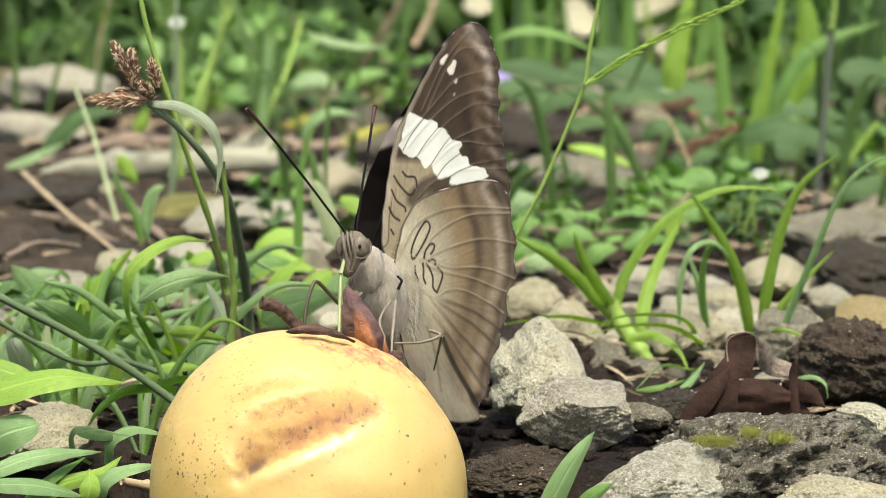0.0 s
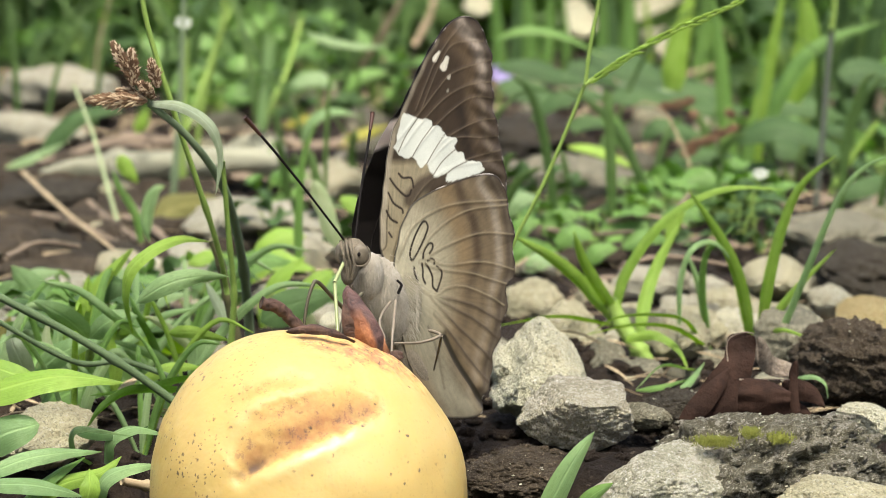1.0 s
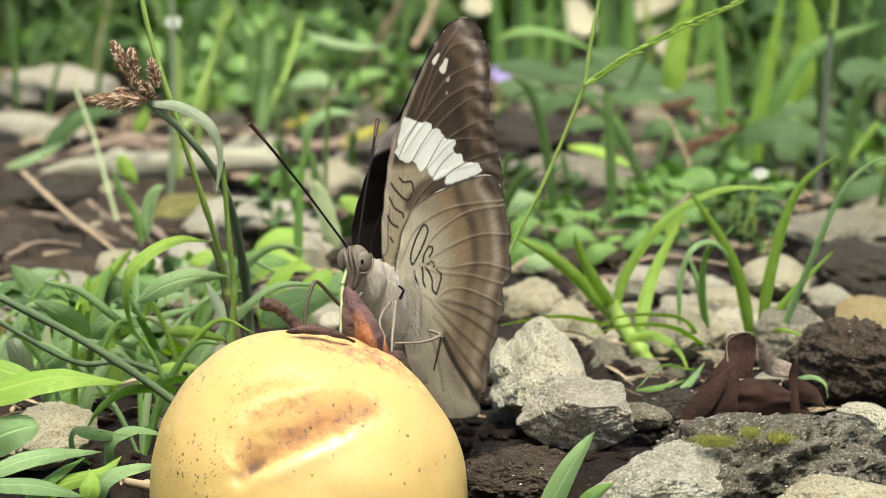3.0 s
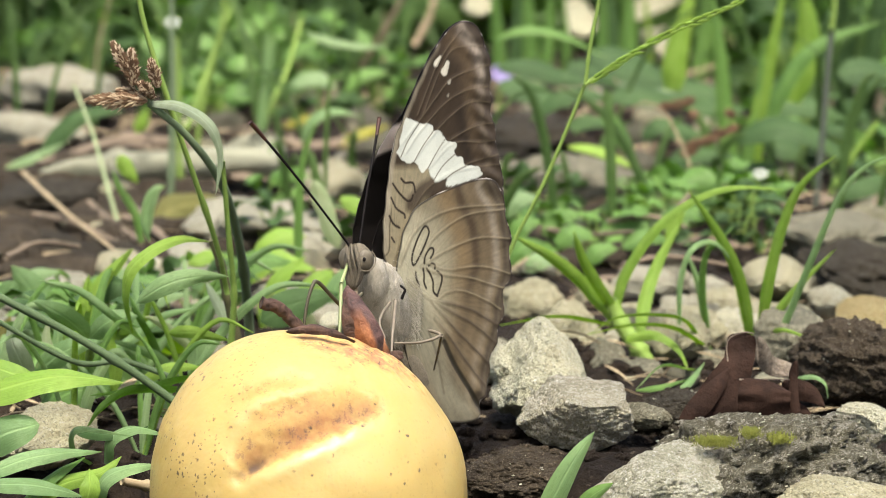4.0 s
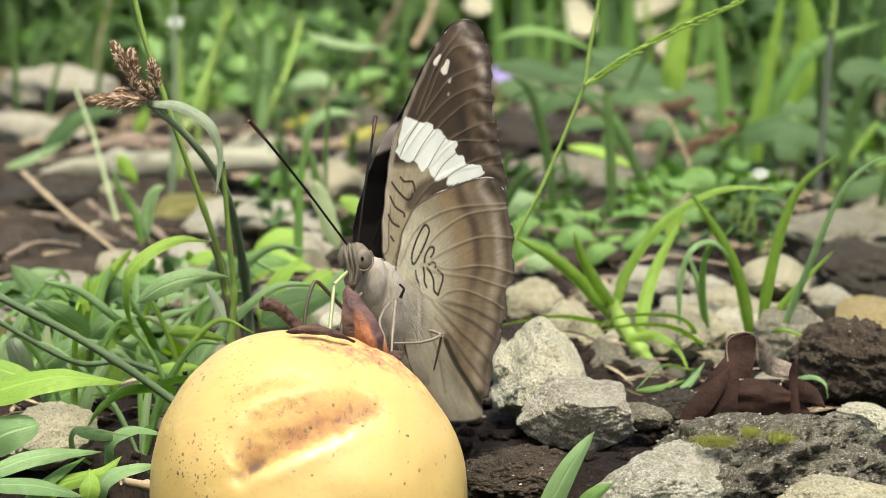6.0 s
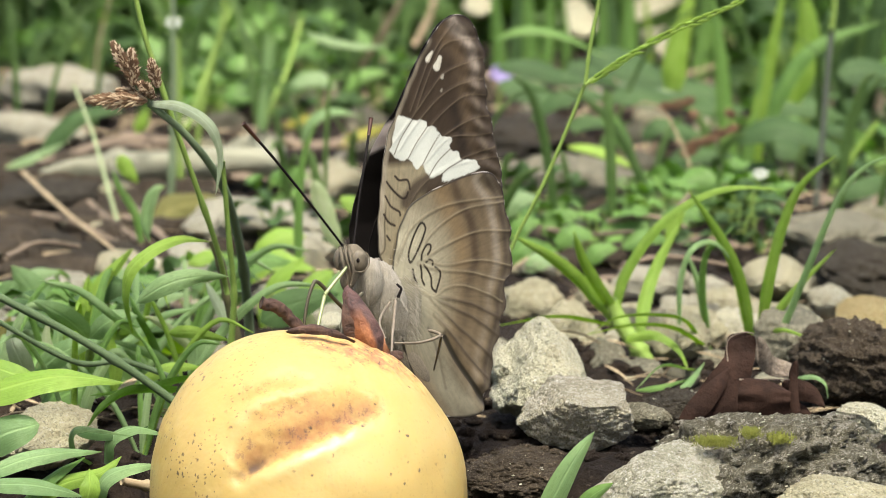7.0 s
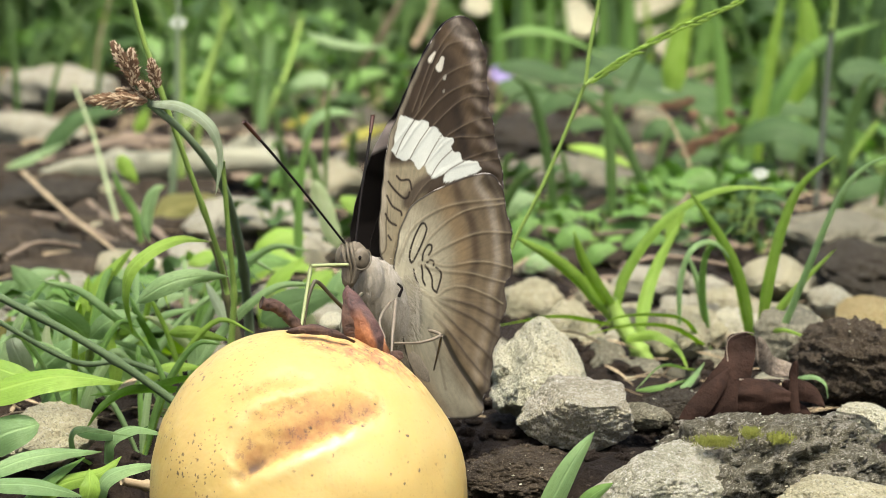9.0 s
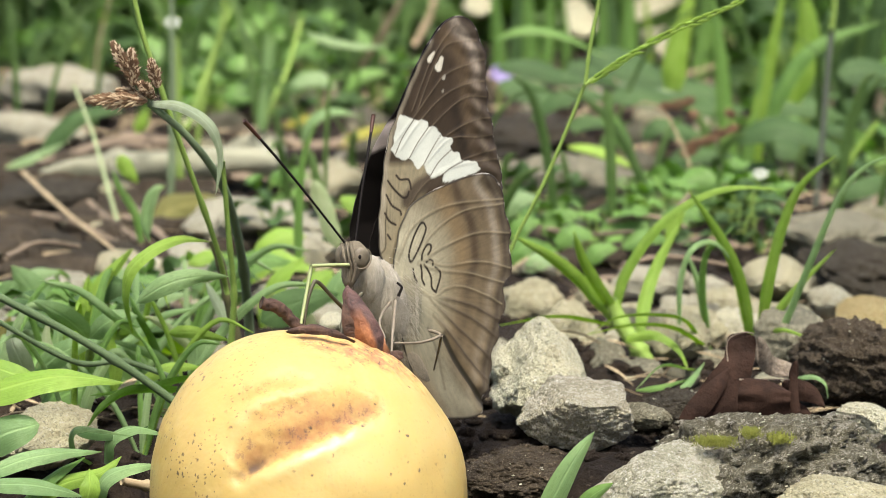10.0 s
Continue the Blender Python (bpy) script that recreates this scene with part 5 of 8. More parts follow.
HUSK = straw_material("brown_husk", (0.07, 0.038, 0.018), (0.21, 0.125, 0.066))
CHAFF = straw_material("pale_chaff", (0.28, 0.2, 0.115), (0.58, 0.48, 0.33))
GREY_BLADE = leaf_material("grey_green_blade", (0.2, 0.265, 0.17), (0.4, 0.47, 0.345))
PURPLE_STEM = straw_material("purplish_stem", (0.05, 0.05, 0.025), (0.16, 0.15, 0.06))
GREEN_STEM = straw_material("green_stem", (0.09, 0.15, 0.025), (0.2, 0.3, 0.06))
DARK_STEM = straw_material("dark_green_stem", (0.075, 0.11, 0.055), (0.17, 0.225, 0.12))

GREY_STEM = straw_material("grey_stem", (0.04, 0.05, 0.036), (0.1, 0.115, 0.085))
PALE_STEM = straw_material("pale_stem", (0.16, 0.2, 0.1), (0.3, 0.36, 0.19))
LONG_STEM = straw_material("long_stem", (0.028, 0.05, 0.02), (0.07, 0.11, 0.045))


def build_near_plants():
    # the sedge with brown seed spikes
    at = (-0.0399, 0.075, 0.01032)
    sedge = grass_plant("sedge", at, [
        ([(-0.05469, 0.03, 0.06741), (-0.04898, 0.028, 0.06692), (-0.04376, 0.026, 0.06371), (-0.04152, 0.026, 0.05811), (-0.04236, 0.025, 0.0508)], 0.0021, GREY_BLADE, "grass", (35, 0)),
        ([(-0.05426, 0.03, 0.06762), (-0.0477, 0.031, 0.06648), (-0.04296, 0.031, 0.06286), (-0.04165, 0.031, 0.0571)], 0.0015, GREY_BLADE, "grass", (60, 30)),
    ], "sedge with a bent grey-green blade and brown seed spikes", "sedge", "", [
        ([at, (-0.04021, 0.07, 0.02301), (-0.04038, 0.055, 0.03672), (-0.04229, 0.04, 0.05077), (-0.0484, 0.032, 0.06128), (-0.05511, 0.03, 0.06741)], 0.0011, 0.0006, DARK_STEM),
        ([(-0.04166, 0.045, 0.01793), (-0.0407, 0.043, 0.02944), (-0.04131, 0.04, 0.04091), (-0.04199, 0.036, 0.05608)], 0.0007, 0.00045, GREEN_STEM),
        ([(-0.04102, 0.06, 0.01416), (-0.04333, 0.058, 0.02717), (-0.04465, 0.056, 0.03431), (-0.04598, 0.055, 0.03842)], 0.0011, 0.0008, PURPLE_STEM),
        ([(-0.0549, 0.03, 0.06741), (-0.05656, 0.03, 0.06942), (-0.0578, 0.03, 0.07144)], 0.0005, 0.0004, DARK_STEM),
    ])
    for a, b, fat, k in (((-0.05759, 0.03, 0.07122), (-0.06191, 0.03, 0.07904), 0.0021, 1), ((-0.0579, 0.029, 0.07087), (-0.05821, 0.029, 0.07783), 0.0022, 2), ((-0.05337, 0.03, 0.07038), (-0.05477, 0.03, 0.07588), 0.0020, 3), ((-0.0552, 0.029, 0.06812), (-0.06683, 0.029, 0.06812), 0.0024, 4), ((-0.05412, 0.029, 0.06918), (-0.05693, 0.028, 0.07157), 0.0019, 5), ((-0.05382, 0.03, 0.06889), (-0.06145, 0.031, 0.06988), 0.0019, 6)):
        spikelet(a, b, fat, sedge, HUSK, CHAFF, k, at, "brown seed spike")

    # a slim stalk that sways before the sedge
    at = (-0.04263, 0.05, 0.02838)
    sway = grass_plant("grass_stalk", at, [], "thin yellow-green grass stalk", "grass", "", [([at, (-0.04397, 0.045, 0.03805), (-0.04771, 0.04, 0.05187), (-0.05196, 0.036, 0.06632), (-0.05602, 0.034, 0.08033), (-0.05787, 0.033, 0.08989)], 0.00055, 0.0005, GREEN_STEM)])

    # broad-bladed weeds beside the fruit
    at = (-0.05189, 0.06, 0.013)
    grass_plant("weed", at, [
        ([(-0.05805, 0.03, 0.02956), (-0.05264, 0.028, 0.03321), (-0.04695, 0.03, 0.03464), (-0.04088, 0.034, 0.03407)], 0.0039, BLUISH, "lance", (15, -10)),
        ([(-0.06015, 0.04, 0.02213), (-0.06095, 0.036, 0.0294), (-0.05952, 0.034, 0.03516), (-0.05537, 0.034, 0.03897), (-0.05016, 0.036, 0.04099), (-0.04514, 0.04, 0.04003)], 0.0032, FRESH, "lance", (60, 20)),
        ([(-0.05435, 0.05, 0.02046), (-0.04945, 0.048, 0.02102), (-0.04184, 0.05, 0.01888)], 0.0026, FRESH, "lance", (0, 0)),
        ([(-0.04959, 0.08, 0.02624), (-0.04595, 0.078, 0.01937), (-0.04385, 0.076, 0.01253)], 0.0022, GREY_BLADE, "lance", (0, 0)),
    ], "leafy grass weed with broad green blades", "weed", "weeds by the fruit")
    at = (-0.05108, 0.02, 0.0073)
    grass_plant("weed", at, [
        ([(-0.04992, 0.02, 0.01481), (-0.05771, 0.015, 0.01576), (-0.06229, 0.01, 0.01357), (-0.06464, 0.008, 0.0103)], 0.004, GREEN, "grass", (50, 70)),
        ([(-0.0436, 0.05, 0.01251), (-0.0499, 0.03, 0.01487), (-0.05624, 0.02, 0.01481), (-0.06574, 0.02, 0.01374)], 0.003, GREEN, "lance", (40, 40)),
        ([(-0.05974, 0.05, 0.01933), (-0.06459, 0.045, 0.02466), (-0.07113, 0.045, 0.02969), (-0.07904, 0.045, 0.03181)], 0.0022, BLUISH, "grass", (40, 0)),
        ([(-0.05647, 0.06, 0.01184), (-0.05867, 0.058, 0.01797), (-0.06084, 0.055, 0.02306), (-0.06268, 0.055, 0.02762)], 0.002, GREEN, "grass", (40, 0)),
        ([(-0.05093, 0.05, 0.0091), (-0.05533, 0.05, 0.01479), (-0.05977, 0.05, 0.01706), (-0.06645, 0.05, 0.01933)], 0.0028, BLUISH, "lance", (40, 20)),
    ], "low green grass beside the fruit", "weed", "weeds by the fruit")
    at = (-0.07318, 0, 0.00731)
    grass_plant("broadleaf_weed", at, [
        ([(-0.08316, -0.01, 0.01801), (-0.07487, -0.012, 0.0209), (-0.06586, -0.013, 0.02288), (-0.05545, -0.012, 0.02209)], 0.0068, FRESH, "lance", (50, 62)),
        ([(-0.08394, -0.005, 0.02462), (-0.07649, -0.008, 0.02315), (-0.07159, -0.008, 0.02114), (-0.06499, -0.006, 0.01976)], 0.005, FRESH, "lance", (40, 50)),
        ([(-0.08102, -0.012, 0.0099), (-0.07568, -0.014, 0.01333), (-0.06978, -0.014, 0.01512)], 0.0066, BLUISH, "oval", (20, 30)),
        ([(-0.08159, -0.02, 0.00572), (-0.0728, -0.02, 0.00966), (-0.06617, -0.019, 0.01092), (-0.05856, -0.018, 0.0112)], 0.0034, BLUISH, "lance", (35, 45)),
        ([(-0.07201, -0.02, 0.00176), (-0.06739, -0.018, 0.00625), (-0.06178, -0.016, 0.00977)], 0.0032, GREEN, "grass", (40, 60)),
        ([(-0.07927, -0.022, 0.00618), (-0.06966, -0.022, 0.00598), (-0.06132, -0.02, 0.00374)], 0.0036, BLUISH, "lance", (50, 50)),
        ([(-0.06939, -0.018, 0.00327), (-0.06448, -0.018, 0.00575), (-0.05863, -0.018, 0.00744), (-0.05544, -0.016, 0.00997)], 0.003, FRESH, "grass", (20, 30)),
        ([(-0.05919, -0.018, 0.00278), (-0.0574, -0.02, 0.00671), (-0.05351, -0.02, 0.00848), (-0.04793, -0.018, 0.00902)], 0.0038, BLUISH, "grass", (45, 60)),
        ([(-0.06115, -0.02, 0.00275), (-0.06032, -0.02, 0.00552), (-0.06075, -0.018, 0.00823)], 0.0036, FRESH, "lance", (0, 0)),
    ], "low weed with broad pale green leaves", "weed", "weeds by the fruit")
    at = (-0.07028, 0.06, 0.00719)
    grass_plant("broadleaf_weed", at, [
        ([(-0.06997, 0.055, 0.01779), (-0.07339, 0.052, 0.0224), (-0.07696, 0.05, 0.02522), (-0.08105, 0.05, 0.02702)], 0.00481, BLUISH, "lance", (20, 10)),
        ([(-0.07109, 0.055, 0.01802), (-0.06696, 0.05, 0.02216), (-0.06358, 0.05, 0.02363), (-0.06023, 0.05, 0.02386)], 0.00438, BLUISH, "lance", (20, 20)),
        ([(-0.08034, 0.045, 0.01208), (-0.07646, 0.042, 0.01622), (-0.0717, 0.04, 0.01936), (-0.06565, 0.04, 0.02058)], 0.00472, BLUISH, "lance", (15, 10)),
        ([(-0.0815, 0.045, 0.01005), (-0.08178, 0.042, 0.0151), (-0.0832, 0.04, 0.01991), (-0.08432, 0.04, 0.0238)], 0.0045, GREY_BLADE, "lance", (10, 10)),
        ([(-0.0739, 0.07, 0.01121), (-0.07552, 0.07, 0.0183), (-0.07389, 0.07, 0.02418), (-0.07263, 0.07, 0.02946)], 0.00251, FRESH, "lance", (10, 0)),
        ([(-0.07336, 0.075, 0.01509), (-0.07206, 0.075, 0.02223), (-0.06902, 0.075, 0.02816), (-0.06482, 0.075, 0.03407)], 0.00161, FRESH, "grass", (20, 0)),
        ([(-0.06225, 0.07, 0.01121), (-0.06217, 0.07, 0.01594), (-0.0612, 0.07, 0.0183)], 0.00273, FRESH, "lance", (10, 0)),
        ([(-0.09609, 0.12, 0.02038), (-0.0987, 0.12, 0.01781), (-0.10265, 0.12, 0.01264)], 0.00425, BLUISH, "lance", (10, 0)),
        ([(-0.05213, 0.03, 0.00962), (-0.05364, 0.03, 0.01618), (-0.05604, 0.03, 0.02109), (-0.05856, 0.03, 0.02435)], 0.0012, GREEN, "grass", (20, 0)),
        ([(-0.05094, 0.05, 0.00796), (-0.05414, 0.05, 0.01933), (-0.05685, 0.05, 0.02556), (-0.05956, 0.05, 0.03063)], 0.0012, FRESH, "grass", (20, 0)),
        ([(-0.04846, 0.06, 0.013), (-0.05297, 0.06, 0.01763), (-0.05748, 0.06, 0.0211), (-0.06031, 0.06, 0.02226)], 0.0024, PALE_LEAF, "lance", (20, 20)),
        ([(-0.06553, 0.05, 0.00796), (-0.06487, 0.05, 0.01365), (-0.06591, 0.05, 0.0182), (-0.06416, 0.05, 0.02273)], 0.003, FRESH, "lance", (10, 0)),
        ([(-0.07448, 0.05, 0.0091), (-0.07717, 0.05, 0.01479), (-0.07853, 0.05, 0.01933), (-0.07777, 0.05, 0.02386)], 0.0024, PALE_LEAF, "lance", (10, 0)),
        ([(-0.06151, 0.045, 0.01005), (-0.05556, 0.042, 0.01398), (-0.05114, 0.042, 0.0151), (-0.04651, 0.042, 0.01488)], 0.0026, FRESH, "lance", (30, 20)),
        ([(-0.07041, 0.07, 0.01121), (-0.06392, 0.07, 0.01594), (-0.05745, 0.07, 0.02065), (-0.05045, 0.07, 0.02242)], 0.0024, BLUISH, "grass", (30, 20)),
        ([(-0.0508, 0.06, 0.00836), (-0.04959, 0.06, 0.01416), (-0.05011, 0.06, 0.01763), (-0.05178, 0.06, 0.02052)], 0.00447, BLUISH, "lance", (10, 0)),
    ], "low weed with broad blue-green leaves", "weed", "weeds by the fruit", [([at, (-0.07103, 0.058, 0.01336), (-0.07053, 0.055, 0.01802)], 0.0011, 0.0008, GREEN_STEM)])
    at = (-0.05398, 0, 0.00731)
    grass_plant("weed", at, [
        ([(-0.06008, 0, 0.00525), (-0.05873, -0.002, 0.0098), (-0.05455, -0.003, 0.01185), (-0.04966, -0.002, 0.01082)], 0.0042, BLUISH, "grass", (50, 80)),
        ([(-0.06626, 0.005, 0.0104), (-0.06201, 0, 0.0104), (-0.05657, -0.003, 0.01082), (-0.05245, -0.002, 0.01236)], 0.0026, DARK_LEAF, "grass", (50, 60)),
        ([(-0.0624, -0.005, 0.00635), (-0.06486, -0.007, 0.00882), (-0.06504, -0.008, 0.01207), (-0.06284, -0.008, 0.01308), (-0.05493, -0.008, 0.01187)], 0.0026, BLUISH, "grass", (60, 60)),
    ], "curled blue-green grass blades", "weed", "weeds by the fruit")
    at = (-0.04941, 0.015, 0.01343)
    grass_plant("grass_stalk", at, [], "long dark green grass stalk leaning over the soil", "grass", "", [([at, (-0.05752, 0.014, 0.01964), (-0.06866, 0.013, 0.02686), (-0.08073, 0.012, 0.03349), (-0.08885, 0.012, 0.03828)], 0.0008, 0.0007, LONG_STEM)])
    at = (-0.05206, 0.04, 0.01323)
    grass_plant("grass_stalk", at, [], "long green grass stalk leaning over the soil", "grass", "", [([at, (-0.06188, 0.04, 0.01658), (-0.07101, 0.035, 0.01747), (-0.08617, 0.03, 0.02706)], 0.0006, 0.0005, LONG_STEM)])

    # tufts on the stony side
    at = (0.04773, 0.115, -0.00044)
    grass_plant("grass_tuft", at, [
        ([(0.03844, 0.12, 0.012), (0.03135, 0.12, 0.02038), (0.02422, 0.118, 0.02644), (0.01527, 0.116, 0.03181)], 0.0036, FRESH, "grass", (30, 10)),
        ([(0.03932, 0.12, 0.01264), (0.03435, 0.117, 0.02082), (0.03103, 0.115, 0.02685), (0.02899, 0.113, 0.03308)], 0.0031, FRESH, "grass", (30, 20)),
        ([(0.03844, 0.12, 0.01135), (0.0409, 0.12, 0.02167), (0.04762, 0.118, 0.03245), (0.05609, 0.115, 0.03954), (0.0645, 0.112, 0.04265), (0.07486, 0.11, 0.04249)], 0.0031, FRESH, "grass", (40, 60)),
        ([(0.04502, 0.13, 0.00577), (0.04727, 0.135, 0.01554), (0.0507, 0.138, 0.02372), (0.05603, 0.14, 0.03274)], 0.0034, FRESH, "grass", (30, 10)),
        ([(0.03781, 0.12, 0.0107), (0.02709, 0.11, 0.01424), (0.01939, 0.105, 0.01442), (0.01244, 0.1, 0.01385)], 0.0021, FRESH, "grass", (50, 70)),
        ([(0.0413, 0.115, 0.00831), (0.0472, 0.11, 0.0098), (0.05207, 0.108, 0.00696), (0.05444, 0.106, 0.00224)], 0.0028, FRESH, "grass", (40, 60)),
        ([(0.05829, 0.12, 0.00747), (0.05217, 0.11, 0.01399), (0.03927, 0.105, 0.01505), (0.03216, 0.1, 0.0121)], 0.0017, FRESH, "grass", (50, 60)),
        ([(0.05842, 0.115, 0.00703), (0.05048, 0.105, 0.01253), (0.04139, 0.1, 0.01398), (0.03126, 0.095, 0.01269)], 0.0018, FRESH, "grass", (40, 60)),
    ], "fresh bright green grass tuft between the stones", "grass", "grass tufts", [
        ([at, (0.0441, 0.118, 0.00522), (0.03971, 0.12, 0.012), (0.03776, 0.12, 0.01652)], 0.0021, 0.0017, GREEN_STEM)])
    at = (0.06073, 0.13, -0.00149)
    grass_plant("grass_tuft", at, [
        ([at, (0.06032, 0.13, 0.00972), (0.0583, 0.128, 0.01921), (0.05562, 0.128, 0.02638)], 0.0021, BLUISH, "grass", (20, 0)),
        ([(0.06036, 0.125, 0.00662), (0.05872, 0.122, 0.0188), (0.0593, 0.12, 0.02681), (0.06221, 0.118, 0.03028), (0.06533, 0.118, 0.03347)], 0.0016, GREEN, "grass", (20, 0)),
        ([(0.05244, 0.11, 0.01234), (0.05257, 0.11, 0.02185), (0.05474, 0.11, 0.02879), (0.05942, 0.112, 0.03068), (0.06371, 0.114, 0.02699), (0.06833, 0.12, 0.01909)], 0.0016, BLUISH, "grass", (40, 40)),
        ([at, (0.05124, 0.08, 0.00798), (0.04501, 0.07, 0.01027), (0.0395, 0.066, 0.00605)], 0.0014, BLUISH, "grass", (50, 50)),
        ([(0.04625, 0.07, 0.00363), (0.04915, 0.07, 0.00505), (0.05221, 0.074, 0.00716), (0.05515, 0.08, 0.00943)], 0.0017, BLUISH, "lance", (40, 20)),
        ([(0.0395, 0.066, 0.00582), (0.04471, 0.066, 0.00652), (0.05064, 0.07, 0.00742)], 0.0013, GREEN, "lance", (30, 30)),
    ], "small blue-green grass tuft", "grass", "grass tufts", [([at, (0.0599, 0.128, 0.00611), (0.05931, 0.128, 0.01136)], 0.0015, 0.001, GREEN_STEM)])
    at = (0.07116, 0.12, 0.00228)
    grass_plant("grass_tuft", at, [
        ([(0.06981, 0.12, 0.00617), (0.06656, 0.116, 0.02097), (0.06165, 0.113, 0.03156), (0.05406, 0.11, 0.04262)], 0.0030, FRESH, "grass", (25, 5)),
        ([(0.07171, 0.12, 0.00747), (0.07302, 0.117, 0.02082), (0.07568, 0.115, 0.03384), (0.07948, 0.112, 0.04366), (0.08622, 0.108, 0.05031)], 0.0028, FRESH, "grass", (20, 40)),
        ([(0.07235, 0.12, 0.00747), (0.07477, 0.115, 0.01408), (0.07928, 0.112, 0.02092), (0.08696, 0.11, 0.02942)], 0.0021, FRESH, "grass", (30, 20)),
        ([(0.07238, 0.11, 0.00534), (0.07592, 0.105, 0.01505), (0.0805, 0.1, 0.02951), (0.08571, 0.096, 0.04353), (0.09114, 0.093, 0.04992), (0.09776, 0.09, 0.05262)], 0.0018, BLUISH, "grass", (30, 50)),
        ([(0.07104, 0.11, 0.01043), (0.07467, 0.1, 0.01273), (0.08074, 0.095, 0.01108)], 0.0011, FRESH, "grass", (40, 40)),
        ([(0.07161, 0.06, 0.00952), (0.07474, 0.058, 0.01012), (0.07673, 0.056, 0.00911), (0.07736, 0.056, 0.00622)], 0.0013, BLUISH, "grass", (50, 60)),
    ], "upright green grass tuft behind the dead leaf", "grass", "grass tufts")
    at = (0.01945, -0.02, 0.00176)
    grass_plant("grass_shoot", at, [([(0.01705, -0.02, -0.00121), (0.01939, -0.021, 0.00496), (0.02225, -0.021, 0.01038), (0.02583, -0.02, 0.01517)], 0.0042, BLUISH, "grass", (10, 0))], "single green grass shoot by the stones", "grass")
    grass_plant("grass_shoot", (0.02478, -0.02, 0.00176), [([(0.02285, -0.02, -0.00022), (0.02519, -0.021, 0.00398), (0.02909, -0.02, 0.00621)], 0.003, GREEN, "grass", (20, 0))], "single green grass shoot by the stones", "grass")
    return sway


def build_slender_weeds():
    """Thin blades and stems that stand through the broad leaves beside the fruit."""
    rnd = random.Random(29)
    for k in range(9):
        at = np.array((rnd.uniform(-0.1, -0.052), rnd.uniform(0.035, 0.13), 0.0))
        at[2] = ground_height(at[0], at[1]) - 0.002
        blades = []
        for _ in range(5):
            g, h = rnd.uniform(0, 6.28), rnd.uniform(0.012, 0.03)
            d = np.array((math.cos(g), 0.5 * math.sin(g), 0)) * h * rnd.uniform(0.5, 1.2)
            pts = [at, at + d * 0.25 + np.array((0, 0, h * 0.55)), at + d * 0.65 + np.array((0, 0, h * 0.95)), at + d + np.array((0, 0, h * rnd.uniform(0.7, 1.05)))]
            blades.append((pts, rnd.uniform(0.0012, 0.0026), rnd.choice((FRESH, GREEN, BLUISH, PALE_GREEN)), "grass", (rnd.uniform(-50, 50), 0)))
        grass_plant("grass_tuft", tuple(at), blades, "small tuft of slender green grass", "grass", "grass tufts")


build_slender_weeds()
DARK_LEAF = DEEP
SWAY = build_near_plants()


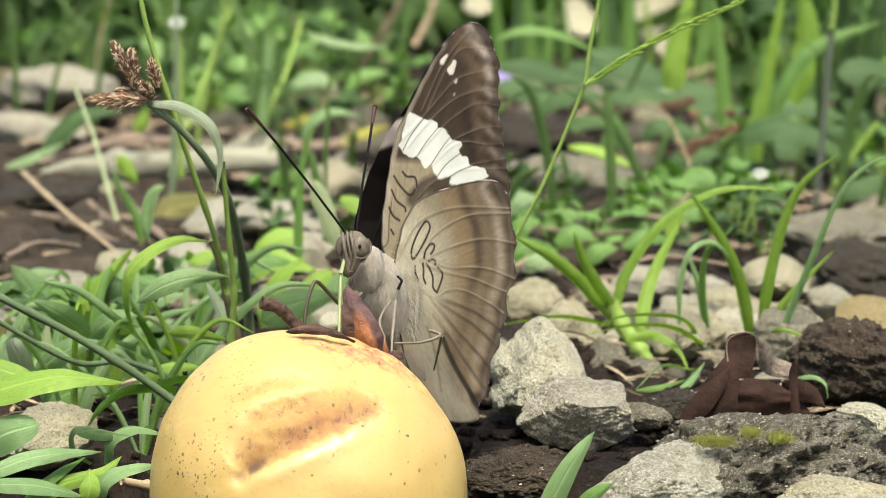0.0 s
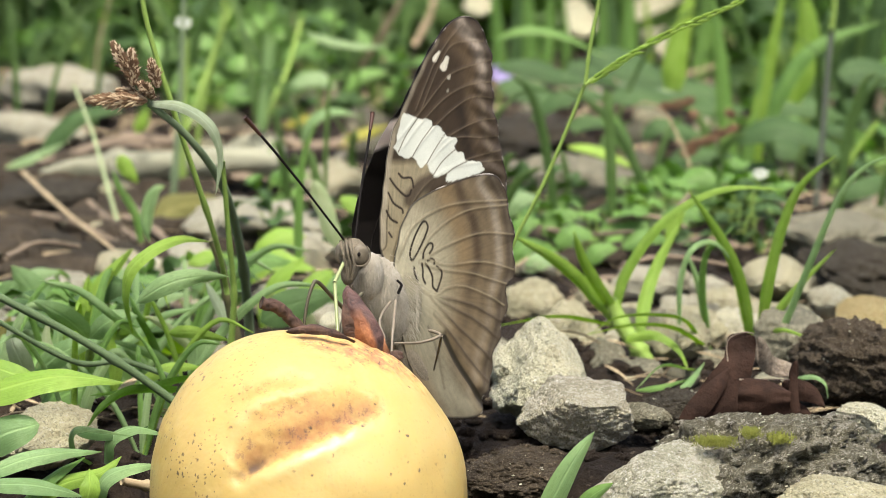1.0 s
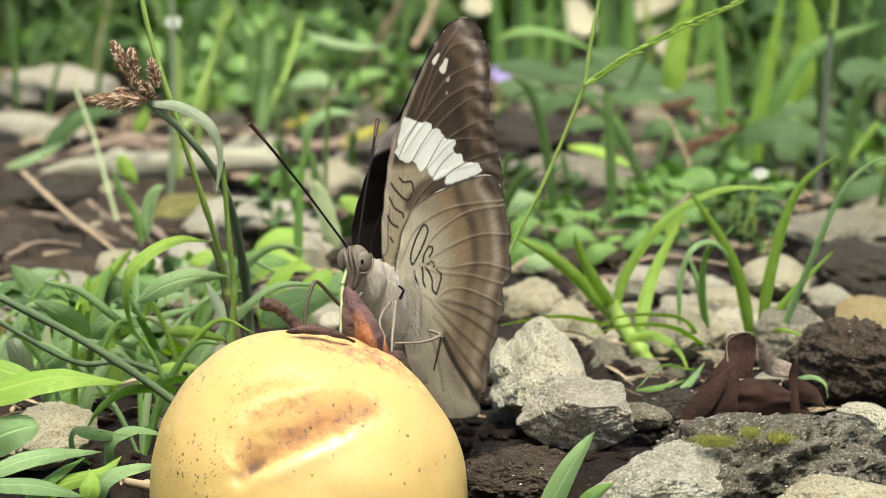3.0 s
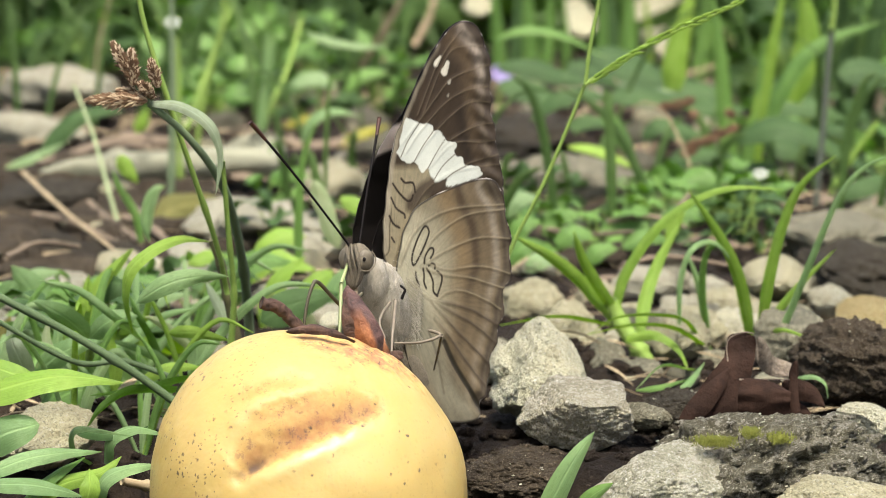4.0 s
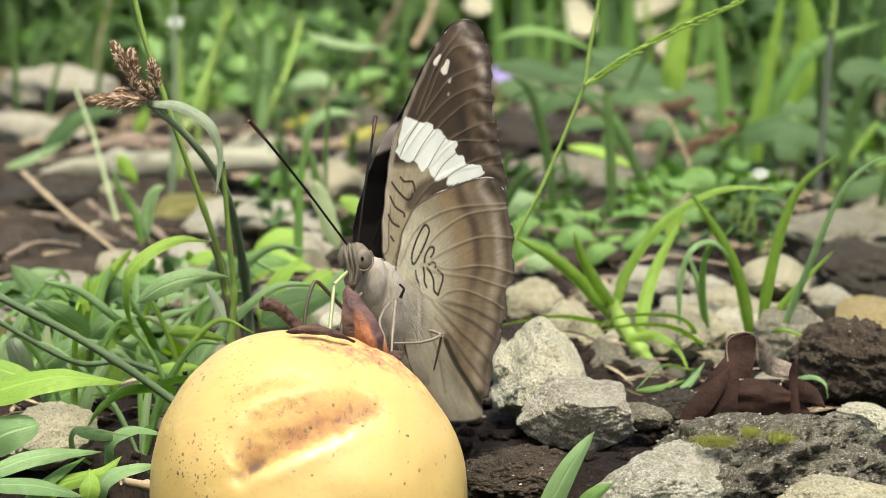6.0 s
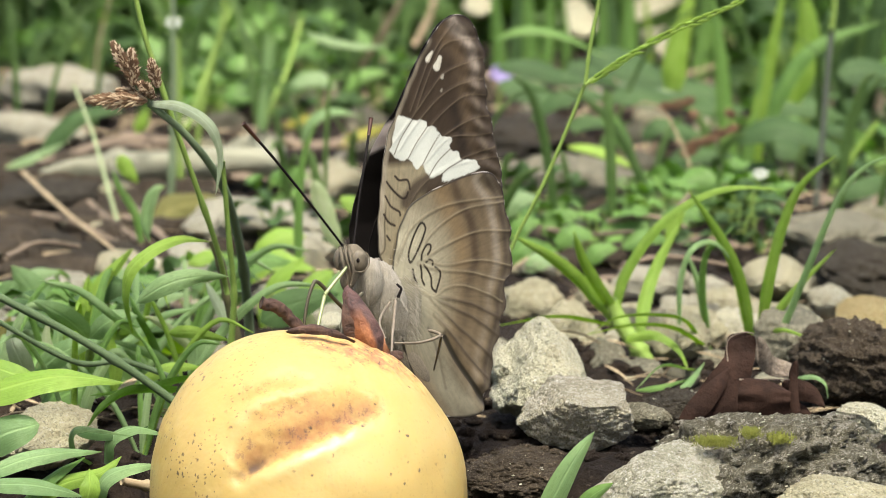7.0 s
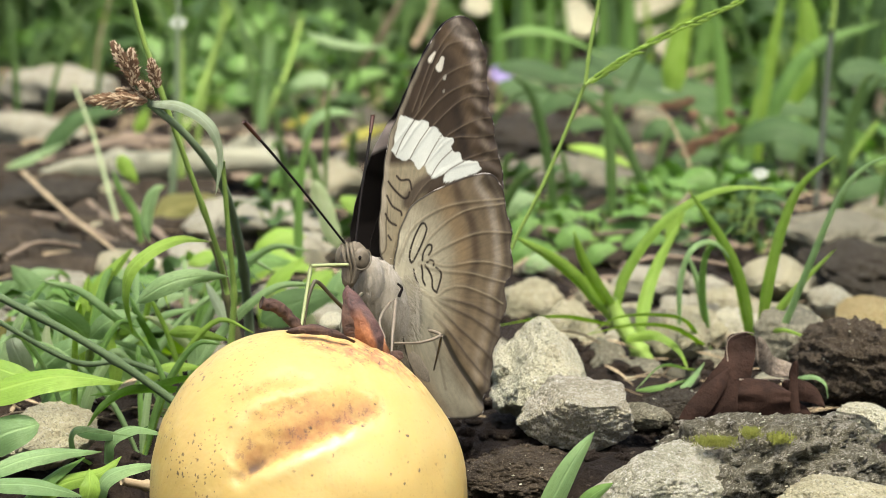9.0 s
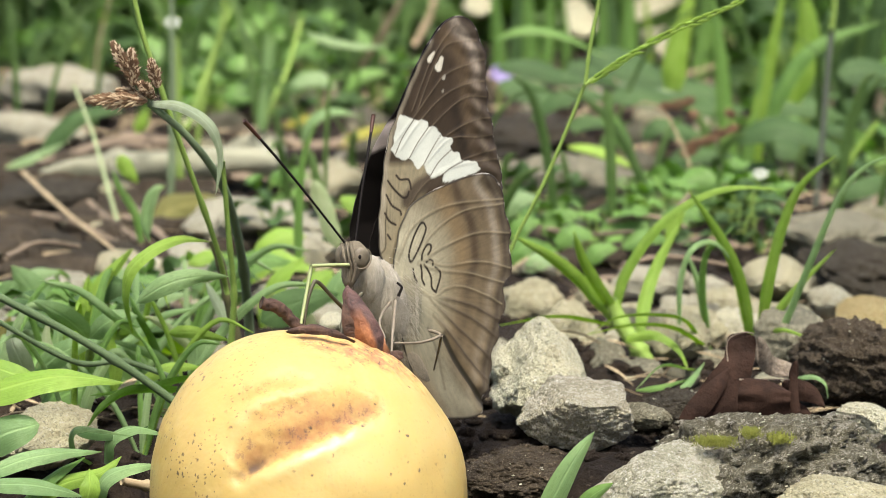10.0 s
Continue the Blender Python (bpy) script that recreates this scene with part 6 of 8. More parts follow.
# ---- the dead leaf ----
def build_dead_leaf():
    n = Nodes("dead_leaf", 0.85, 0.1)
    g = n.noise(420, 5, 0.7)
    n.colour(n.mix(n.ramp(n.math("ADD", n.math("MULTIPLY", g, 0.5), n.math("MULTIPLY", n.noise(90, 4), 0.5)), (0.35, 0.0), (0.7, 1.0)), (0.009, 0.005, 0.0035), (0.034, 0.018, 0.012)))
    n.bump(g, 0.0006, 0.8)
    brown = n.mat
    n = Nodes("dead_leaf_edge", 0.7, 0.3)
    g = n.noise(700, 5, 0.8)
    n.colour(n.mix(n.ramp(g, (0.35, 0.0), (0.65, 1.0)), (0.06, 0.045, 0.032), (0.26, 0.215, 0.16)))
    n.bump(g, 0.0012, 1.0)
    pale = n.mat
    at = (0.05669, 0.03, 0.00688)
    root = thing("dead_leaf", at, "curled dark brown dead leaf with pale torn edges", "leaf")
    lobes = (
        ([(0.05113, 0.03, 0.00358), (0.05309, 0.031, 0.0103), (0.05625, 0.034, 0.01633), (0.0573, 0.036, 0.01972), (0.05759, 0.037, 0.02286)], 0.0128, "stump", (-8, 6), 0.12, brown),
        ([(0.04457, 0.027, 0.00607), (0.04837, 0.028, 0.0098), (0.05207, 0.03, 0.01356), (0.05494, 0.033, 0.01673)], 0.0042, "lance", (6, 10), 0.2, brown),
        ([(0.06045, 0.024, 0.00734), (0.06019, 0.0225, 0.01153), (0.06026, 0.0225, 0.0139), (0.06065, 0.025, 0.0158)], 0.0098, "even", (3, 3), 0.1, brown),
        ([(0.06734, 0.03, 0.00798), (0.06698, 0.031, 0.01162), (0.06695, 0.032, 0.01494), (0.06743, 0.032, 0.01823)], 0.0018, "even", (10, 30), 0.3, brown),
        ([(0.06508, 0.034, 0.01369), (0.06807, 0.035, 0.01217), (0.07114, 0.035, 0.01085), (0.07343, 0.034, 0.00861)], 0.0040, "lance", (0, 20), 0.3, brown),
        ([(0.05937, 0.034, 0.00441), (0.06417, 0.036, 0.00622), (0.06853, 0.036, 0.00677), (0.0713, 0.034, 0.00607)], 0.0062, "lance", (0, 10), 0.2, brown),
        ([(0.06102, 0.039, 0.02164), (0.06221, 0.041, 0.01774), (0.06428, 0.043, 0.01447), (0.06763, 0.043, 0.0129)], 0.0036, "lance", (10, 30), 0.3, pale),
        ([(0.06284, 0.044, 0.01586), (0.06601, 0.046, 0.01438), (0.06891, 0.046, 0.01381)], 0.0034, "even", (20, 40), 0.2, pale),
    )
    for pts, w, shape, lean, fold, m in lobes:
        made("lobe" if m is brown else "inner_side", blade(pts, w, shape, 34, lean, fold, 0.00012, 0.03), m, root, "" if m is brown else "pale crumpled inner side", at)
    made("torn_edge", tube([(0.05459, 0.0338, 0.01768), (0.05449, 0.0352, 0.02019), (0.05507, 0.0358, 0.02185), (0.0575, 0.0362, 0.02288), (0.05967, 0.0362, 0.02266), (0.06036, 0.0362, 0.02079), (0.06042, 0.0345, 0.01756)], 0.00013, 0.0001, 50, 6, rough=0.9), pale, root, "pale torn edge", at)
    made("torn_edge", tube([(0.05567, 0.0243, 0.01593), (0.06066, 0.0243, 0.01604), (0.06523, 0.0243, 0.01593)], 0.00014, 0.00012, 30, 6, rough=0.9), pale, root, "pale torn edge", at)


build_dead_leaf()


# ---- moss on the clod ----
def build_moss():
    n = Nodes("moss", 0.7, 0.3)
    n.colour(n.mix(n.noise(900, 3), (0.075, 0.09, 0.012), (0.19, 0.2, 0.03)))
    rnd = random.Random(8)
    for cx, cy, spread, count in ((0.04721, -0.0125, 0.01211), 0, 0.0030, 520), ((0.05324, -0.0135, 0.01392), 0, 0.0014, 240), ((0.05821, -0.0145, 0.01313), 0, 0.0018, 330):
        pieces = []
        for _ in range(count):
            b = np.array(cx) + np.array((rnd.gauss(0, spread * 0.55), rnd.gauss(0, 0.0012), rnd.uniform(-0.0012, 0.0)))
            d = np.array((rnd.gauss(0, 0.0003), rnd.gauss(0, 0.0003), rnd.uniform(0.0004, 0.0011)))
            pieces.append(blade([b, b + d * 0.6, b + d + np.array((rnd.gauss(0, 0.0003), 0, 0))], 0.00017, "lance", 5, (rnd.uniform(0, 180), 0), 0.2, 0.00004))
        v, f, a = joined(*pieces)
        tagged(new("moss_tuft", mesh_of("moss_tuft", v, f, n.mat, True, a)), "tiny yellow-green moss tuft on the crusted clod", "moss", "moss tufts")


build_moss()

# ---- the weedy ground behind ----
def build_litter():
    """Fallen sticks, dry stalks and a log."""
    n = Nodes("pale_bark", 0.9, 0.2)
    g = n.noise(1.0, 5, 0.7, n.stretched(14, 160, 160))
    n.colour(n.mix(n.ramp(g, (0.3, 0.0), (0.7, 1.0)), (0.13, 0.132, 0.09), (0.26, 0.262, 0.19)))
    n.bump(g, 0.006, 0.8)
    root = thing("log", (-0.09857, 0.52, 0.00349), "pale grey-green fallen branch on the soil", "branch")
    made("bark", tube([(-0.15995, 0.51, 0.00021), (-0.14265, 0.51, 0.00539), (-0.12973, 0.51, 0.00712), (-0.10394, 0.51, 0.00841), (-0.08245, 0.51, 0.00927), (-0.05991, 0.51, 0.00884)], 0.0036, 0.0066, 40, 14, (0.45,), 0.3), n.mat, root, "", (-0.09857, 0.52, 0.00349))
    made("knot", tube([(-0.07504, 0.525, 0.00692), (-0.07113, 0.52, 0.01221), (-0.06771, 0.515, 0.01658)], 0.011, 0.006, 10, 10, rough=0.3), n.mat, root, "", (-0.09857, 0.52, 0.00349))
    sticks = (
        ([(-0.1786, 0.53, 0.00136), (-0.15767, 0.58, 0.0031), (-0.13757, 0.66, 0.00404), (-0.08794, 0.66, 0.00105)], 0.003, TWIG, "grey-brown stick fallen on the soil", "stick"),
        ([(-0.14134, 0.4, 0.01681), (-0.11827, 0.34, 0.0105), (-0.09535, 0.285, 0.00537)], 0.0008, STRAW, "dry tan stalk lying on the soil", "stalk"),
        ([(-0.13224, 0.44, 0.00774), (-0.11158, 0.375, 0.00544), (-0.09093, 0.31, 0.0046)], 0.0013, TWIG, "dry brown stalk lying on the soil", "stalk"),
        ([(-0.1108, 0.42, 0.00695), (-0.09447, 0.355, 0.0051), (-0.08241, 0.31, 0.0046)], 0.0015, TWIG, "dry brown stalk lying on the soil", "stalk"),
        ([(-0.05494, 0.85, 0.00454), (-0.03652, 0.82, 0.03374), (-0.01833, 0.8, 0.06395)], 0.0018, STRAW, "dry tan stalk leaning from the weeds", "stalk"),
        ([(-0.01585, 1, 0.02877), (-0.00775, 1, 0.04488), (-0.0029, 1, 0.06095)], 0.0022, STRAW, "dry tan stalk leaning from the weeds", "stalk"),
        ([(-0.08697, 0.68, 0.00225), (-0.05564, 0.66, 0.00105), (-0.02418, 0.7, 0.00304)], 0.004, TWIG, "grey-brown stick fallen on the soil", "stick"),
        ([(0.05738, 0.4, -0.00521), (0.06283, 0.41, -0.00066), (0.06702, 0.42, 0.00401)], 0.0016, TWIG, "short brown twig on the soil", "stick"),
        ([(0.03196, 0.36, -0.001), (0.04104, 0.36, -0.00155), (0.05068, 0.34, -0.00324)], 0.0018, TWIG, "short brown twig on the soil", "stick"),
        ([(0.04637, 0.13, 0.00049), (0.0488, 0.12, -0.00097), (0.04961, 0.11, -0.00296)], 0.0028, STRAW, "dry tan stalk beside the grass", "stalk"),
        ([(-0.04091, 0, 0.00091), (-0.04957, -0.004, 0.00183), (-0.05656, -0.008, 0.00377)], 0.0011, STRAW, "dry tan stalk lying on the soil", "stalk"),
        ([(-0.08018, 0.01, -0.00224), (-0.07187, 0.01, -0.00097), (-0.06229, 0.008, -0.00157)], 0.001, TWIG, "dry brown stalk lying on the soil", "stalk"),
        ([(-0.0673, 0.17, 0.00463), (-0.06371, 0.19, 0.00578), (-0.05594, 0.2, 0.0072)], 0.0018, TWIG, "short brown twig on the soil", "stick"),
        ([(0.0565, 0.24, 0.01451), (0.06365, 0.26, 0.01833), (0.07141, 0.28, 0.02299)], 0.0007, TWIG, "thin brown twig among the weeds", "stick"),
        ([(0.04883, 0.3, 0.01234), (0.0614, 0.3, 0.01369), (0.07235, 0.3, 0.01065)], 0.0009, TWIG, "thin brown twig among the weeds", "stick"),
        ([(0.02871, 0.3, 0.01031), (0.04241, 0.29, 0.00955), (0.05489, 0.28, 0.01181)], 0.0008, TWIG, "thin brown twig among the weeds", "stick"),
        ([(0.04598, 0.2, 0.01308), (0.05849, 0.21, 0.01392), (0.07592, 0.22, 0.01029)], 0.0008, TWIG, "thin brown twig among the weeds", "stick"),
        ([(-0.11608, 0.22, 0.01256), (-0.11024, 0.24, 0.01373), (-0.10237, 0.26, 0.01016)], 0.0009, TWIG, "thin brown twig among the weeds", "stick"),
        ([(-0.13129, 0.36, 0.00723), (-0.11569, 0.34, 0.00694), (-0.09774, 0.31, 0.0046)], 0.0011, TWIG, "thin brown twig among the weeds", "stick"),
        ([(-0.15269, 0.42, 0.00597), (-0.13782, 0.4, 0.004), (-0.11931, 0.34, 0.00248)], 0.0009, TWIG, "thin brown twig among the weeds", "stick"),
        ([(-0.10229, 0.36, 0.00632), (-0.09235, 0.34, 0.00604), (-0.07966, 0.3, 0.00421)], 0.0014, TWIG, "thin brown twig among the weeds", "stick"),
    )
    for pts, r, m, label, cat in sticks:
        v, f, a = tube(pts, r, r * 0.7, 24, 8, (0.3, 0.7), 0.25)
        ob = new(cat, mesh_of(cat, v - np.array(pts[0]), f, m, True, a))
        ob.location = pts[0]
        tagged(ob, label, cat, "fallen sticks and stalks")
    fallen = (
        ([(-0.09056, 0.36, 0.00266), (-0.08702, 0.37, 0.00696), (-0.07692, 0.38, 0.00765), (-0.0647, 0.39, 0.00517)], 0.013, OLIVE, "faded yellow-brown leaf on the soil", (30, 50)),
        ([(-0.04446, 0.63, 0.00381), (-0.03477, 0.63, 0.00914), (-0.0229, 0.64, 0.01267)], 0.006, YELLOW, "yellow leaf fallen among the weeds", (20, 30)),
        ([(-0.07303, 0.7, 0.00691), (-0.06144, 0.7, 0.01026), (-0.05335, 0.72, 0.01047)], 0.005, YELLOW, "yellow leaf fallen among the weeds", (30, 40)),
        ([(-0.10028, 0.12, 0.00487), (-0.09891, 0.12, 0.00876), (-0.0978, 0.12, 0.01264)], 0.006, OLIVE, "brown leaf fallen on the soil", (20, 30)),
        ([(-0.06633, 0.2, -0.00757), (-0.059, 0.2, -0.0055), (-0.05317, 0.2, -0.00609)], 0.009, OLIVE, "brown leaf fallen on the soil", (50, 50)),
    )
    for pts, w, m, label, lean in fallen:
        v, f, a = blade(pts, w, "lance", 16, lean, 0.3, 0.0004, 0.04)
        tagged(new("fallen_leaf", mesh_of("fallen_leaf", v, f, m, True, a)), label, "leaf", "fallen leaves")


build_litter()


def build_straw_bits():
    """Bits of straw and dead leaf all over the soil."""
    rnd = random.Random(41)
    for name, m, count, w0, w1, label in (("straw_bits", STRAW, 1300, 0.0006, 0.0016, "dry tan bits of straw on the soil"), ("leaf_litter", TWIG, 130, 0.003, 0.007, "dry brown leaf litter on the soil")):
        pieces = []
        for _ in range(count):
            y = (0.05 if m is STRAW else 0.2) + 1.1 * rnd.random() ** 1.3
            x = rnd.uniform(-0.2, 0.2) * (y + 0.5)
            l = rnd.uniform(0.008, 0.03) * (0.6 + y)
            g = rnd.uniform(0, 6.28)
            d = np.array((math.cos(g), math.sin(g), rnd.gauss(0, 0.15))) * l
            b = np.array((x, y, ground_height(x, y) + 0.0015 + (0.002 if w1 > 0.005 else 0)))
            pieces.append(blade([b, b + d * 0.5 + np.array((0, 0, l * rnd.uniform(0, 0.12))), b + d], rnd.uniform(w0, w1) * (0.7 + y), "lance", 6, (rnd.uniform(40, 110), 70), 0.3, 0.0001, 0.05))
        v, f, a = joined(*pieces)
        tagged(new(name, mesh_of(name, v, f, m, True, a)), label, "litter", "", "stuff")


build_straw_bits()


def build_far_plants():
    """Blades, stalks and seed heads that can be told apart in the weeds behind."""
    rows = (
        # name, label, blades, stalks
        ("grass_stalk", "tall grass stalk with a slanting seed spike", (), (([(0.0035, 0.07, 0.00173), (0.00977, 0.07, 0.02065), (0.01402, 0.07, 0.03473), (0.02033, 0.07, 0.04755), (0.02544, 0.07, 0.0597), (0.02895, 0.07, 0.06857)], 0.00045, 0.00038, GREEN_STEM), ([(0.02895, 0.07, 0.06834), (0.02992, 0.07, 0.07636), (0.03178, 0.07, 0.08663)], 0.00045, 0.00035, GREEN_STEM), ([(0.02895, 0.07, 0.06834), (0.03625, 0.07, 0.0735), (0.04765, 0.07, 0.07979), (0.05994, 0.07, 0.08492)], 0.00045, 0.00035, GREEN_STEM))),
        ("grass_stalk", "grass stalk with a pale green seed spike", (), (([(-0.07214, 0.55, -0.0041), (-0.07121, 0.55, 0.02283), (-0.06904, 0.55, 0.04068), (-0.06801, 0.55, 0.05623)], 0.0012, 0.0028, BLUISH), ([(-0.07707, 0.55, -0.0041), (-0.07081, 0.56, 0.0209), (-0.06224, 0.57, 0.04171), (-0.05697, 0.58, 0.06168)], 0.0014, 0.001, GREEN_STEM))),
        ("tall_stalk", "tall green stalk with a small whitish flower head", (), (([(-0.09781, 0.45, -0.01569), (-0.0968, 0.45, 0.01273), (-0.09577, 0.45, 0.04292), (-0.09588, 0.45, 0.07681)], 0.0013, 0.001, DARK_STEM), ([(-0.09589, 0.5, -0.02663), (-0.09904, 0.5, 0.00769), (-0.09903, 0.5, 0.03957), (-0.09961, 0.5, 0.05857)], 0.0012, 0.0008, GREEN_STEM))),
        ("grass_stalk", "upright grass stalk, purplish below and green above", (), (([(0.12799, 0.42, -0.0058), (0.12983, 0.42, 0.01966), (0.1313, 0.42, 0.04299), (0.13281, 0.42, 0.06385)], 0.0011, 0.001, GREY_STEM), ([(0.13281, 0.42, 0.06385), (0.13346, 0.42, 0.07), (0.13405, 0.42, 0.07864)], 0.001, 0.0008, GREEN_STEM))),
        ("grass_stalk", "dark slanting grass stalk", (), (([(0.08463, 0.75, 0.02285), (0.12181, 0.72, 0.0144), (0.14302, 0.7, 0.00433), (0.20044, 0.66, -0.00843)], 0.0032, 0.003, DARK_STEM),)),
        ("grass_stalk", "thin green grass stalk", (), (([(-0.10449, 0.6, -0.00948), (-0.09934, 0.6, 0.02586), (-0.09199, 0.6, 0.0539), (-0.08944, 0.6, 0.07249)], 0.0012, 0.001, GREEN_STEM), ([(-0.10653, 0.6, 0.01411), (-0.09818, 0.62, 0.04108), (-0.09054, 0.64, 0.0641)], 0.0011, 0.0008, GREEN_STEM))),
        ("grass_stalk", "pale green grass stalk", (), (([(-0.09948, 0.35, -0.00786), (-0.10756, 0.36, 0.01634), (-0.11318, 0.37, 0.03181), (-0.12073, 0.38, 0.0476)], 0.0007, 0.0005, PALE_STEM),)),
        ("grass_tuft", "tall broad grass blades behind", (
            ([(0.03578, 1.15, -0.0039), (0.03461, 1.15, 0.02822), (0.0306, 1.15, 0.06371)], 0.01, GREEN, "grass", (15, 5)),
            ([(0.04329, 1.15, -0.0039), (0.04675, 1.15, 0.02822), (0.04768, 1.15, 0.06371)], 0.009, DEEP, "grass", (15, 5)),
            ([(0.0551, 1.15, -0.0039), (0.05495, 1.15, 0.02822), (0.05195, 1.15, 0.06371)], 0.011, GREEN, "grass", (15, 5)),
            ([(0.06369, 1.15, -0.0039), (0.06709, 1.15, 0.02822), (0.06796, 1.15, 0.06371)], 0.009, GREEN, "grass", (15, 5)),
            ([(0.09804, 1.15, -0.0039), (0.10063, 1.15, 0.02822), (0.10033, 1.15, 0.06371)], 0.008, GREEN, "grass", (15, 5)),
            ([(0.10662, 1.15, -0.0039), (0.1067, 1.15, 0.02822), (0.10389, 1.15, 0.06371)], 0.011, DEEP, "grass", (15, 5)),
            ([(0.11521, 1.15, -0.0039), (0.1174, 1.15, 0.02822), (0.1167, 1.15, 0.06371)], 0.012, GREEN, "grass", (15, 5)),
            ([(0.13167, 1.15, -0.0039), (0.12989, 1.15, 0.02822), (0.12524, 1.15, 0.06371)], 0.004, FRESH, "grass", (15, 5)),
            ([(0.16172, 1.15, -0.0039), (0.16522, 1.15, 0.02822), (0.1658, 1.15, 0.06371)], 0.012, GREEN, "grass", (15, 5)),
            ([(0.07728, 1.15, -0.0039), (0.07708, 1.15, 0.02822), (0.07401, 1.15, 0.06371)], 0.006, GREEN, "grass", (15, 5)),
            ([(0.10747, 0.48, 0.00134), (0.10397, 0.48, 0.02638), (0.10153, 0.48, 0.05125), (0.09808, 0.48, 0.07595)], 0.0066, GREEN, "grass", (10, 0)),
            ([(0.11297, 0.474, 0.002), (0.11463, 0.474, 0.02688), (0.11936, 0.474, 0.05159), (0.12493, 0.474, 0.08426)], 0.0062, FRESH, "grass", (10, 0)),
            ([(0.11013, 0.486, 0.0091), (0.12632, 0.486, 0.04051), (0.13854, 0.486, 0.05507), (0.16123, 0.486, 0.06337)], 0.0073, GREEN, "grass", (30, 30)),
            ([(0.11097, 0.474, -0.00217), (0.11167, 0.474, 0.01861), (0.11549, 0.474, 0.0372), (0.11614, 0.474, 0.05978)], 0.0052, GREEN, "grass", (40, 10)),
            ([(0.09178, 0.564, 0.03303), (0.09382, 0.564, 0.05108), (0.10026, 0.564, 0.07576)], 0.0105, FRESH, "grass", (20, 10)),
            ([(0.13517, 0.534, 0.03072), (0.14134, 0.534, 0.05262), (0.1387, 0.534, 0.07656)], 0.0115, FRESH, "grass", (20, 10)),
            ([(0.15372, 0.444, 0.03036), (0.14211, 0.438, 0.01593), (0.13448, 0.432, 0.00463)], 0.0031, FRESH, "grass", (20, 10)),
            ([(0.09259, 0.4, -0.00137), (0.10199, 0.4, 0.0063), (0.11333, 0.4, 0.01108), (0.11711, 0.4, 0.01204)], 0.0063, GREEN, "lance", (20, 10))), ()),
        ("broadleaf_weed", "broad drooping green leaves behind", (
            ([(0.06558, 0.7, 0.04029), (0.08355, 0.7, 0.03594), (0.10284, 0.7, 0.03005)], 0.016, DEEP, "lance", (40, 50)),
            ([(0.07591, 0.68, 0.02375), (0.09232, 0.68, 0.02199), (0.11383, 0.68, 0.01693)], 0.013, DEEP, "lance", (40, 50)),
            ([(0.0242, 0.68, 0.02754), (0.0406, 0.68, 0.02375), (0.0583, 0.68, 0.01744)], 0.014, DEEP, "lance", (40, 50)),
            ([(0.0578, 0.75, 0.03088), (0.0712, 0.75, 0.02821), (0.08466, 0.75, 0.02017)], 0.014, DEEP, "lance", (40, 50)),
            ([(0.10339, 0.72, 0.02486), (0.1191, 0.72, 0.02094), (0.1348, 0.72, 0.01964)], 0.014, DEEP, "lance", (40, 50)),
            ([(0.08172, 0.55, 0.02172), (0.09517, 0.55, 0.01724), (0.10978, 0.55, 0.01119)], 0.0095, DEEP, "lance", (40, 50)),
            ([(0.08308, 0.5, 0.0094), (0.09685, 0.5, 0.01281), (0.11287, 0.5, 0.00727)], 0.009, DEEP, "lance", (40, 50)),
            ([(0.06579, 0.62, 0.03918), (0.08491, 0.62, 0.03441), (0.10522, 0.62, 0.03155)], 0.011, DEEP, "lance", (40, 50)),
            ([(0.0488, 0.58, 0.01443), (0.05889, 0.58, 0.01904), (0.07386, 0.58, 0.01674)], 0.008, DEEP, "lance", (40, 50)),
            ([(0.11834, 0.52, 0.01613), (0.13358, 0.52, 0.01265), (0.15217, 0.52, 0.00524)], 0.0105, DEEP, "lance", (40, 50)),
            ([(0.13152, 0.6, 0.02116), (0.14905, 0.6, 0.02398), (0.16911, 0.6, 0.01741)], 0.012, DEEP, "lance", (40, 50)),
            ([(0.07946, 0.56, 0.01344), (0.08595, 0.56, 0.01842), (0.09499, 0.56, 0.01751)], 0.008, DEEP, "lance", (40, 50)),
            ([(0.10556, 0.66, 0.02144), (0.12049, 0.66, 0.01747), (0.13534, 0.66, 0.01896)], 0.01, DEEP, "lance", (40, 50)),
            ([(0.10306, 0.46, 0.00559), (0.11111, 0.46, 0.01172), (0.12331, 0.46, 0.01254)], 0.007, DEEP, "lance", (40, 50)),
            ([(0.05848, 0.48, 0.03137), (0.06247, 0.48, 0.02597), (0.06731, 0.48, 0.01847), (0.07156, 0.48, 0.00929)], 0.0075, GREEN, "lance", (30, 40)),
            ([(0.04422, 0.45, 0.02081), (0.05348, 0.45, 0.0196), (0.06195, 0.45, 0.01637), (0.06923, 0.45, 0.01233)], 0.0046, FRESH, "lance", (40, 50)),
            ([(0.05632, 0.5, 0.03492), (0.06903, 0.5, 0.03407), (0.08387, 0.5, 0.0328), (0.09657, 0.5, 0.03365)], 0.0062, DEEP, "lance", (40, 50)),
            ([(0.1045, 0.457, 0.0222), (0.12399, 0.452, 0.02668), (0.15751, 0.448, 0.00889)], 0.0125, DEEP, "lance", (50, 55)),
            ([(0.07204, 0.43, 0.01119), (0.08181, 0.43, 0.01712), (0.09356, 0.43, 0.02028), (0.10342, 0.43, 0.0187)], 0.0072, DEEP, "lance", (60, 60)),
            ([(0.13445, 0.413, 0.00676), (0.14595, 0.413, 0.01064), (0.1613, 0.413, 0.01452)], 0.0079, DEEP, "lance", (40, 40)),
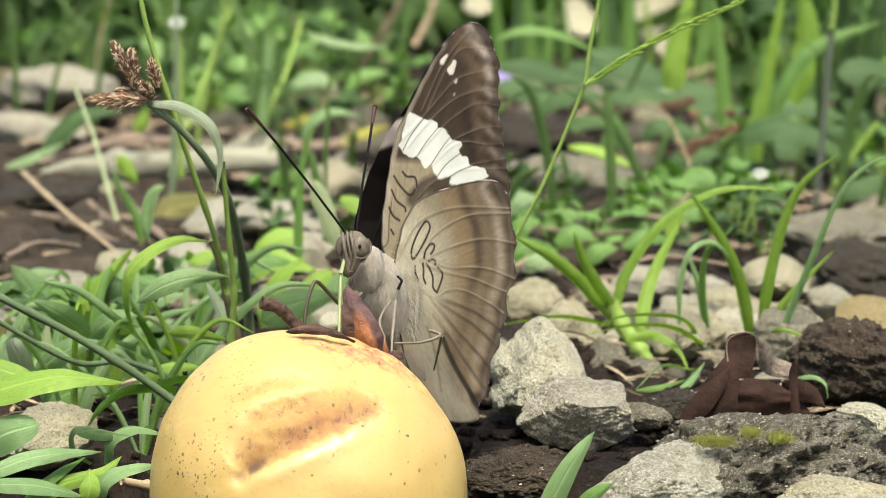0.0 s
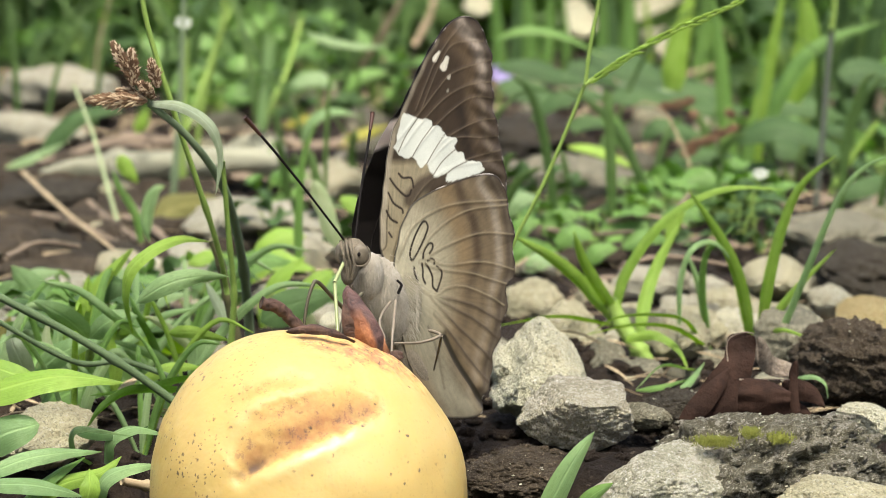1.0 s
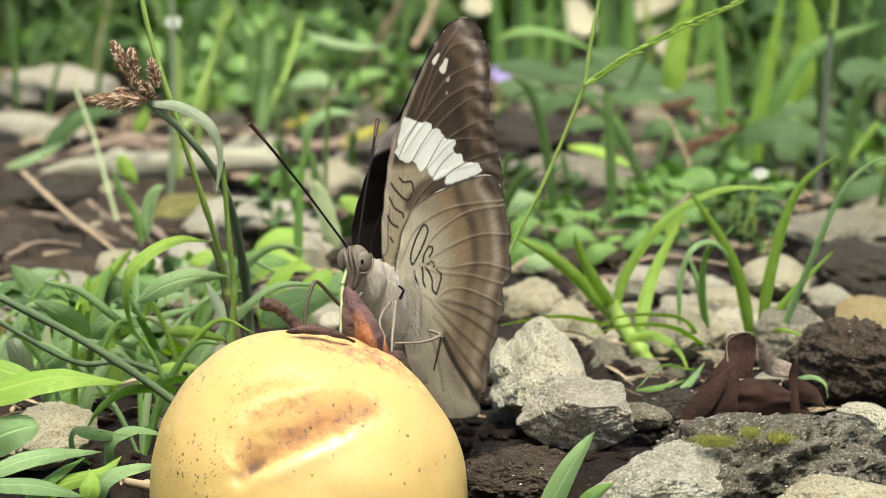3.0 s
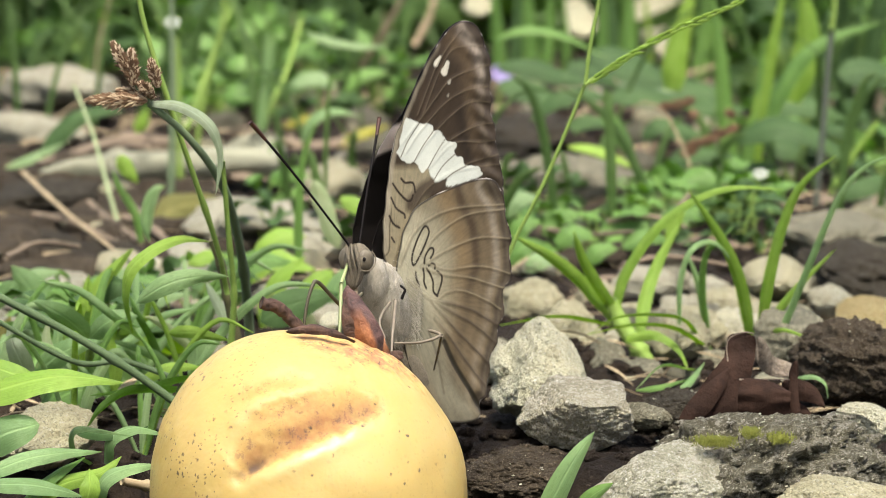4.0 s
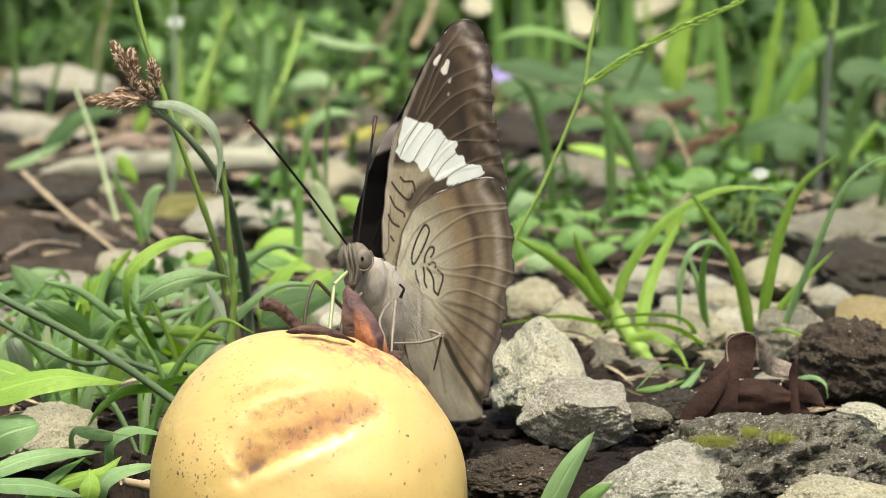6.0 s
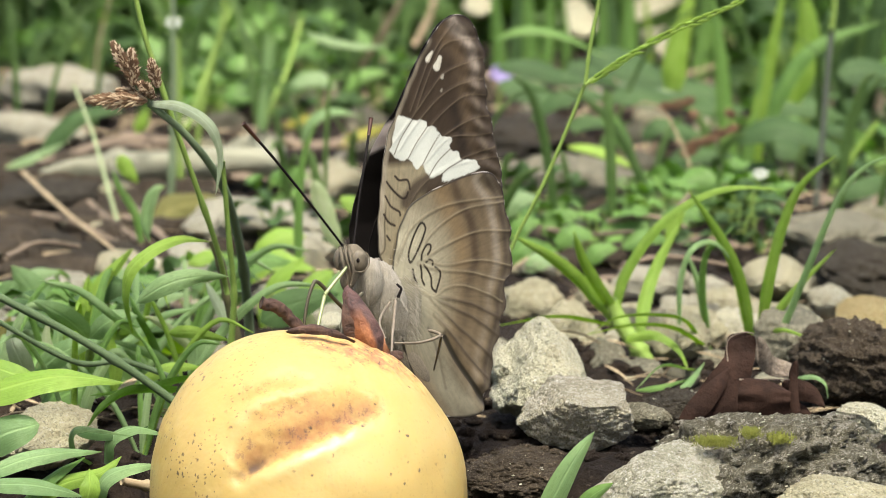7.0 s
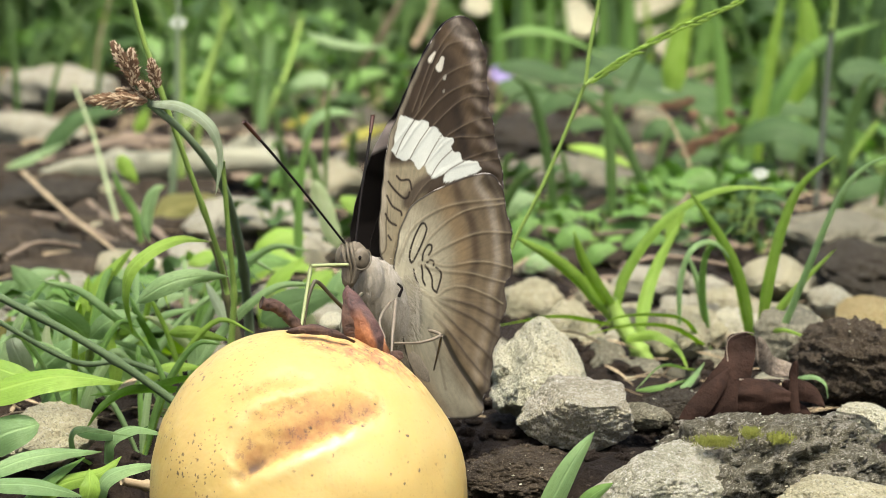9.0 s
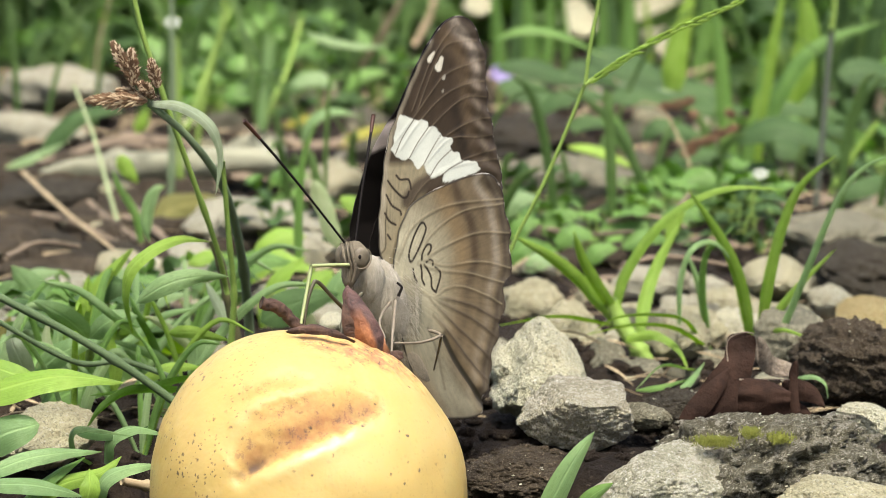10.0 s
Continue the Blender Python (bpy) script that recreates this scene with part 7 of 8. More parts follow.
            ([(0.15078, 0.523, 0.04237), (0.16378, 0.523, 0.04237), (0.18122, 0.523, 0.03804)], 0.014, DEEP, "lance", (40, 40)),
            ([(0.02087, 0.57, 0.05259), (0.0331, 0.57, 0.05666), (0.04898, 0.57, 0.05394), (0.06607, 0.57, 0.04534)], 0.0046, GREEN, "lance", (40, 50)),
            ([(0.02073, 0.52, 0.04472), (0.03368, 0.52, 0.04428), (0.04666, 0.52, 0.0404), (0.06094, 0.52, 0.03824)], 0.0095, DEEP, "lance", (35, 45)),
            ([(0.03307, 0.5, 0.02579), (0.04257, 0.5, 0.03365), (0.0542, 0.5, 0.03577), (0.06482, 0.5, 0.03216)], 0.0082, DEEP, "lance", (40, 50)),
            ([(0.08926, 0.369, -0.00309), (0.10516, 0.364, -0.00428), (0.12085, 0.36, 0.00357), (0.13862, 0.34, 0.00961)], 0.0022, DEEP, "grass", (40, 40))), ()),
        ("broadleaf_weed", "low green leaves behind the stones", (
            ([(0.01872, 0.27, 0.00331), (0.02274, 0.27, 0.00819), (0.02918, 0.27, 0.00982)], 0.007, GREEN, "lance", (30, 40)),
            ([(0.02324, 0.26, 0.0031), (0.028, 0.26, 0.00631), (0.03516, 0.26, 0.00599)], 0.0062, PALE_GREEN, "lance", (40, 40)),
            ([(0.03287, 0.28, 0.00687), (0.03693, 0.28, 0.01099), (0.04347, 0.28, 0.01049)], 0.006, GREEN, "oval", (30, 40)),
            ([(0.02033, 0.3, 0.00591), (0.02367, 0.3, 0.01099), (0.02954, 0.3, 0.01234)], 0.0068, GREEN, "lance", (30, 40)),
            ([(0.04132, 0.27, 0.00331), (0.04451, 0.27, 0.00738), (0.05015, 0.27, 0.00819)], 0.006, GREEN, "lance", (30, 40)),
            ([(0.02996, 0.31, 0.00632), (0.03503, 0.31, 0.01232), (0.04267, 0.31, 0.01318)], 0.0068, GREEN, "lance", (40, 40)),
            ([(0.04636, 0.3, 0.0076), (0.05303, 0.3, 0.01183), (0.06143, 0.3, 0.01099)], 0.0064, GREEN, "oval", (40, 40)),
            ([(0.05167, 0.28, 0.00687), (0.05818, 0.28, 0.01016), (0.06637, 0.28, 0.00852)], 0.0058, GREEN, "lance", (40, 40)),
            ([(0.01875, 0.34, 0.00783), (0.02315, 0.34, 0.01405), (0.03021, 0.34, 0.01494)], 0.0068, PALE_GREEN, "lance", (30, 40)),
            ([(0.06482, 0.32, 0.00851), (0.07167, 0.32, 0.01199), (0.08031, 0.32, 0.01025)], 0.006, GREEN, "lance", (40, 40))), ()),
        ("broadleaf_weed", "blurred green leaves behind the sedge", (
            ([(-0.14803, 0.48, 0.01347), (-0.14099, 0.48, 0.02222), (-0.13151, 0.48, 0.0295), (-0.11655, 0.48, 0.03137)], 0.0085, DEEP, "lance", (30, 40)),
            ([(-0.22758, 0.9, 0.00376), (-0.21845, 0.9, 0.00739), (-0.20778, 0.9, 0.01282)], 0.012, DEEP, "lance", (30, 40)),
            ([(-0.23342, 1.2, 0.02221), (-0.2149, 1.2, 0.02882), (-0.19653, 1.2, 0.02662)], 0.014, GREEN, "lance", (40, 40)),
            ([(-0.27396, 1.2, 0.02037), (-0.2572, 1.2, 0.02955), (-0.24068, 1.2, 0.02735)], 0.016, GREEN, "lance", (40, 40)),
            ([(-0.17264, 1.0, 0.032), (-0.15659, 1.0, 0.02393), (-0.142, 1.0, 0.02619)], 0.014, GREEN, "lance", (40, 40)),
            ([(-0.13511, 0.8, 0.01672), (-0.12246, 0.8, 0.02369), (-0.10853, 0.8, 0.0223)], 0.012, GREEN, "lance", (40, 40)),
            ([(-0.13659, 0.9, 0.03689), (-0.12398, 0.9, 0.03449), (-0.11566, 0.9, 0.02547)], 0.01, GREEN, "lance", (40, 40)),
            ([(-0.11399, 0.9, 0.03989), (-0.10041, 0.9, 0.04439), (-0.08832, 0.9, 0.05188)], 0.012, GREEN, "lance", (40, 40)),
            ([(-0.10707, 0.8, 0.02787), (-0.09868, 0.8, 0.0301), (-0.0898, 0.8, 0.02565)], 0.01, GREEN, "lance", (40, 40)),
            ([(-0.09988, 0.7, 0.01978), (-0.09214, 0.7, 0.02363), (-0.08445, 0.7, 0.02235)], 0.01, GREEN, "lance", (40, 40)),
            ([(-0.06902, 0.7, 0.0262), (-0.05746, 0.7, 0.02876), (-0.04722, 0.7, 0.02414)], 0.009, PALE_GREEN, "lance", (40, 40)),
            ([(-0.07916, 0.8, 0.03066), (-0.07075, 0.8, 0.03678), (-0.05678, 0.8, 0.04401)], 0.009, GREEN, "lance", (40, 40)),
            ([(-0.04466, 0.7, 0.02235), (-0.03693, 0.7, 0.03005), (-0.0241, 0.7, 0.03184)], 0.008, GREEN, "lance", (40, 40)),
            ([(-0.04933, 0.9, 0.03989), (-0.03731, 0.9, 0.03449), (-0.0253, 0.9, 0.02487)], 0.009, GREEN, "lance", (40, 40)),
            ([(-0.1154, 0.5, 0.02154), (-0.11279, 0.5, 0.02579), (-0.11058, 0.5, 0.0311)], 0.005, FRESH, "lance", (10, 10)),
            ([(-0.07584, 0.2, 0.02041), (-0.07572, 0.2, 0.02773), (-0.07377, 0.2, 0.03239), (-0.07129, 0.2, 0.03356)], 0.0036, PALE_GREEN, "lance", (20, 20)),
            ([(-0.0342, 0.22, 0.03321), (-0.03126, 0.22, 0.02539), (-0.02757, 0.22, 0.01785)], 0.005, PALE_LEAF, "lance", (0, 0)),
            ([(0.06204, 0.25, 0.01243), (0.06432, 0.25, 0.01795), (0.06738, 0.25, 0.02346)], 0.0036, FRESH, "lance", (10, 10)),
            ([(-0.09301, 0.277, 0.03423), (-0.09065, 0.277, 0.03017), (-0.08747, 0.277, 0.02609)], 0.0046, FRESH, "lance", (0, 0)),
            ([(-0.05696, 0.6, 0.05437), (-0.04648, 0.6, 0.05064), (-0.03364, 0.6, 0.04831), (-0.02196, 0.6, 0.04877)], 0.0042, PALE_GREEN, "lance", (40, 40)),
            ([(-0.05096, 0.47, 0.02062), (-0.04762, 0.47, 0.02804), (-0.0398, 0.47, 0.03174), (-0.02955, 0.47, 0.03009)], 0.0046, BLUISH, "lance", (40, 40)),
            ([(-0.15791, 0.46, 0.01213), (-0.15033, 0.46, 0.01458), (-0.14211, 0.46, 0.01826), (-0.13534, 0.46, 0.02152)], 0.0042, PALE_GREEN, "lance", (40, 40)),
            ([(-0.05585, 0.198, 0.00014), (-0.04989, 0.198, 0.01336), (-0.03829, 0.198, 0.01409)], 0.0076, GREEN, "lance", (30, 40)),
            ([(-0.05348, 0.224, 0.00515), (-0.04587, 0.224, 0.01125), (-0.03382, 0.224, 0.0082)], 0.0084, FRESH, "lance", (40, 50)),
            ([(-0.04372, 0.17, -0.00101), (-0.04294, 0.17, 0.00744), (-0.03941, 0.17, 0.01446), (-0.03382, 0.17, 0.01936)], 0.0062, FRESH, "lance", (30, 40)),
            ([(-0.03069, 0.16, -0.0007), (-0.03337, 0.16, 0.00623), (-0.03881, 0.16, 0.01038), (-0.04495, 0.16, 0.01107)], 0.006, PALE_LEAF, "lance", (40, 50)),
            ([(-0.02561, 0.17, 0.0004), (-0.02696, 0.17, 0.00744), (-0.02554, 0.17, 0.01306), (-0.02247, 0.17, 0.01727)], 0.0058, BLUISH, "lance", (20, 20)),
            ([(-0.03731, 0.18, 0.00303), (-0.03302, 0.18, 0.01017), (-0.02735, 0.18, 0.01445)], 0.006, FRESH, "oval", (30, 40)),
            ([(-0.05237, 0.25, 0.00768), (-0.04605, 0.25, 0.01322), (-0.03821, 0.25, 0.01401)], 0.007, FRESH, "oval", (30, 40)),
            ([(-0.02666, 0.198, 0.01775), (-0.02952, 0.198, 0.02505), (-0.03292, 0.198, 0.03552)], 0.0046, PALE_LEAF, "lance", (0, 0)),
            ([(-0.03916, 0.238, 0.00622), (-0.03937, 0.238, 0.01865), (-0.03817, 0.238, 0.03564), (-0.03426, 0.238, 0.04716)], 0.0025, GREEN, "grass", (0, 0)),
            ([(-0.02934, 0.264, 0.02347), (-0.02298, 0.264, 0.02026), (-0.01501, 0.264, 0.01543)], 0.005, FRESH, "lance", (20, 30)),
            ([(-0.06742, 0.132, 0.02782), (-0.06863, 0.132, 0.03305), (-0.06725, 0.132, 0.03892), (-0.06372, 0.132, 0.04088)], 0.0019, BLUISH, "lance", (30, 10)),
            ([(-0.08535, 0.264, 0.0106), (-0.08682, 0.264, 0.01865), (-0.09147, 0.264, 0.02667), (-0.09298, 0.264, 0.03148)], 0.0025, GREEN, "grass", (0, 0)),
            ([(-0.04226, 0.132, 0.0094), (-0.03441, 0.132, 0.01336), (-0.02397, 0.132, 0.01599)], 0.0084, DEEP, "lance", (20, 20))), ()),
        ("broadleaf_weed", "green leaves low behind the grass", (
            ([(-0.07194, 0.14, 0.00917), (-0.06659, 0.14, 0.01318), (-0.0593, 0.14, 0.01479)], 0.0042, PALE_GREEN, "lance", (30, 40)),
            ([(-0.06949, 0.13, 0.00524), (-0.06293, 0.13, 0.00841), (-0.05488, 0.13, 0.00762)], 0.0045, PALE_GREEN, "lance", (40, 40)),
            ([(-0.06606, 0.2, 0.01279), (-0.06021, 0.2, 0.01528), (-0.05411, 0.2, 0.01425)], 0.0045, FRESH, "lance", (40, 40)),
            ([(-0.07975, 0.16, 0.01384), (-0.07532, 0.16, 0.01728), (-0.07114, 0.16, 0.02279)], 0.0034, PALE_GREEN, "lance", (20, 20)),
            ([(-0.05974, 0.1, 0.00523), (-0.0545, 0.1, 0.00936), (-0.04783, 0.1, 0.01086)], 0.0042, PALE_GREEN, "lance", (40, 40)),
            ([(-0.10472, 0.17, 0.01025), (-0.10047, 0.17, 0.01446), (-0.0935, 0.17, 0.01587)], 0.0048, PALE_GREEN, "lance", (40, 40)),
            ([(-0.07825, 0.1, 0.00585), (-0.07322, 0.1, 0.01086), (-0.06703, 0.1, 0.01273)], 0.0042, FRESH, "lance", (30, 40)),
            ([(-0.09182, 0.1, 0.00585), (-0.08421, 0.1, 0.01585), (-0.08291, 0.1, 0.01958)], 0.012, GREEN, "lance", (10, 10)),
            ([(-0.06194, 0.12, 0.00228), (-0.07197, 0.1, 0.0121), (-0.0814, 0.09, 0.01989)], 0.009, BLUISH, "lance", (40, 30)),
            ([(-0.08941, 0.1, 0.00334), (-0.07922, 0.09, 0.00764), (-0.07071, 0.09, 0.00948)], 0.012, BLUISH, "lance", (40, 40)),
            ([(-0.07815, 0.1, 0.01086), (-0.07703, 0.1, 0.01834), (-0.07728, 0.1, 0.02455)], 0.005, FRESH, "grass", (10, 10)),
            ([(-0.07683, 0.1, 0.01585), (-0.07487, 0.1, 0.02207), (-0.06735, 0.1, 0.03075)], 0.0042, FRESH, "grass", (10, 10)),
            ([(-0.09838, 0.14, 0.00944), (-0.09562, 0.14, 0.01478), (-0.10075, 0.14, 0.02145)], 0.01, BLUISH, "lance", (30, 10)),
            ([(-0.08129, 0.08, 0.00943), (-0.08595, 0.08, 0.01424), (-0.09298, 0.08, 0.01785)], 0.008, GREEN, "lance", (30, 30)),
            ([(-0.06187, 0.12, 0.00747), (-0.067, 0.11, 0.0117), (-0.07569, 0.1, 0.01086)], 0.008, DEEP, "lance", (40, 40)),
            ([(-0.05109, 0.1, 0.00585), (-0.056, 0.1, 0.00835), (-0.06708, 0.1, 0.00961)], 0.009, FRESH, "lance", (50, 50)),
            ([(-0.0466, 0.12, 0.00098), (-0.05554, 0.12, 0.00228), (-0.05796, 0.12, 0.01264)], 0.012, GREEN, "lance", (50, 20)),
            ([(-0.08138, 0.05, 0.0011), (-0.07451, 0.05, 0.00796), (-0.06551, 0.05, 0.0091)], 0.007, GREEN, "lance", (50, 20)),
            ([(-0.07373, 0.06, 0.00603), (-0.06676, 0.06, 0.01184), (-0.0599, 0.06, 0.01184)], 0.01, GREEN, "lance", (50, 20)),
            ([(-0.08615, 0.04, 0.011), (-0.08109, 0.05, 0.01479), (-0.08547, 0.05, 0.01933)], 0.008, GREEN, "lance", (50, 20))), ()),
    )
    tall = None
    for name, label, blades, stalks in rows:
        at = (blades or stalks)[0][0][0]
        made_plant = grass_plant(name, at, blades, label, "weed" if "weed" in name else "grass", "weeds behind", stalks)
        tall = made_plant if name == "tall_stalk" else tall
    # nodding brown seed heads
    at = (0.08845, 0.42, 0.03232)
    root = thing("seeding_grass", at, "blurred brown grass seed heads", "grass", "weeds behind")
    for k, (a, b) in enumerate((((0.086412, 0.42, 0.039889), (0.081399, 0.42, 0.03795)), ((0.082552, 0.42, 0.038726), (0.07792, 0.42, 0.037173)), ((0.078686, 0.42, 0.03795), (0.07366, 0.42, 0.036785)), ((0.086851, 0.42, 0.036009), (0.084953, 0.42, 0.032901)), ((0.10007, 0.42, 0.033678), (0.096932, 0.42, 0.036009)), ((0.10128, 0.42, 0.030957), (0.096277, 0.42, 0.027844)), ((0.098195, 0.42, 0.029401), (0.092799, 0.42, 0.026676)), ((0.093964, 0.42, 0.026676), (0.088549, 0.42, 0.025118)), ((0.090486, 0.42, 0.025508), (0.083904, 0.42, 0.023949)), ((0.087804, 0.42, 0.02278), (0.081612, 0.42, 0.02083)))):
        spikelet(a, b, 0.0026, root, HUSK, HUSK, 20 + k, at, "brown seed spike")
    # the seeds on the slanting spike
    pts = glide([(0.02889, 0.069, 0.0684), (0.03618, 0.069, 0.07356), (0.04755, 0.069, 0.07984), (0.05982, 0.069, 0.08496)], 40)
    rnd = random.Random(3)
    root = thing("seed_row", pts[0], "row of tiny green grass seeds along a slanting stalk", "grass")
    for k, p in enumerate(pts[2:-1]):
        d = np.array((0.0026, 0, 0.0011)) + np.array((rnd.gauss(0, 0.0002), 0, rnd.gauss(0, 0.0003)))
        off = np.array((0, -0.0004, 0.0004 if k % 2 else -0.0004))
        made("seed", blade([p + off, p + off + d * 0.5, p + off + d], 0.0007, "lance", 6, (20, 20), 0.3, 0.0002), FRESH, root, "", pts[0])
    # small flowers
    pet = Nodes("violet_petal", 0.6, 0.3).colour((0.27, 0.23, 0.42)).mat
    white = Nodes("white_petal", 0.6, 0.3).colour((0.36, 0.4, 0.32)).mat
    for c, m, label, size in ((np.array((0.02901, 0.8, 0.02509)), pet, "tiny violet flower in the weeds", 0.0065), (np.array((-0.09566, 0.45, 0.06489)), white, "tiny whitish flower head on a stalk", 0.0032), (np.array((0.09391, 0.3, 0.0265)), white, "tiny whitish flower above the grass", 0.0025)):
        on_tall = size == 0.0032
        root = tall if on_tall else thing("flower", c, label, "flower")
        base = np.array(root.location)
        for k in range(6):
            g = k * math.pi / 3 + 0.3
            d = np.array((math.cos(g), -0.3, math.sin(g) * 0.7)) * size
            made("petal", blade([c * 1, c + d * 0.5, c + d], size * 0.75, "oval", 8, (10, 10), 0.2, 0.0002), m, root, "", base)
        if on_tall:
            continue
        made("stem", tube([c, c - np.array((0.002, 0, size * 4)), c - np.array((0.0, 0, size * 9))], size * 0.1, size * 0.12, 10, 6), GREEN_STEM, root, "", base)
    return tall


TALL = build_far_plants()


def in_clearing(x, y, pad=0.0):
    """Bare gaps in the growth, before the boulders standing in for sunlit patches."""
    if 0.3 < y < 0.72 and -0.165 < x / (y + 0.44) < -0.075:
        return True
    if 0.46 < y < 0.85 and 0.012 < x / (y + 0.44) < 0.054:
        return True
    return 0.6 < y < 1.45 and min(abs(x / (y + 0.44) - k) for k in (0.013, 0.09, 0.0512)) < 0.0155 + pad


def build_thin_grass():
    """Slender blades and stems that stand all through the weeds."""
    rnd = random.Random(63)
    for name, m, count, label in (("thin_grass", MEADOW, 130, "slender green grass through the weeds"), ("dry_stems", STRAW, 7, "slender dry stems through the weeds")):
        pieces = []
        while len(pieces) < count:
            y = rnd.uniform(0.3, 1.25)
            r = rnd.uniform(-0.18, 0.18)
            if in_clearing(r * (y + 0.44), y, 0.012) or (-0.18 < r < -0.1 and y < 0.7 and rnd.random() < 0.7) or (0.015 < r < 0.05 and 0.45 < y < 0.75) or (r > 0.1 and y < 0.38):
                continue
            x = r * (y + 0.44)
            h = rnd.uniform(0.02, 0.08) * (0.5 + 0.7 * y)
            g = rnd.uniform(0, 6.28)
            d = np.array((math.cos(g), math.sin(g) * 0.5, 0)) * h * rnd.uniform(0.2, 1.0)
            b = np.array((x, y, ground_height(x, y) - 0.004))
            pieces.append(blade([b, b + d * 0.25 + np.array((0, 0, h * 0.6)), b + d * 0.6 + np.array((0, 0, h * 0.95)), b + d + np.array((0, 0, h * rnd.uniform(0.75, 1.1)))], rnd.uniform(0.0012, 0.005) * (0.6 + 0.5 * y) * (1 if m is MEADOW else 0.28), "grass", 9, (rnd.uniform(-60, 60), 0), 0.3, 0.0001))
        v, f, a = joined(*pieces)
        tagged(new(name, mesh_of(name, v, f, m, True, a)), label, "grass", "", "stuff")


build_thin_grass()


def build_scatter():
    """Low weeds and grass tufts: a few built once, then copied over the ground."""
    rnd = random.Random(12)
    kinds = []
    for k in range(6):
        m = (DEEP, GREEN, DEEP, GREEN, DEEP, GREEN)[k]
        root = thing("ground_weed", (0, 0, -5), "low creeping weed with oval green leaves", "weed", "creeping weeds")
        for _ in range(9 + k):
            g, tall = rnd.uniform(0, 2 * math.pi), rnd.uniform(0.006, 0.034)
            reach = rnd.uniform(0.008, 0.03)
            b = np.array((math.cos(g), math.sin(g), 0)) * reach * 0.6 + np.array((0, 0, tall))
            e = np.array((math.cos(g), math.sin(g), rnd.uniform(-0.3, 0.3))) * rnd.uniform(0.014, 0.026) + b
            mid = (b + e) / 2 + np.array((0, 0, 0.003))
            lf = made("leaf", blade([b, mid, e], rnd.uniform(0.009, 0.016), "oval" if k % 2 else "lance", 7, (80, 80) if abs(math.cos(g)) > 0.5 else (30, 60), 0.2, 0.00012, 0.03), m, root)
            made("stalk", tube([np.array((0, 0, -0.004)), b * 0.6, b], 0.0006, 0.0005, 6, 5), GREEN_STEM, lf)
        kinds.append(root)
    tufts = []
    for k in range(5):
        m = (DEEP, GREEN, DEEP, GREEN, DEEP)[k]
        root = thing("grass_clump", (0, 0, -5), "clump of narrow green grass blades", "grass", "grass clumps")
        for _ in range(11):
            g, h, out = rnd.uniform(0, 2 * math.pi), rnd.uniform(0.04, 0.12), rnd.uniform(0.01, 0.06)
            d = np.array((math.cos(g), math.sin(g), 0))
            made("blade", blade([np.array((0, 0, -0.005)) + d * 0.004, d * out * 0.3 + np.array((0, 0, h * 0.6)), d * out * 0.75 + np.array((0, 0, h)), d * out * 1.3 + np.array((0, 0, h * rnd.uniform(0.7, 1.1)))], rnd.uniform(0.003, 0.006), "grass", 10, (rnd.uniform(-60, 60), 0), 0.3, 0.0001), m, root)
        tufts.append(root)
    def put(root, x, y, s):
        if in_clearing(x, y, 0.022 * s / (y + 0.44)):
            return
        ob = copy_thing(root, pose(x, y, ground_height(x, y), 0, 0, rnd.uniform(0, 360)))
        ob.scale = (s, s, s)
    # creeping weeds: denser on the two sides, sparser over the bare soil
    for x0, x1, y0, y1, count, s0, s1 in ((0.02, 0.1, 0.29, 0.4, 20, 0.32, 0.55), (-0.12, -0.05, 0.12, 0.24, 8, 0.35, 0.55), (-0.07, 0.0, 0.28, 0.42, 6, 0.4, 0.6), (0.12, 0.2, 0.4, 0.6, 5, 0.5, 0.8), (0.06, 0.26, 0.6, 0.95, 18, 0.8, 1.4), (-0.16, 0.02, 0.72, 1.1, 16, 0.5, 1.0), (0.05, 0.26, 0.5, 0.8, 14, 0.4, 0.8), (0.0, 0.3, 0.85, 1.2, 20, 0.8, 1.4), (-0.3, 0.35, 1.1, 1.7, 44, 1.1, 2.2), (-0.32, 0.0, 0.95, 1.5, 30, 0.7, 1.3), (-0.16, -0.06, 0.06, 0.13, 5, 0.4, 0.6)):
        for _ in range(count):
            put(rnd.choice(kinds), rnd.uniform(x0, x1), rnd.uniform(y0, y1), rnd.uniform(s0, s1))
    for x0, x1, y0, y1, count, s0, s1 in ((0.03, 0.35, 0.95, 1.6, 20, 0.9, 2.0), (-0.3, 0.03, 1.1, 1.6, 5, 0.6, 1.2), (0.08, 0.3, 0.65, 0.95, 9, 0.7, 1.2), (0.02, 0.3, 1.0, 1.25, 16, 1.3, 2.2), (-0.12, 0.0, 0.8, 0.98, 4, 0.5, 0.9)):
        for _ in range(count):
            put(rnd.choice(tufts), rnd.uniform(x0, x1), rnd.uniform(y0, y1), rnd.uniform(s0, s1))
    for root in kinds + tufts:
        for o in (*root.children_recursive, root):
            bpy.data.objects.remove(o)
    # the dense growth beyond, nobody could count it
    pieces = []
    for _ in range(4600):
        y = 1.25 + 3.2 * rnd.random() ** 1.5
        x = rnd.uniform(-0.24, 0.24) * (y + 0.6)
        if in_clearing(x, y) or (y < 1.43 and -0.01 < x / (y + 0.44) < 0.125):
            continue
        z0 = ground_height(x, y) - 0.02
        h = rnd.uniform(0.05, 0.42) * (0.35 + 0.3 * y)
        g = rnd.uniform(0, 6.28)
        d = np.array((math.cos(g), math.sin(g) * 0.6, 0))
        b = np.array((x, y, z0))
        leafy = x < 0.05 * (y + 0.44)
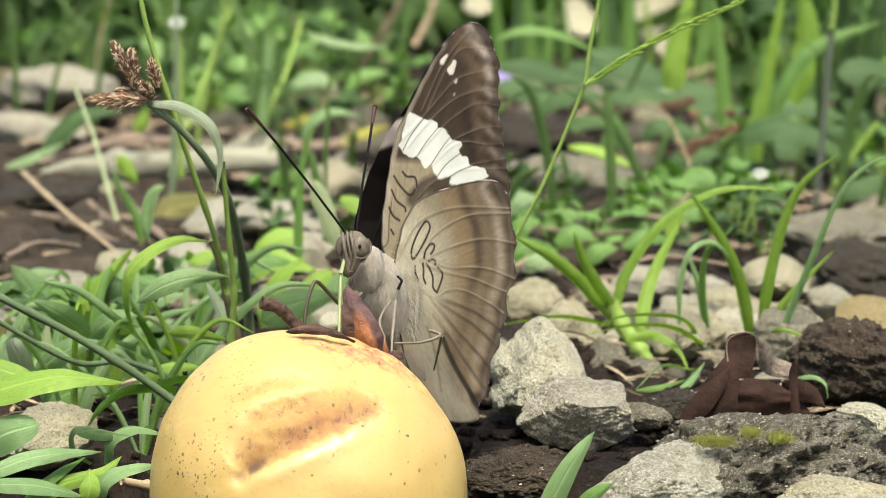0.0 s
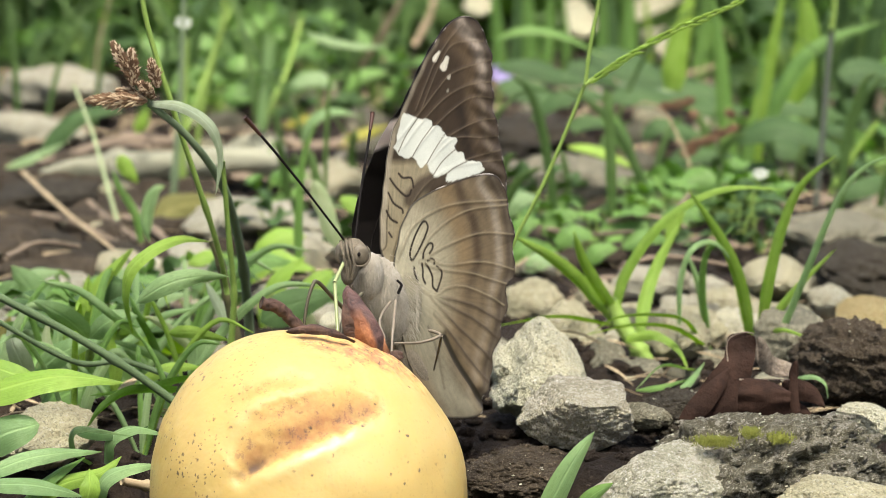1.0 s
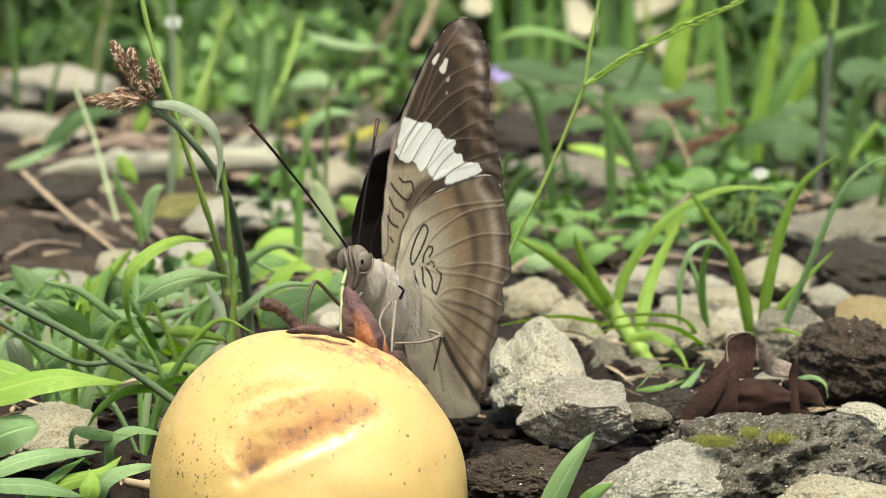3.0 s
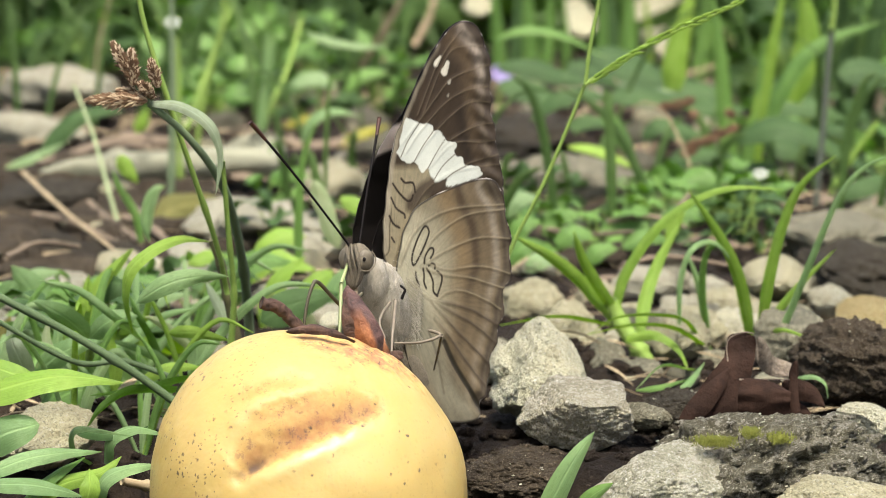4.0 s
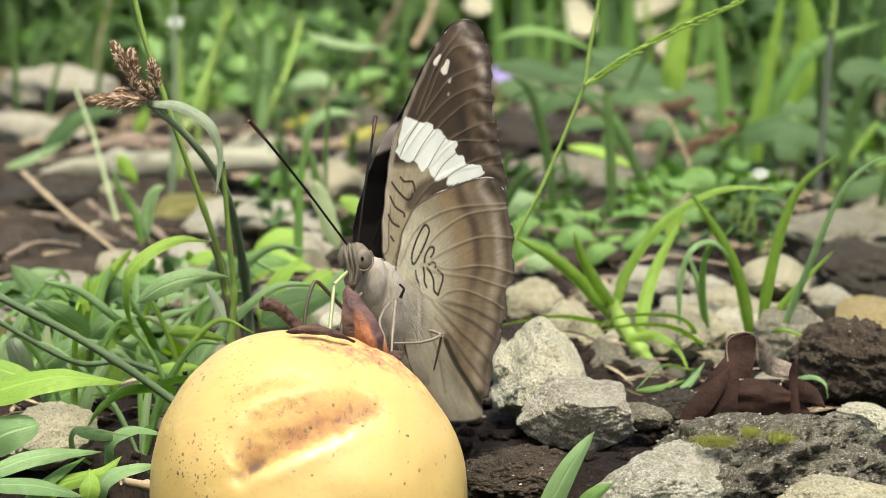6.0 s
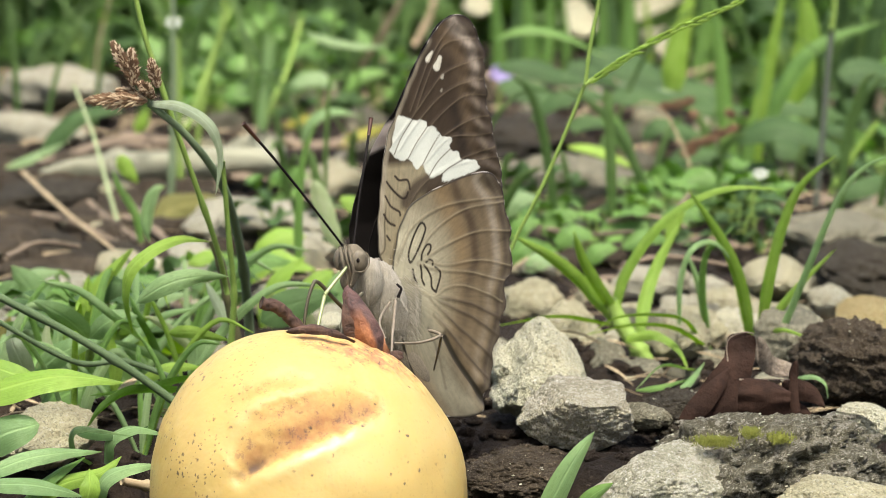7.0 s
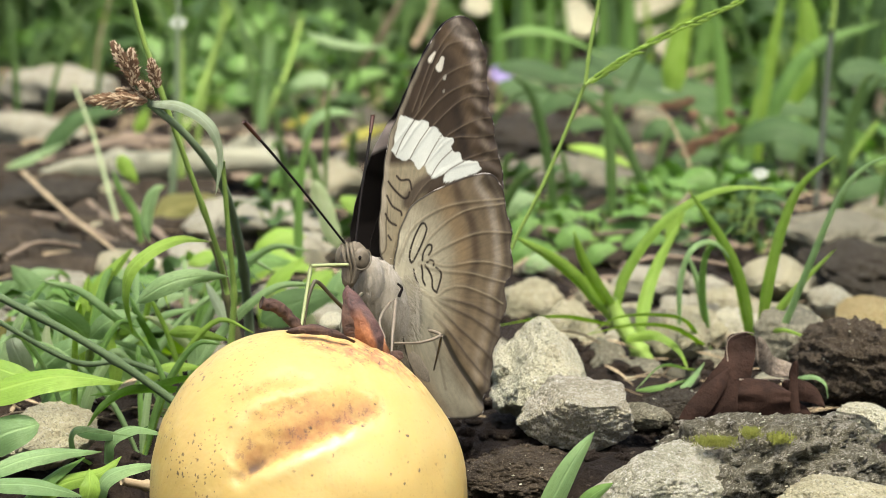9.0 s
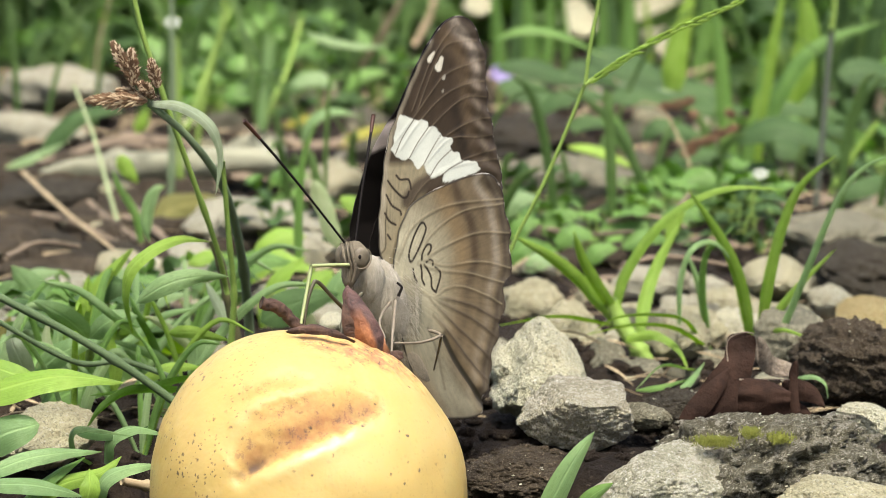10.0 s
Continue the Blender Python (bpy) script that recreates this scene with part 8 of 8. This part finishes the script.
        if rnd.random() < (0.06 if leafy else 0.3):
            pieces.append(blade([b, b + d * h * 0.15 + np.array((0, 0, h * 0.6)), b + d * h * 0.4 + np.array((0, 0, h)), b + d * h * 0.8 + np.array((0, 0, h * rnd.uniform(0.7, 1.1)))], rnd.uniform(0.008, 0.02), "grass", 6, (rnd.uniform(-60, 60), 0), 0.3, 0.0006))
        else:
            b = b + np.array((0, 0, h * rnd.uniform(0.2, 0.9)))
            k = 0.6 if leafy else 1.0
            e = b + d * k * rnd.uniform(0.06, 0.16) + np.array((0, 0, rnd.uniform(-0.05, 0.05)))
            pieces.append(blade([b, (b + e) / 2 + np.array((0, 0, 0.015)), e], k * rnd.uniform(0.025, 0.06), "lance", 5, (rnd.uniform(0, 80), 40), 0.2, 0.0006, 0.03))
    v, f, a = joined(*pieces)
    tagged(new("far_undergrowth", mesh_of("far_undergrowth", v, f, MEADOW, True, a)), "dense blurred green undergrowth", "undergrowth", "", "stuff")


build_scatter()


def build_meadow():
    """The same growth goes on all round the stony patch."""
    rnd = random.Random(91)
    pieces = []
    while len(pieces) < 7500:
        x, y = rnd.uniform(-4.2, 4.2), rnd.uniform(-4.0, 5.0)
        near = math.hypot(x, y - 0.2)
        if near < 0.9 or rnd.random() < (near - 2.2) / 2.4 or abs(x) < 0.24 * (y + 0.6):
            continue
        h = rnd.uniform(0.05, 0.3)
        g = rnd.uniform(0, 6.28)
        d = np.array((math.cos(g), math.sin(g), 0))
        b = np.array((x, y, ground_height(x, y) - 0.01))
        if rnd.random() < 0.45:
            pieces.append(blade([b, b + d * h * 0.15 + np.array((0, 0, h * 0.6)), b + d * h * 0.7 + np.array((0, 0, h * rnd.uniform(0.7, 1.1)))], rnd.uniform(0.008, 0.02), "grass", 4, (rnd.uniform(-60, 60), 0), 0.3, 0.0006))
        else:
            b = b + np.array((0, 0, h * rnd.uniform(0.1, 0.5)))
            e = b + d * rnd.uniform(0.06, 0.14) + np.array((0, 0, rnd.uniform(-0.03, 0.05)))
            pieces.append(blade([b, (b + e) / 2 + np.array((0, 0, 0.015)), e], rnd.uniform(0.025, 0.06), "lance", 4, (rnd.uniform(0, 80), 40), 0.2, 0.0006, 0.03))
    v, f, a = joined(*pieces)
    tagged(new("meadow_growth", mesh_of("meadow_growth", v, f, MEADOW, True, a)), "low green weeds and grass round the stony ground", "undergrowth", "", "stuff")


build_meadow()
def motions():
    body = [
        (0, pose(-0.00972, 0.0141, 0.03723, -8.33, 1.29, -3.31)),
        (0.5, pose(-0.00975, 0.01349, 0.03705, -6.17, 0.39, -3.3)),
        (1, pose(-0.00979, 0.01322, 0.03684, -3.49, -0.25, -2.72)),
        (1.3, pose(-0.00979, 0.01322, 0.03684, -3.49, -0.25, -2.72)),
        (1.4, pose(-0.00956, 0.0135, 0.03676, -5.02, 0.34, -2.48)),
        (1.5, pose(-0.00912, 0.01402, 0.03662, -7.86, 1.43, -2.05)),
        (1.6, pose(-0.00972, 0.01191, 0.03674, -0.73, -0.94, -0.88)),
        (1.7, pose(-0.00982, 0.01191, 0.03664, -0.73, -0.94, -0.88)),
        (1.8, pose(-0.00937, 0.01311, 0.0364, -3.85, 1.04, -0.99)),
        (2, pose(-0.00958, 0.01237, 0.03621, -0.57, 0.72, -0.12)),
        (2.5, pose(-0.00967, 0.012, 0.0362, -0, -0, 0)),
        (4, pose(-0.00936, 0.01266, 0.03599, -3.12, 0.23, 0.71)),
        (4.5, pose(-0.00933, 0.01265, 0.03603, -2.91, 0.72, 1.17)),
        (5, pose(-0.00919, 0.0129, 0.03595, -3.16, 0.75, 0.16)),
        (5.5, pose(-0.00922, 0.01273, 0.03607, -4.15, 0.57, -0.9)),
        (7, pose(-0.00991, 0.01185, 0.03644, -1.21, -1.56, -1.46)),
        (7.5, pose(-0.00987, 0.01183, 0.03647, -1.2, -1.32, -0.97)),
        (8, pose(-0.00978, 0.0123, 0.03643, -1.86, -1.3, -1.29)),
        (8.5, pose(-0.00978, 0.01221, 0.03643, -1.99, -1.12, -1.57)),
        (9, pose(-0.00976, 0.0122, 0.03645, -2.13, -1.12, -1.44)),
        (9.5, pose(-0.00974, 0.01228, 0.03654, -2.65, -1.09, -0.99)),
        (10, pose(-0.00986, 0.01231, 0.03655, -2.71, -1.11, -1.02)),
    ]
    head = [
        (0, pose(-0.00952, 0.0113, 0.03744, -5, 0.77, -1.99)),
        (0.5, pose(-0.0096, 0.01146, 0.03724, -3.7, 0.23, -1.98)),
        (1, pose(-0.00965, 0.01166, 0.03697, -2.09, -0.15, -1.63)),
        (1.3, pose(-0.00965, 0.01166, 0.03697, -2.09, -0.15, -1.63)),
        (1.4, pose(-0.00941, 0.01157, 0.037, -3.01, 0.2, -1.49)),
        (1.5, pose(-0.00899, 0.0114, 0.03706, -4.72, 0.86, -1.23)),
        (1.6, pose(-0.00991, 0.01192, 0.03642, -0.44, -0.56, -0.53)),
        (1.7, pose(-0.00981, 0.01192, 0.03642, -0.44, -0.56, -0.53)),
        (1.8, pose(-0.00929, 0.01172, 0.03668, -2.31, 0.62, -0.59)),
        (2, pose(-0.00955, 0.01196, 0.03637, -0.34, 0.43, -0.07)),
        (2.5, pose(-0.00967, 0.012, 0.0362, -0, -0, 0)),
        (4, pose(-0.00937, 0.01184, 0.03611, -1.87, 0.14, 0.42)),
        (4.5, pose(-0.00948, 0.01187, 0.03628, -1.75, 0.43, 0.7)),
        (5, pose(-0.00915, 0.01181, 0.03638, -1.9, 0.45, 0.09)),
        (5.5, pose(-0.00911, 0.0117, 0.03622, -2.49, 0.34, -0.54)),
        (7, pose(-0.00994, 0.01186, 0.03636, -0.73, -0.94, -0.88)),
        (7.5, pose(-0.00988, 0.01188, 0.0365, -0.72, -0.79, -0.58)),
        (8, pose(-0.00982, 0.01183, 0.03655, -1.11, -0.78, -0.78)),
        (8.5, pose(-0.00979, 0.01181, 0.03652, -1.19, -0.67, -0.94)),
        (9, pose(-0.00966, 0.01181, 0.03664, -1.28, -0.67, -0.86)),
        (9.5, pose(-0.00974, 0.01179, 0.0367, -1.59, -0.65, -0.6)),
        (10, pose(-0.00973, 0.01179, 0.03669, -1.62, -0.67, -0.61)),
    ]
    collar = [
        (0, pose(-0.00962, 0.0127, 0.03734, -6.67, 1.03, -2.65)),
        (0.5, pose(-0.00968, 0.01247, 0.03715, -4.94, 0.31, -2.64)),
        (1, pose(-0.00972, 0.01244, 0.0369, -2.79, -0.2, -2.17)),
        (1.3, pose(-0.00972, 0.01244, 0.0369, -2.79, -0.2, -2.17)),
        (1.4, pose(-0.00949, 0.01254, 0.03688, -4.02, 0.27, -1.99)),
        (1.5, pose(-0.00906, 0.01271, 0.03684, -6.29, 1.14, -1.64)),
        (1.6, pose(-0.00981, 0.01191, 0.03658, -0.58, -0.75, -0.7)),
        (1.7, pose(-0.00981, 0.01191, 0.03653, -0.58, -0.75, -0.7)),
        (1.8, pose(-0.00933, 0.01242, 0.03654, -3.08, 0.83, -0.79)),
        (2, pose(-0.00956, 0.01216, 0.03629, -0.46, 0.58, -0.09)),
        (2.5, pose(-0.00967, 0.012, 0.0362, -0, -0, 0)),
        (4, pose(-0.00936, 0.01225, 0.03605, -2.5, 0.18, 0.56)),
        (4.5, pose(-0.0094, 0.01226, 0.03615, -2.33, 0.58, 0.94)),
        (5, pose(-0.00917, 0.01236, 0.03616, -2.53, 0.6, 0.12)),
        (5.5, pose(-0.00917, 0.01222, 0.03614, -3.32, 0.45, -0.72)),
        (7, pose(-0.00993, 0.01186, 0.0364, -0.97, -1.25, -1.17)),
        (7.5, pose(-0.00987, 0.01186, 0.03648, -0.96, -1.06, -0.78)),
        (8, pose(-0.0098, 0.01207, 0.03649, -1.49, -1.04, -1.04)),
        (8.5, pose(-0.00978, 0.01201, 0.03647, -1.59, -0.9, -1.25)),
        (9, pose(-0.00971, 0.012, 0.03654, -1.7, -0.9, -1.15)),
        (9.5, pose(-0.00974, 0.01204, 0.03662, -2.12, -0.87, -0.79)),
        (10, pose(-0.0098, 0.01205, 0.03662, -2.16, -0.89, -0.81)),
    ]
    feeler_a = [
        (0, pose(-0.00979, 0.01235, 0.03889, 0, -0.59, 0)),
        (0.5, pose(-0.00992, 0.01229, 0.03834, 0, -0.92, 0)),
        (1, pose(-0.00993, 0.01219, 0.03762, 0, -1.04, 0)),
        (1.3, pose(-0.00994, 0.01219, 0.03762, 0, -1.02, 0)),
        (1.4, pose(-0.00948, 0.01223, 0.03805, 0, -1.94, 0)),
        (1.5, pose(-0.00863, 0.0123, 0.03886, 0, -3.68, 0)),
        (1.6, pose(-0.01018, 0.01205, 0.03641, 0, 0.37, 0)),
        (1.7, pose(-0.01006, 0.01205, 0.03644, 0, 0.2, 0)),
        (1.8, pose(-0.00905, 0.01215, 0.03762, 0, -2.05, 0)),
        (2, pose(-0.00939, 0.01202, 0.03661, 0, -0.74, 0)),
        (2.5, pose(-0.00967, 0.012, 0.0362, 0, -0, 0)),
        (4, pose(-0.00911, 0.01207, 0.03672, 0, -0.87, 0)),
        (4.5, pose(-0.0091, 0.01205, 0.03689, 0, -0.85, 0)),
        (5, pose(-0.00896, 0.01209, 0.03701, 0, -0.62, 0)),
        (5.5, pose(-0.00916, 0.01215, 0.03694, 0, -0.25, 0)),
        (7, pose(-0.01015, 0.01209, 0.03657, 0, -1.07, 0)),
        (7.5, pose(-0.00993, 0.01207, 0.03678, 0, -1.51, 0)),
        (8, pose(-0.00993, 0.0121, 0.03692, 0, -1.43, 0)),
        (8.5, pose(-0.00994, 0.01211, 0.03691, 0, -1.34, 0)),
        (9, pose(-0.00975, 0.01211, 0.0371, 0, -1.64, 0)),
        (9.5, pose(-0.00975, 0.01211, 0.03725, 0, -1.7, 0)),
        (10, pose(-0.00976, 0.01211, 0.03723, 0, -1.59, 0)),
    ]
    feeler_b = [
        (0, pose(-0.00973, 0.01226, 0.03867, 0, -0.59, 0)),
        (0.5, pose(-0.0099, 0.0122, 0.03814, 0, -0.6, 0)),
        (1, pose(-0.00988, 0.01213, 0.03752, 0, -1.02, 0)),
        (1.3, pose(-0.01007, 0.01213, 0.03739, 0, 0.33, 0)),
        (1.4, pose(-0.00972, 0.01217, 0.03768, 0, 0.09, 0)),
        (1.5, pose(-0.009, 0.01223, 0.03826, 0, -0.79, 0)),
        (1.6, pose(-0.01024, 0.01203, 0.03638, 0, 0.93, 0)),
        (1.7, pose(-0.0101, 0.01203, 0.03641, 0, 0.6, 0)),
        (1.8, pose(-0.0092, 0.01212, 0.03734, 0, -0.89, 0)),
        (2, pose(-0.00937, 0.01202, 0.03658, 0, -0.93, 0)),
        (2.5, pose(-0.00967, 0.012, 0.0362, 0, -0, 0)),
        (4, pose(-0.00927, 0.01207, 0.03653, 0, 0.13, 0)),
        (4.5, pose(-0.00935, 0.01206, 0.03665, 0, 0.63, 0)),
        (5, pose(-0.00901, 0.01208, 0.03689, 0, -0.38, 0)),
        (5.5, pose(-0.00906, 0.01212, 0.03689, 0, -0.87, 0)),
        (7, pose(-0.01011, 0.01205, 0.03654, 0, -1.1, 0)),
        (7.5, pose(-0.00992, 0.01205, 0.03673, 0, -1.41, 0)),
        (8, pose(-0.00997, 0.01207, 0.03682, 0, -0.97, 0)),
        (8.5, pose(-0.00997, 0.01208, 0.03681, 0, -0.9, 0)),
        (9, pose(-0.0098, 0.01208, 0.03697, 0, -1.1, 0)),
        (9.5, pose(-0.00984, 0.01208, 0.03708, 0, -0.91, 0)),
        (10, pose(-0.00985, 0.01209, 0.03706, 0, -0.8, 0)),
    ]
    tongue = [
        (0, pose(-0.01777, -0.0085, 0.04059, -61.74, 13.68, 0)),
        (0.5, pose(-0.01827, -0.0085, 0.04, -57.3, 23.73, 0)),
        (1, pose(-0.01886, -0.0085, 0.0392, -46.42, 26.41, 0)),
        (1.5, pose(-0.01807, -0.0085, 0.0396, -51.69, 24.31, 0)),
        (2, pose(-0.01749, -0.0085, 0.039, -61.47, 17.21, 0)),
        (2.5, pose(-0.01749, -0.0085, 0.03871, -60.1, 16.26, 0)),
        (4, pose(-0.01768, -0.0085, 0.039, -55.37, 19.18, 0)),
        (5, pose(-0.01808, -0.0085, 0.0392, -53.9, 26.47, 0)),
        (5.7, pose(-0.01867, -0.0085, 0.0392, -55.99, 55.06, 0)),
        (6.8, pose(-0.02005, -0.0085, 0.03692, -31.44, 38.44, 0)),
        (7.5, pose(-0.02171, -0.0085, 0.03861, -28.05, 60.72, 0)),
        (8, pose(-0.022, -0.0085, 0.04059, -29.59, 79.44, 0)),
        (8.5, pose(-0.02199, -0.0085, 0.04178, 148.98, 89.74, 180)),
        (9, pose(-0.02297, -0.0085, 0.04208, 153.33, 87.89, 180)),
        (10, pose(-0.02287, -0.0085, 0.04208, 154.08, 87.96, 180)),
    ]
    tongue_tip = [
        (0, pose(-0.01777, -0.0085, 0.04059, -27.24, 0.84, 0)),
        (0.5, pose(-0.01827, -0.0085, 0.04, -28.73, -2.21, -0)),
        (1, pose(-0.01886, -0.0085, 0.0392, -30.9, -5.16, -0)),
        (1.5, pose(-0.01807, -0.0085, 0.0396, -29.83, -1.68, -0)),
        (2, pose(-0.01749, -0.0085, 0.039, -31.62, 0.28, 0)),
        (2.5, pose(-0.01749, -0.0085, 0.03871, -32.58, 0.99, 0)),
        (4, pose(-0.01768, -0.0085, 0.039, -31.61, 0.95, 0)),
        (5, pose(-0.01808, -0.0085, 0.0392, -31, -1.1, -0)),
        (5.7, pose(-0.01867, -0.0085, 0.0392, -30.99, 1.55, 0)),
        (6.8, pose(-0.02005, -0.0085, 0.03692, -38.08, 12.38, 0)),
        (7.5, pose(-0.02171, -0.0085, 0.03861, -32.71, 7.18, 0)),
        (8, pose(-0.022, -0.0085, 0.04059, -27.23, 2.35, 0)),
        (8.5, pose(-0.02199, -0.0085, 0.04178, -24.61, 3.16, 0)),
        (9, pose(-0.02297, -0.0085, 0.04208, -23.83, 8.47, 0)),
        (10, pose(-0.02287, -0.0085, 0.04208, -23.74, 9.93, 0)),
    ]
    # the insect rocks on its feet: its parts move in its own space
    home = Matrix.Translation(FLY_AT)
    ways = {"head": head, "collar": collar, "tongue": tongue, "tongue_tip": tongue_tip, "feeler0": feeler_a, "feeler1": feeler_b}
    for name, moving in FLY_PARTS.items():
        walk(moving, [(t, home.inverted() @ m) for t, m in ways.get(name, body)])
    # two stalks sway in the air
    def swing(stalk, rows):
        walk(stalk, [(t, Matrix.Translation(stalk.location) @ pose(0, 0, 0, 0, a, 0)) for t, a in rows])
    swing(SWAY, [(0, 0.5), (0.5, 0.7), (1, 0.75), (1.6, 0.5), (2.5, 0.85), (4, 0.2), (4.5, 0.0), (5.5, -0.55), (7, -0.3), (7.5, -0.3), (8.2, -0.5), (9, -0.8), (9.5, -0.6), (10, -0.6)])
    swing(TALL, [(0, 1.1), (0.5, 3.0), (1, 2.8), (1.5, 0.7), (2, 2.6), (2.5, 0.8), (4, 0.0), (4.5, 0.8), (5, 0.3), (5.5, 1.1), (6.3, 0.6), (7, 0.3), (7.5, -0.6), (8, -0.8), (8.5, -0.1), (9, 1.5), (9.5, 0.7), (10, 0.0)])


motions()
